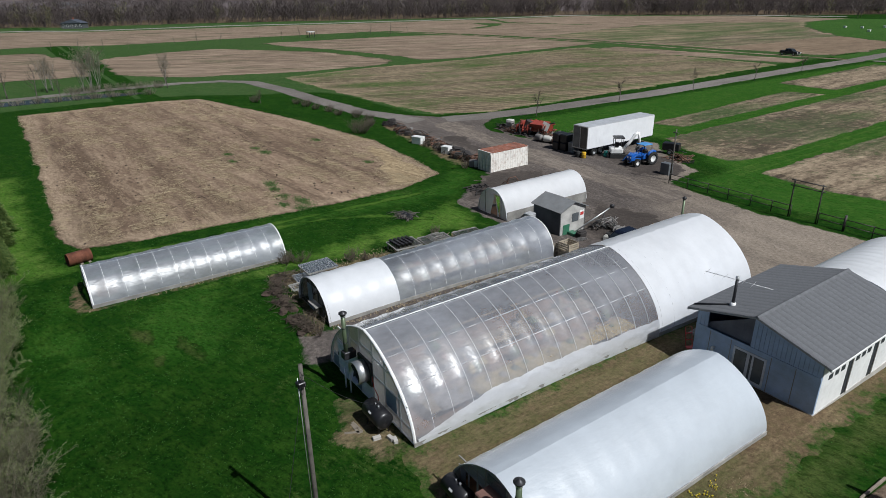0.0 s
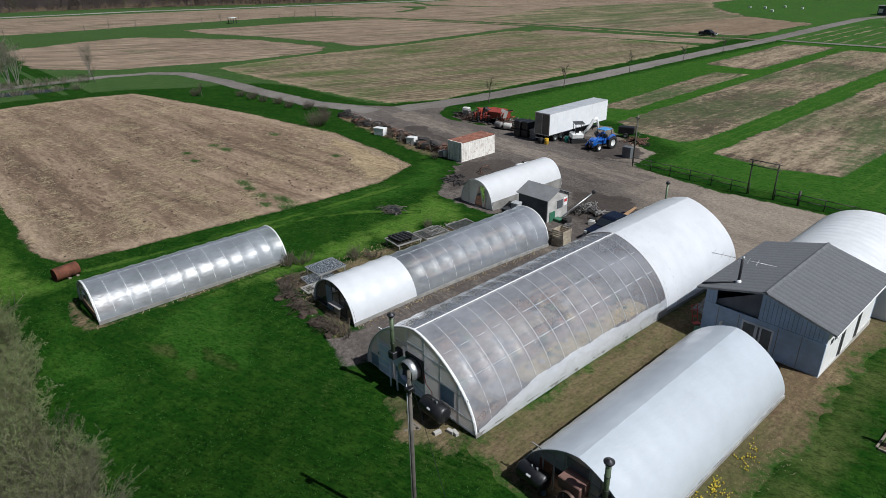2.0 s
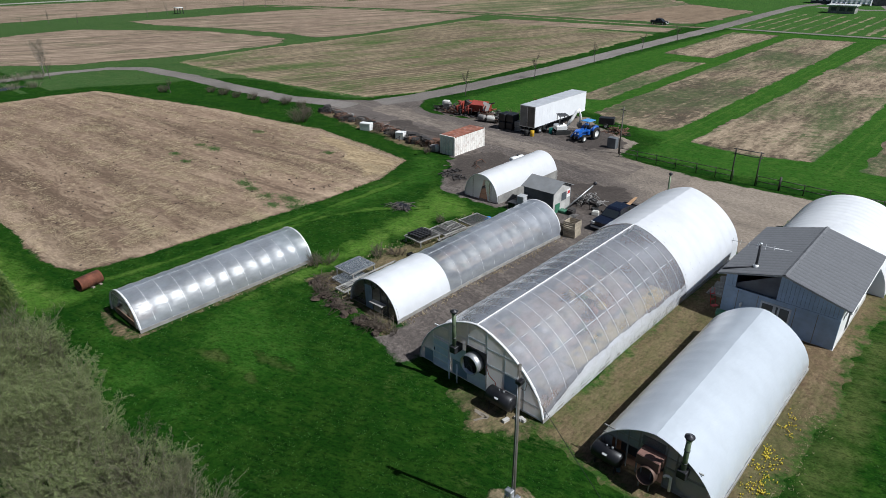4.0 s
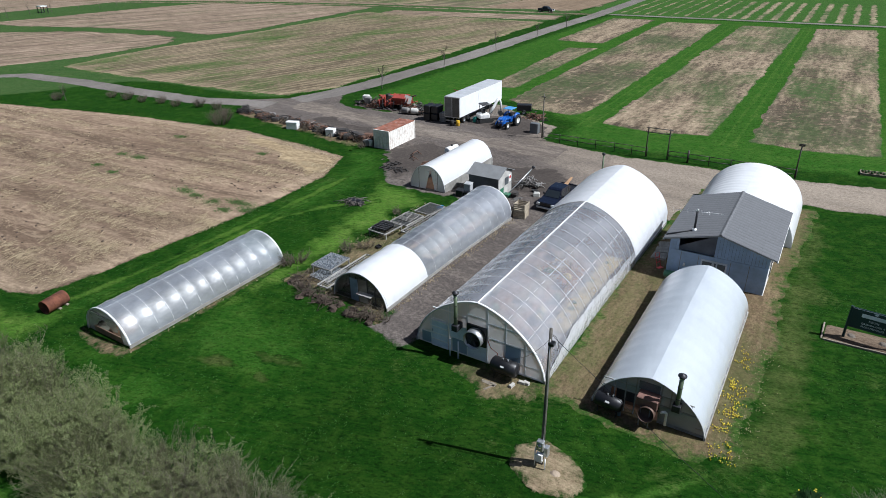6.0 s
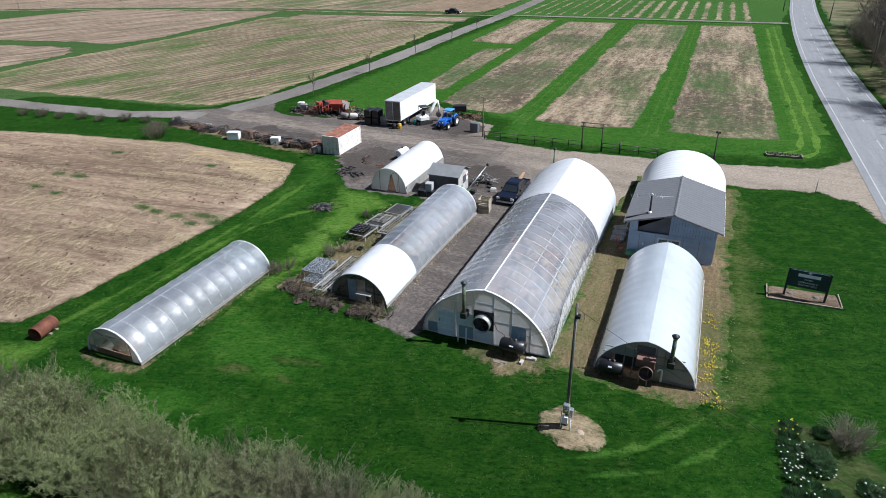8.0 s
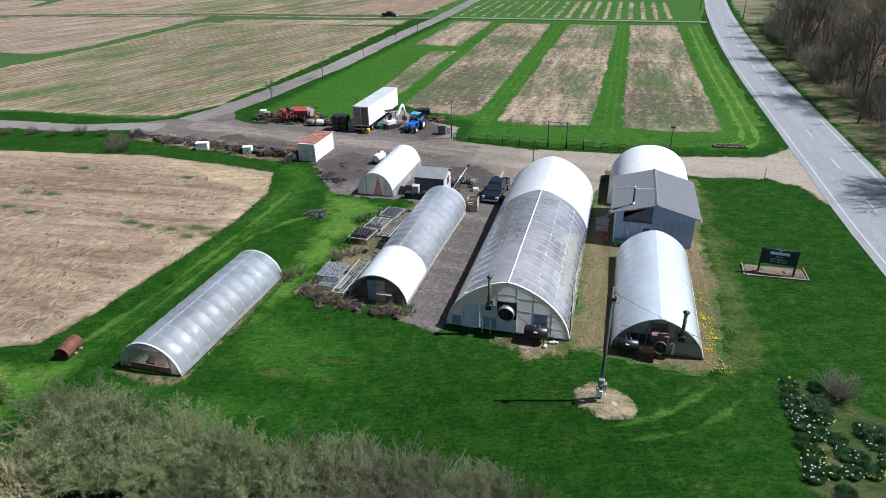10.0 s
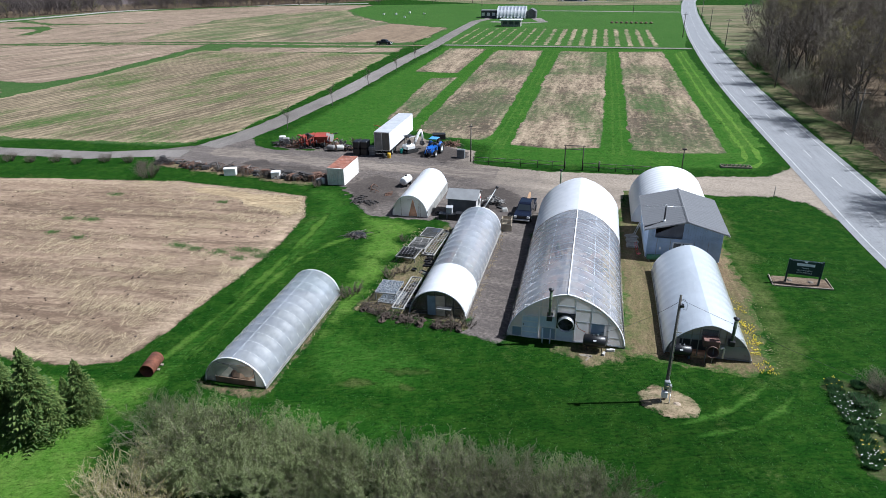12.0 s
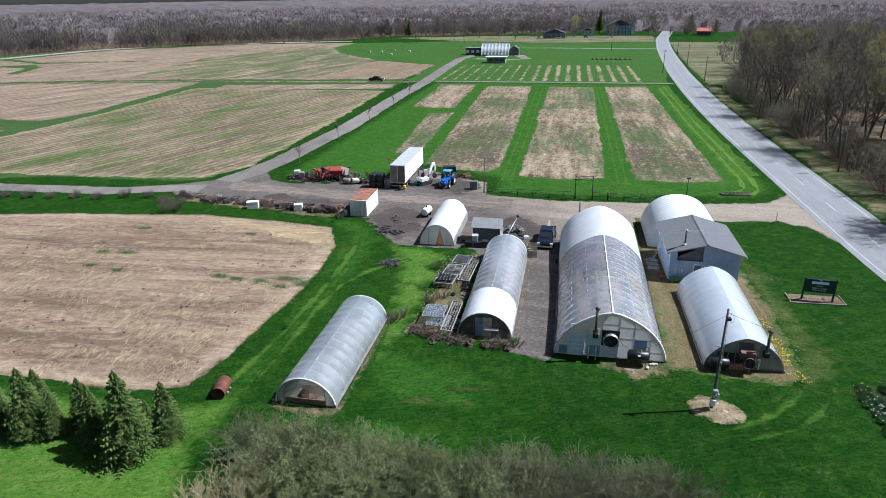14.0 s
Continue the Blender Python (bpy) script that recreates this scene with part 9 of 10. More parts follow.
plant_copies(shrub("bush", "brown leafless bush beside the field", 3.2, 2.2, 75, 46, None, TWIG, group="field bushes"),
             [(-58, 32.5, 0, 1.0), (-86, 35.4, 30, 0.6), (-82, 35.6, 80, 0.5), (-78, 36.6, 120, 0.55), (-74, 36.4, 10, 0.5), (-70, 38.0, 60, 0.6), (-66, 38.5, 200, 0.5), (-90, 35.0, 20, 0.5), (-97, 29, 40, 0.6), (-62, 36.5, 140, 0.5)])
plant_copies(shrub("weed_clump", "dry brown weeds among the scrap", 1.6, 0.9, 77, 16, None, TWIG, group="dry weeds", cat="weeds"),
             [(-4.4, 0.6, 0, 1.0), (-11.5, 1.0, 40, 0.8), (-14.9, 4.2, 90, 1.1), (-3.4, 0.9, 10, 0.9), (-44, 36.2, 0, 1.2), (-49, 37.2, 50, 1.2), (-36, 35.4, 80, 1.2), (-34, 35.5, 20, 1.1), (-41, 36, 0, 1.2), (-53, 38, 20, 1.0), (-12.6, 8, 0, 1.0), (-11.6, 9, 60, 0.9),
              (-31.5, 33.6, 0, 1.0), (-36, 52, 10, 1.2), (-33.5, 55, 30, 1.5), (-44, 55, 30, 1.2), (-15.2, 3.4, 10, 1.0), (-13.8, 17.0, 0, 0.8)])
_bp = thing("brush_pile", "small heap of brush and dark bark on the grass", "brush pile", pose(-19.3, 17.0, lay(0, 17)))
_m = Mesh()
for _k in range(120):
    _a = _pr.uniform(0, 6.28)
    _c = Vector((_pr.gauss(0, 0.55), _pr.gauss(0, 0.35), _pr.uniform(0.03, 0.4)))
    _d = Vector((math.cos(_a), math.sin(_a), _pr.uniform(-0.2, 0.3))) * _pr.uniform(0.3, 0.7)
    _m.rod([_c - _d, _c + Vector((0, 0, 0.1)), _c + _d], _pr.uniform(0.01, 0.03), 4)
tagged(part("brushwood", _m, BARK, _bp), kind="stuff")
for _k in range(5):
    part("dark_clod", Mesh().lathe([(0.001, 0.5), (0.26, 0.42), (0.42, 0.2), (0.46, 0.0)], pose(-0.5 + 0.28 * _k, 0.2 * math.sin(2.3 * _k), 0, 0, 0, 60 * _k), 7, False), BLACK, _bp, "dark crumpled sheet and bark")

# bare trees
plant_copies(bare_tree("field_sapling", "thin bare sapling in the row along the far field", 6.0, 6, 7, 2, 0.4, 0.3, None, PALE_TWIG, "far saplings"), [(-258 + 2 * math.sin(k * 2.0) + 0.03 * k * k, 6 + 9 * k, 50 * k, 0.6 + 0.3 * math.sin(k * 1.3)) for k in range(18)])
plant_copies(bare_tree("bare_tree", "small bare tree on the grass beside the lane", 3.0, 12, 8, 3, 0.6, 0.25), [(-95.3, 29.6, 0, 1.0)])
plant_copies(bare_tree("roadside_sapling", "small bare sapling beside the lane", 5.0, 5, 9, 3, 0.5, 0.35, group="lane saplings"), [(-50.6, 63, 0, 0.95), (-50.2, 84, 70, 1.0), (-50, 107, 140, 1.0), (-50, 130, 30, 0.9), (-50.5, 152, 200, 0.9)])
plant_copies(bare_tree("birch_tree", "pale multi-stemmed bare birch beside the pond", 10.5, 8, 9, 3, 0.4, 0.25, None, PALE_TWIG, "pond trees", 4, plain("birch_bark", (0.25, 0.235, 0.21), 0.8, 0, 0.3, grain=6), 0.45), [(-130.2, 3.7, 0, 1.0), (-129.6, 2.0, 80, 0.85), (-130.8, 5.5, 150, 0.9), (-135.3, -4.6, 30, 0.8), (-137, -3, 200, 0.7), (-136.6, 20.5, 60, 0.75)])
plant_copies(bare_tree("bare_tree", "slim bare tree beside the ditch", 8.0, 9, 9, 3, 0.5, 0.3, group="pond trees"), [(-124, -7, 0, 0.9), (-121, -3, 50, 0.7), (-127, 19, 100, 0.7), (-119, -14, 10, 0.9), (-131, -12, 70, 1.0)])
plant_copies(shrub("reed_clump", "dry straw-coloured reeds along the pond", 4.0, 1.6, 79, 30, None, PALE_TWIG, group="reeds", cat="reeds"), [(-119.5 + 0.2 * k, -14 + 3.4 * k, 40 * k, 0.8) for k in range(9)] + [(-128 - 0.1 * k, 0 + 3.4 * k, 70 * k, 1.0) for k in range(6)])
region("pond", [(-120.4, -24), (-119.0, -4), (-118.6, 8), (-120.5, 13), (-124, 7), (-125.6, -6), (-125.6, -24)], 0.8, 0.02, plain("dark_water", (0.012, 0.016, 0.014), 0.16, 0, 0.2, bump=0.03, spec=0.2), "narrow dark pond beside the lane", "pond", 0.3)

_woods = []
_wr = random.Random(31)
while len(_woods) < 260:
    _x, _y = 50 + 95 * _wr.random() ** 1.5, -15 + 285 * _wr.random()
    _edge = 50.5 + max(0, _y - 165) * 0.30 + 2.2 * math.sin(_y * 0.13)
    if _x > _edge and all((_x - a) ** 2 + (_y - b) ** 2 > 9 for a, b, *_ in _woods):
        _woods.append((_x, _y, _wr.uniform(0, 360), _wr.uniform(0.75, 1.2)))
for _v in range(5):
    _proto = bare_tree("woodland_tree", "tall bare grey-brown tree in the roadside wood", 17.0, 100 + _v, 20, 7, 1.0, 0.16 + 0.04 * _v, YELLOW_BUD if _v == 3 else None, PALE_TWIG if _v == 1 else TWIG, "roadside wood", 2 if _v == 2 else 1)
    plant_copies(_proto, _woods[_v::5])
_under = [(49.5 + 6 * _wr.random() + max(0, y - 165) * 0.30, y, _wr.uniform(0, 360), _wr.uniform(1.0, 1.8)) for y in [14 + 2.2 * k for k in range(98)]]
plant_copies(shrub("understorey_bush", "dense brown bush under the roadside trees", 4.2, 2.8, 81, 26, None, TWIG, group="understorey bushes"), _under[::2])
plant_copies(shrub("understorey_bush", "greenish budding bush under the roadside trees", 4.2, 2.8, 82, 26, BUD, PALE_TWIG, 1, group="understorey bushes"), _under[1::2])
# trees round the far houses
plant_copies(bare_tree("willow_tree", "round yellow-green budding willow by the far house", 12, 120, 16, 5, 0.8, 0.2, leaf_mat("willow_leaves", (0.42, 0.46, 0.07), (0.52, 0.55, 0.12), 0.5), PALE_TWIG), [(1, 456, 0, 1.4)])
plant_copies(bare_tree("field_tree", "spreading bare tree at the edge of the far meadow", 14, 122, 14, 4, 0.85, 0.2, None, PALE_TWIG, "meadow trees"), [(-150, 412, 0, 1.0), (-108, 402, 60, 1.0), (-72, 392, 110, 1.2), (-84, 420, 160, 1.0), (-40, 420, 10, 0.9), (64, 520, 20, 1.2), (16, 522, 60, 1.0), (85, 470, 90, 1.1), (-206, 398, 90, 1.0), (-262, 352, 40, 0.9), (-186, 400, 0, 0.9), (60, 500, 60, 1.4), (8, 500, 20, 1.4)] + [(-70 + 9.5 * k + 4 * math.sin(k * 2.1), 452 + 14 * math.sin(k * 1.7) + 1.2 * k, 50 * k, 0.75 + 0.25 * math.sin(k * 3.3)) for k in range(19)])
plant_copies(spruce("tall dark conifer among the far houses", 12.0, 47, "far conifers"), [(88, 490, 0, 1.0), (95, 520, 50, 1.2), (68, 540, 90, 1.2), (22, 510, 10, 1.5), (110, 500, 40, 0.9), (-130, 470, 0, 1.1), (-150, 480, 30, 1.0), (-165, 470, 70, 1.1), (-140, 500, 70, 1.2)])


# far woods: trees past counting
def tree_belt(name, places, label, mat, seed, sprays=62):
    """Many leafless trees in one mesh: a stem and a loose rounded crown of small twig sprays each."""
    rng = np.random.RandomState(seed)
    t = np.asarray(places, float)
    x, y, h = t.T
    z, n = land(x, y), len(t)
    foot = np.stack([x, y, z - 0.2], 1)
    tip = foot + np.stack([rng.normal(0, 0.3, n), rng.normal(0, 0.3, n), h * 0.95], 1)
    tri = [np.stack([foot + (-0.13, 0, 0), foot + (0.13, 0, 0), tip], 1), np.stack([foot + (0, -0.16, 0), foot + (0, 0.16, 0), tip], 1)]
    wide = h * rng.uniform(0.2, 0.38, n)
    for _ in range(sprays):
        a, u, k = rng.uniform(0, 6.283, n), rng.uniform(-1, 1, n), rng.rand(n) ** 0.45
        flat = np.sqrt(1 - u * u) * k * wide
        c = np.stack([x + flat * np.cos(a), y + flat * np.sin(a), z + h * (0.55 + 0.44 * u * k)], 1)
        L = h * rng.uniform(0.06, 0.15, n)
        out = np.stack([0.45 * np.cos(a) * L, 0.45 * np.sin(a) * L, rng.uniform(0.4, 1.1, n) * L], 1)
        b = rng.uniform(0, 6.283, n)
        side = np.stack([np.cos(b), np.sin(b), rng.normal(0, 0.2, n)], 1) * (L * rng.uniform(0.08, 0.22, n))[:, None]
        tri.append(np.stack([c - side - out * 0.5, c + side - out * 0.3, c + out], 1))
    v = np.concatenate(tri)
    me = bpy.data.meshes.new(name)
    me.vertices.add(3 * len(v))
    me.vertices.foreach_set("co", v.ravel())
    me.loops.add(3 * len(v))
    me.loops.foreach_set("vertex_index", np.arange(3 * len(v)))
    me.polygons.add(len(v))
    me.polygons.foreach_set("loop_start", np.arange(0, 3 * len(v), 3))
    me.materials.append(mat)
    me.update()
    me.validate()
    return tagged(new(name, me), label, "woodland", kind="stuff")


FAR_TWIG = leaf_mat("far_twigs", (0.112, 0.092, 0.088), (0.158, 0.130, 0.122), 0.5)
FAR_BUD = leaf_mat("far_budding_twigs", (0.15, 0.14, 0.085), (0.22, 0.20, 0.12), 0.5)
_edge_line = [(-480, -160), (-470, -20), (-455, 56), (-432, 122), (-372, 221), (-308, 345), (-262, 372), (-178, 430), (-142, 472), (-60, 492), (0, 520), (60, 560), (110, 590)]
region("forest_floor", [(x, y) for x, y in _edge_line] + [(x * 1.12 + (0 if x < 0 else 120), y * 1.12 + 150) for x, y in _edge_line[::-1]][:-3] + [(-900, 100), (-800, -260)], 5.0, 0.06, FOREST_FLOOR, "leaf-strewn ground under the far woods", "forest floor", 1.5)
_far, _fr = [], random.Random(41)
for (_ax, _ay), (_bx, _by) in zip(_edge_line[:-1], _edge_line[1:]):
    _d = Vector((_bx - _ax, _by - _ay))
    _nrm = Vector((-_d.y, _d.x)).normalized()
    for _k in range(int(_d.length * 5.5)):
        _u, _w = _fr.random(), 150 * _fr.random() ** 1.4
        _p = Vector((_ax, _ay)) + _d * _u + _nrm * _w
        _far.append((_p.x, _p.y, _fr.uniform(7, 13) + 5 * _fr.random() ** 3))
for _k in range(2000):
    _x, _y = 60 + 420 * _fr.random() ** 1.4, 262 + 380 * _fr.random()
    if _x > 64 + max(0, _y - 262) * 0.42 and not (78 < _x < 116 and 455 < _y < 500):
        _far.append((_x, _y, _fr.uniform(7, 13) + 5 * _fr.random() ** 3))
tree_belt("far_woods", [p for k, p in enumerate(_far) if k % 14], "wide belt of leafless grey-brown woods", FAR_TWIG, 7, 76)
tree_belt("budding_woods", _far[::14], "pale budding trees scattered through the far woods", FAR_BUD, 17, 90)
tree_belt("meadow_trees", [(-70 + 9.5 * k + 4 * math.sin(k * 2.1), 450 + 14 * math.sin(k * 1.7) + 1.2 * k, 11 + 4 * math.sin(k * 3.3)) for k in range(19)] + [(-150, 408, 13), (-108, 402, 14), (-206, 396, 13), (-262, 352, 12), (-186, 398, 12), (64, 520, 16), (16, 522, 14), (60, 525, 18), (85, 475, 15)],
          "bare round-crowned trees round the far houses", FAR_TWIG, 12, 150)
_hill = []
while len(_hill) < 7000:
    _a, _r = radians(_fr.uniform(55, 178)), 560 + 900 * _fr.random() ** 1.3
    _hill.append((_r * math.cos(_a), _r * math.sin(_a), _fr.uniform(11, 17) + 3 * _fr.random() ** 3))
tree_belt("hill_woods", _hill, "leafless woods rolling away behind the fields", FAR_TWIG, 9, 40)
tree_belt("deep_woods", [(145 + 200 * _fr.random(), -60 + 330 * _fr.random(), _fr.uniform(12, 19)) for _ in range(1500)], "leafless wood behind the roadside trees", FAR_TWIG, 8)

# the wooded distance as one rolling canopy
_m, _na, _nr = Mesh(), 460, 84
_cj = random.Random(77)
for _i in range(_na + 1):
    _a = radians(-70 + 250 * _i / _na)
    for _j in range(_nr + 1):
        _r = 540 * (4100 / 540) ** ((_j + _cj.uniform(-0.3, 0.3)) / _nr)
        _x, _y = _r * math.cos(_a), _r * math.sin(_a)
        _h = 0.0 if _j == 0 else 9.0 + 5.0 * noise.noise(Vector((_x * 0.012, _y * 0.012, 0))) + _cj.uniform(-2.4, 2.4) + 14 * max(0, (_r - 1800) / 2300)
        _m.v.append((_x, _y, lay(_x, _y) + _h))
_m.f = [((i + 1) * (_nr + 1) + j, (i + 1) * (_nr + 1) + j + 1, i * (_nr + 1) + j + 1, i * (_nr + 1) + j) for i in range(_na) for j in range(_nr)]
_m.s = [False] * len(_m.f)


def canopy():
    n = Nodes("far_canopy")
    col = n.mix(n.ramp(n.noise(0.012, 8, 0.7), (0.35, 0.0), (0.65, 1.0)), (0.090, 0.076, 0.078), (0.150, 0.126, 0.126))
    col = n.mix(n.ramp(n.noise(0.004, 5, 0.6), (0.56, 0.0), (0.63, 0.6)), col, (0.07, 0.09, 0.10))
    return n.done(n.node("ShaderNodeBsdfPrincipled", Base_Color=col, Roughness=1.0, Specular_IOR_Level=0.0, Normal=n.bump(n.noise(0.15, 6, 0.8), 1.0, 3.0)))


whole("far_canopy", _m, canopy(), "rolling leafless woods reaching the horizon", "backdrop", kind="structure")


# flower bed
_fb = random.Random(51)
CLUMPS = [(23.4, -1.6, 0.7), (23.3, -2.5, 0.65), (23.3, -3.4, 0.8), (23.4, -4.4, 0.7), (23.5, -5.2, 0.8), (25.0, -1.4, 0.5), (24.4, -3.2, 0.9), (24.7, -4.3, 0.8), (24.1, -5.9, 0.7), (23.3, -6.8, 0.7), (23.5, -7.7, 0.8), (23.3, -8.6, 0.7), (23.2, -9.4, 0.7),
          (25.1, -6.2, 0.6), (25.2, -7.3, 0.7), (24.3, -8.9, 0.5), (25.2, -8.7, 0.55), (25.9, -7.4, 0.6), (26.9, -5.0, 0.9), (27.2, -5.9, 0.8), (26.3, -8.4, 0.6), (24.5, -10.3, 0.6), (27.3, -7.4, 0.6)]
for _k, (_x, _y, _s) in enumerate(CLUMPS):
    _s *= 0.68
    _t = thing("daffodil_clump", "clump of dark green leaves with white and yellow daffodils", "flowers", pose(_x, _y, 0.0), "daffodil clumps")
    _lf, _pt = Mesh(), Mesh()
    for _i in range(420):
        _a, _o = _fb.uniform(0, 6.28), _s * math.sqrt(_fb.random())
        _bx, _by = math.cos(_a) * _o, math.sin(_a) * _o
        _lx, _ly = _bx + math.cos(_a) * 0.18, _by + math.sin(_a) * 0.18
        _hh = _fb.uniform(0.2, 0.42)
        _lf.add([(_bx - 0.025, _by, 0), (_bx + 0.025, _by, 0), (_lx + 0.012, _ly, _hh), (_lx - 0.012, _ly, _hh)], [(0, 1, 2, 3)])
        if _i % 45 == 10 and _k % 4 != 1:
            for _j in range(4):
                _e = 1.57 * _j
                _pt.add([(_lx, _ly, _hh + 0.03), (_lx + 0.052 * math.cos(_e), _ly + 0.052 * math.sin(_e), _hh + 0.05), (_lx + 0.052 * math.cos(_e + 1.2), _ly + 0.052 * math.sin(_e + 1.2), _hh + 0.05)], [(0, 1, 2)])
    tagged(part("leafage", _lf, DARK_LEAF, _t), kind="stuff")
    if _pt.f:
        tagged(part("bloom", _pt, GOLD if _k % 5 == 0 else PETAL, _t, "open flowers"), kind="stuff")
plant_copies(shrub("bed_shrub", "low leafy green shrub in the flower bed", 1.5, 0.9, 91, 18, DARK_LEAF, TWIG, 7, group="bed shrubs"), [(24.3, -3.6, 0, 0.8), (24.9, -4.0, 80, 0.8), (27.4, -5.4, 30, 0.9)])
region("flower_bed", [(22.7, -0.9), (24, -0.4), (26.2, -0.5), (27.4, -2.6), (28.6, -4), (28.4, -8), (26.5, -10.6), (22.9, -10.6), (22.4, -8.6), (22.9, -6)], 0.3, 0.02, BED_SOIL, "weedy soil of the flower bed", "flower bed", 0.4, 0.04)


def scatter(name, label, mat, places, h, w, seed, blades=3, cat="grass", lie=0.5):
    """Loose tufts of narrow blades, past counting."""
    rng = np.random.RandomState(seed)
    p = np.asarray(places, float)
    n = len(p) * blades
    p = np.repeat(p, blades, 0) + rng.normal(0, w * 1.5, (n, 2))
    a, hh = rng.uniform(0, 6.283, n), h * rng.uniform(0.5, 1.3, n)
    z = land(p[:, 0], p[:, 1])
    lean = rng.normal(0, h * lie, (n, 2))
    v = np.empty((n, 3, 3))
    v[:, 0] = np.stack([p[:, 0] - np.cos(a) * w, p[:, 1] - np.sin(a) * w, z], 1)
    v[:, 1] = np.stack([p[:, 0] + np.cos(a) * w, p[:, 1] + np.sin(a) * w, z], 1)
    v[:, 2] = np.stack([p[:, 0] + lean[:, 0], p[:, 1] + lean[:, 1], z + hh], 1)
    me = bpy.data.meshes.new(name)
    me.vertices.add(3 * n)
    me.vertices.foreach_set("co", v.ravel())
    me.loops.add(3 * n)
    me.loops.foreach_set("vertex_index", np.arange(3 * n))
    me.polygons.add(n)
    me.polygons.foreach_set("loop_start", np.arange(0, 3 * n, 3))
    me.materials.append(mat)
    me.update()
    me.validate()
    return tagged(new(name, me), label, cat, kind="stuff")


_gr = np.random.RandomState(61)
_lawn = np.stack([_gr.uniform(-34, 33, 60000), _gr.uniform(-26, 22, 60000)], 1)
_free = (inside_distance(_lawn[:, 0], _lawn[:, 1], [(-9, 1), (0, -1.5), (20, -1.5), (20.6, 30), (-9.4, 30)]) < 0) & (inside_distance(_lawn[:, 0], _lawn[:, 1], [(-20.9, -10.7), (-15.8, -10.7), (-15.8, 3.7), (-20.9, 3.7)]) < 0)
_free &= inside_distance(_lawn[:, 0], _lawn[:, 1], [(-31.4, 29.3), (-26.6, 12.4), (-27.4, 0), (-28.8, -10), (-60, -11), (-60, 30)]) < -0.2
_free &= value_noise(_lawn[:, 0] * 0.5, _lawn[:, 1] * 0.5) + 0.6 * value_noise(_lawn[:, 0] * 2, _lawn[:, 1] * 2) > -0.12
scatter("grass_tufts", "longer grass tufts scattered over the lawn", BLADE, _lawn[_free][::2], 0.05, 0.03, 62, 3, lie=1.2)
_st = np.stack([-27 - 80 * _gr.rand(150000) ** 1.5, _gr.uniform(-11.5, 32, 150000)], 1)
_ok = inside_distance(_st[:, 0], _st[:, 1], [(-31.4, 29.3), (-28, 22), (-26.6, 12.4), (-26.7, 5.8), (-27.4, 0), (-28.8, -10), (-36.5, -11.2), (-106, -11.3), (-107, 20.6), (-76.4, 28.4), (-52, 31.8), (-36, 30.2)]) > 0.1
_ok &= value_noise(_st[:, 0] * 0.12, _st[:, 1] * 0.7) + 0.8 * value_noise(_st[:, 0] * 0.6, _st[:, 1] * 1.6 + 30) + _gr.uniform(-0.25, 0.25, 150000) > 0.05
scatter("field_stubble", "loose pale straw and stubble lying on the brown field", STRAW, _st[_ok], 0.06, 0.03, 63, 2, "stubble", 4.5)
_sk = _st[_ok]
_sk = _sk[value_noise(_sk[:, 0] * 0.35 + 9, _sk[:, 1] * 0.8) + _gr.uniform(-0.3, 0.3, len(_sk)) > 0.12][:11000]
_sa, _sl = _gr.normal(1.62, 0.34, len(_sk)), _gr.uniform(0.18, 0.55, len(_sk))
_sd = np.stack([np.cos(_sa), np.sin(_sa)], 1)
_sn = np.stack([-_sd[:, 1], _sd[:, 0]], 1) * _gr.uniform(0.012, 0.03, (len(_sk), 1))
_sv = np.empty((len(_sk), 4, 3))
for _k, _q in enumerate((-_sd * _sl[:, None] - _sn, _sd * _sl[:, None] - _sn * 0.4, _sd * _sl[:, None] + _sn * 0.4, -_sd * _sl[:, None] + _sn)):
    _sv[:, _k, :2] = _sk + _q
    _sv[:, _k, 2] = land(_sv[:, _k, 0], _sv[:, _k, 1]) + 0.05 + 0.03 * _gr.rand(len(_sk))
_me = bpy.data.meshes.new("fallen_stalks")
_me.from_pydata(_sv.reshape(-1, 3).tolist(), [], np.arange(4 * len(_sk)).reshape(-1, 4).tolist())
_me.materials.append(STRAW)
tagged(new("fallen_stalks", _me), "pale dry stalks lying flat on the brown field", "stubble", kind="stuff")
_m = Mesh()
for _x, _y in _st[~_ok & (_st[:, 0] < -29.5) & (_st[:, 0] > -75) & (_st[:, 1] < 26) & (_st[:, 1] > -10)][::260].tolist():
    _m.lathe([(0.001, 0.1), (0.09, 0.07), (0.12, 0.0)], pose(_x, _y, lay(_x, _y) + 0.03, 0, 0, 50 * _x) @ Matrix.Diagonal((_gr.uniform(0.5, 1.4), _gr.uniform(0.5, 1.2), _gr.uniform(0.6, 1.4), 1)), 6, False)
whole("soil_clods", _m, plain("clod_earth", (0.07, 0.048, 0.034), 0.95, 0, 0.4), "dark clods of soil lying on the field", "soil", kind="stuff")
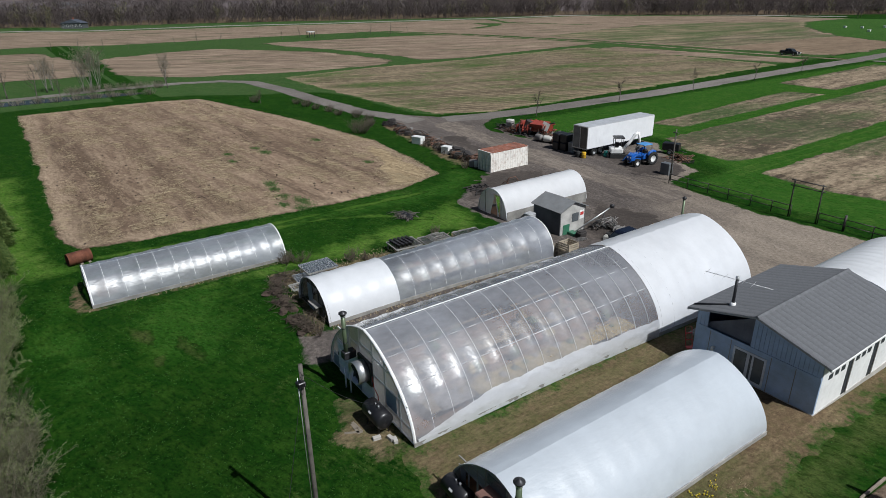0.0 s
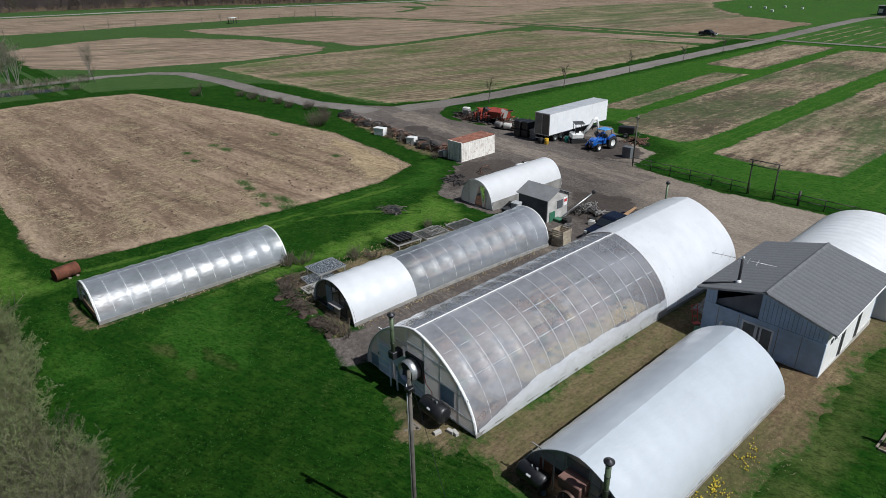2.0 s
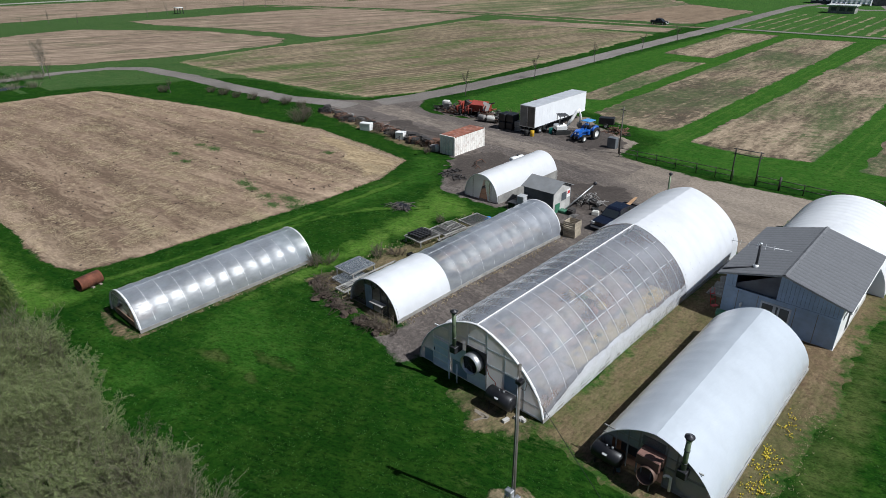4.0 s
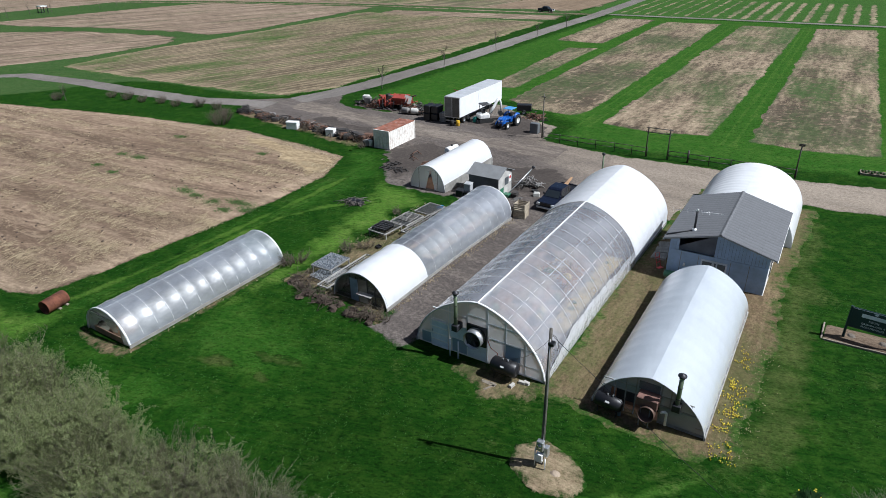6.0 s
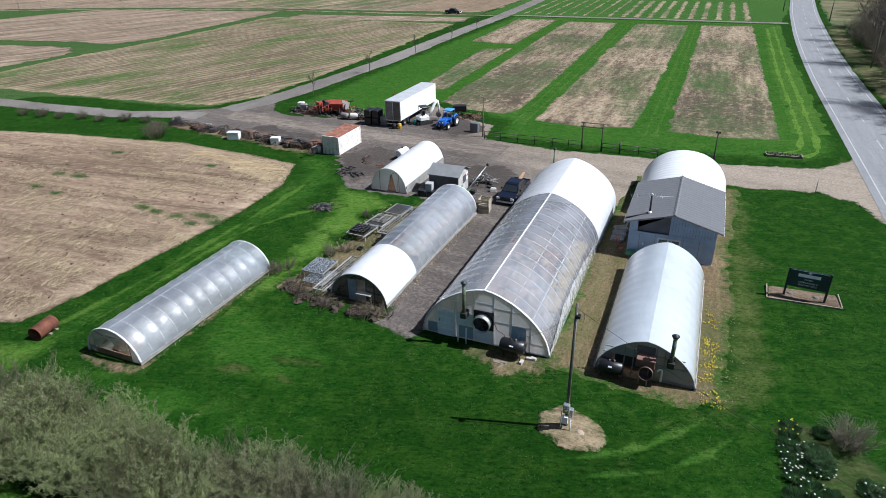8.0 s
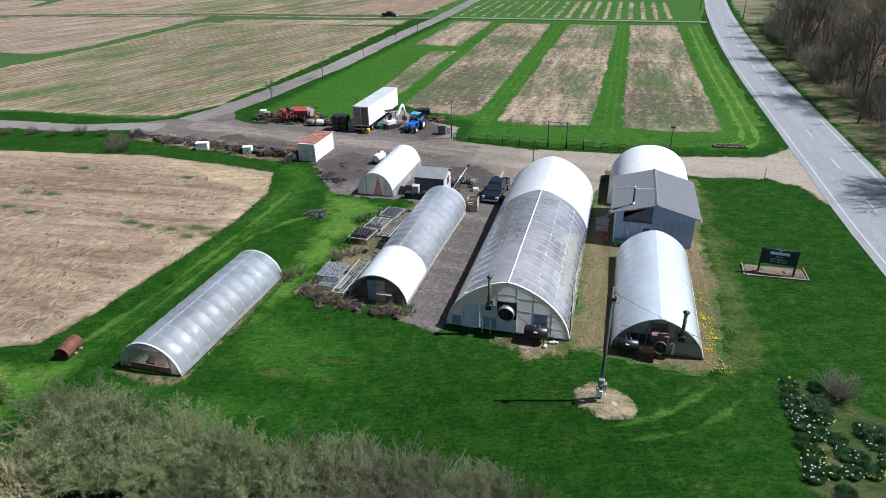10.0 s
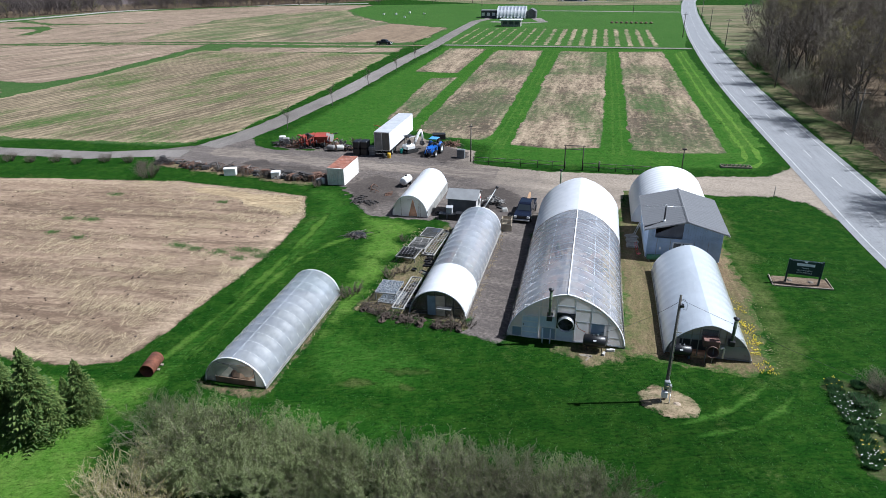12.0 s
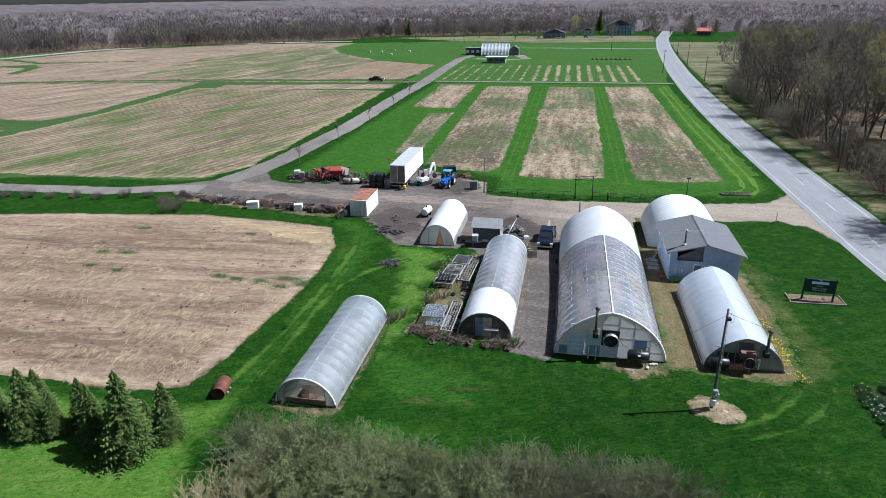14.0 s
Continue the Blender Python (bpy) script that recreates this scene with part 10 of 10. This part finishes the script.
WEEDS = [(-57.0, 24.4, 1.6, 1.0), (-55.8, 14.9, 1.2, 0.9), (-52.8, 15.1, 1.9, 1.0), (-54.1, 10.5, 1.3, 0.8), (-49.9, 9.8, 1.2, 0.7), (-37.3, 10.2, 2.0, 1.0), (-35.0, 9.8, 1.5, 0.8), (-32.1, 9.6, 1.5, 0.9), (-29.2, 10.7, 2.8, 1.0), (-40.9, 24.6, 1.2, 0.8), (-29.2, 8.6, 1.2, 0.8), (-27.3, 9.8, 1.4, 1.0)]
for _x, _y, _a, _b in WEEDS:
    _n = int(130 * _a * _b) + 18
    scatter("weed_patch", "patch of green weeds in the brown field", WEED_BLADE, np.stack([_gr.normal(_x, _a * 0.36, _n), _gr.normal(_y, _b * 0.36, _n)], 1), 0.11, 0.045, 65, 3, "weeds", 1.1)
scatter("dry_grass", "short dry grass beside the milky greenhouse", STRAW, np.stack([_gr.normal(19.6, 0.5, 420), _gr.uniform(-1.0, 11.0, 420)], 1), 0.07, 0.02, 66, 3, "grass", 1.0)
_we = np.concatenate([np.stack([_gr.normal(-3.45, 0.2, 260), _gr.uniform(1.5, 22, 260)], 1), np.stack([_gr.uniform(-13.5, -9, 900), _gr.uniform(1, 21, 900)], 1), np.stack([_gr.normal(-15.6, 0.12, 30), _gr.uniform(-11, 4, 30)], 1)])
scatter("dry_weeds", "dry straw weeds along the greenhouse edges", STRAW, _we, 0.17, 0.025, 64, 3, "weeds")
_yc = np.stack([_gr.normal(19.15, 0.32, 34), np.clip(_gr.normal(3.2, 2.6, 34), -0.9, 9.5)], 1)
_ye = np.repeat(_yc, 5, 0) + _gr.normal(0, 0.16, (170, 2))
_m = Mesh()
for _x, _y in _ye.tolist():
    for _j in range(2):
        _c = Vector((_x + _gr.normal(0, 0.08), _y + _gr.normal(0, 0.08), lay(_x, _y) + 0.12))
        _m.add([_c + Vector((-0.021, -0.021, 0)), _c + Vector((0.021, -0.021, 0.01)), _c + Vector((0.021, 0.021, 0.02)), _c + Vector((-0.021, 0.021, 0.01)), _c + Vector((0, 0, -0.12))], [(0, 1, 2, 3), (0, 3, 4), (1, 0, 4), (2, 1, 4), (3, 2, 4)])
whole("yellow_flowers", _m, GOLD, "yellow spring flowers beside the milky greenhouse", "flowers", kind="stuff")
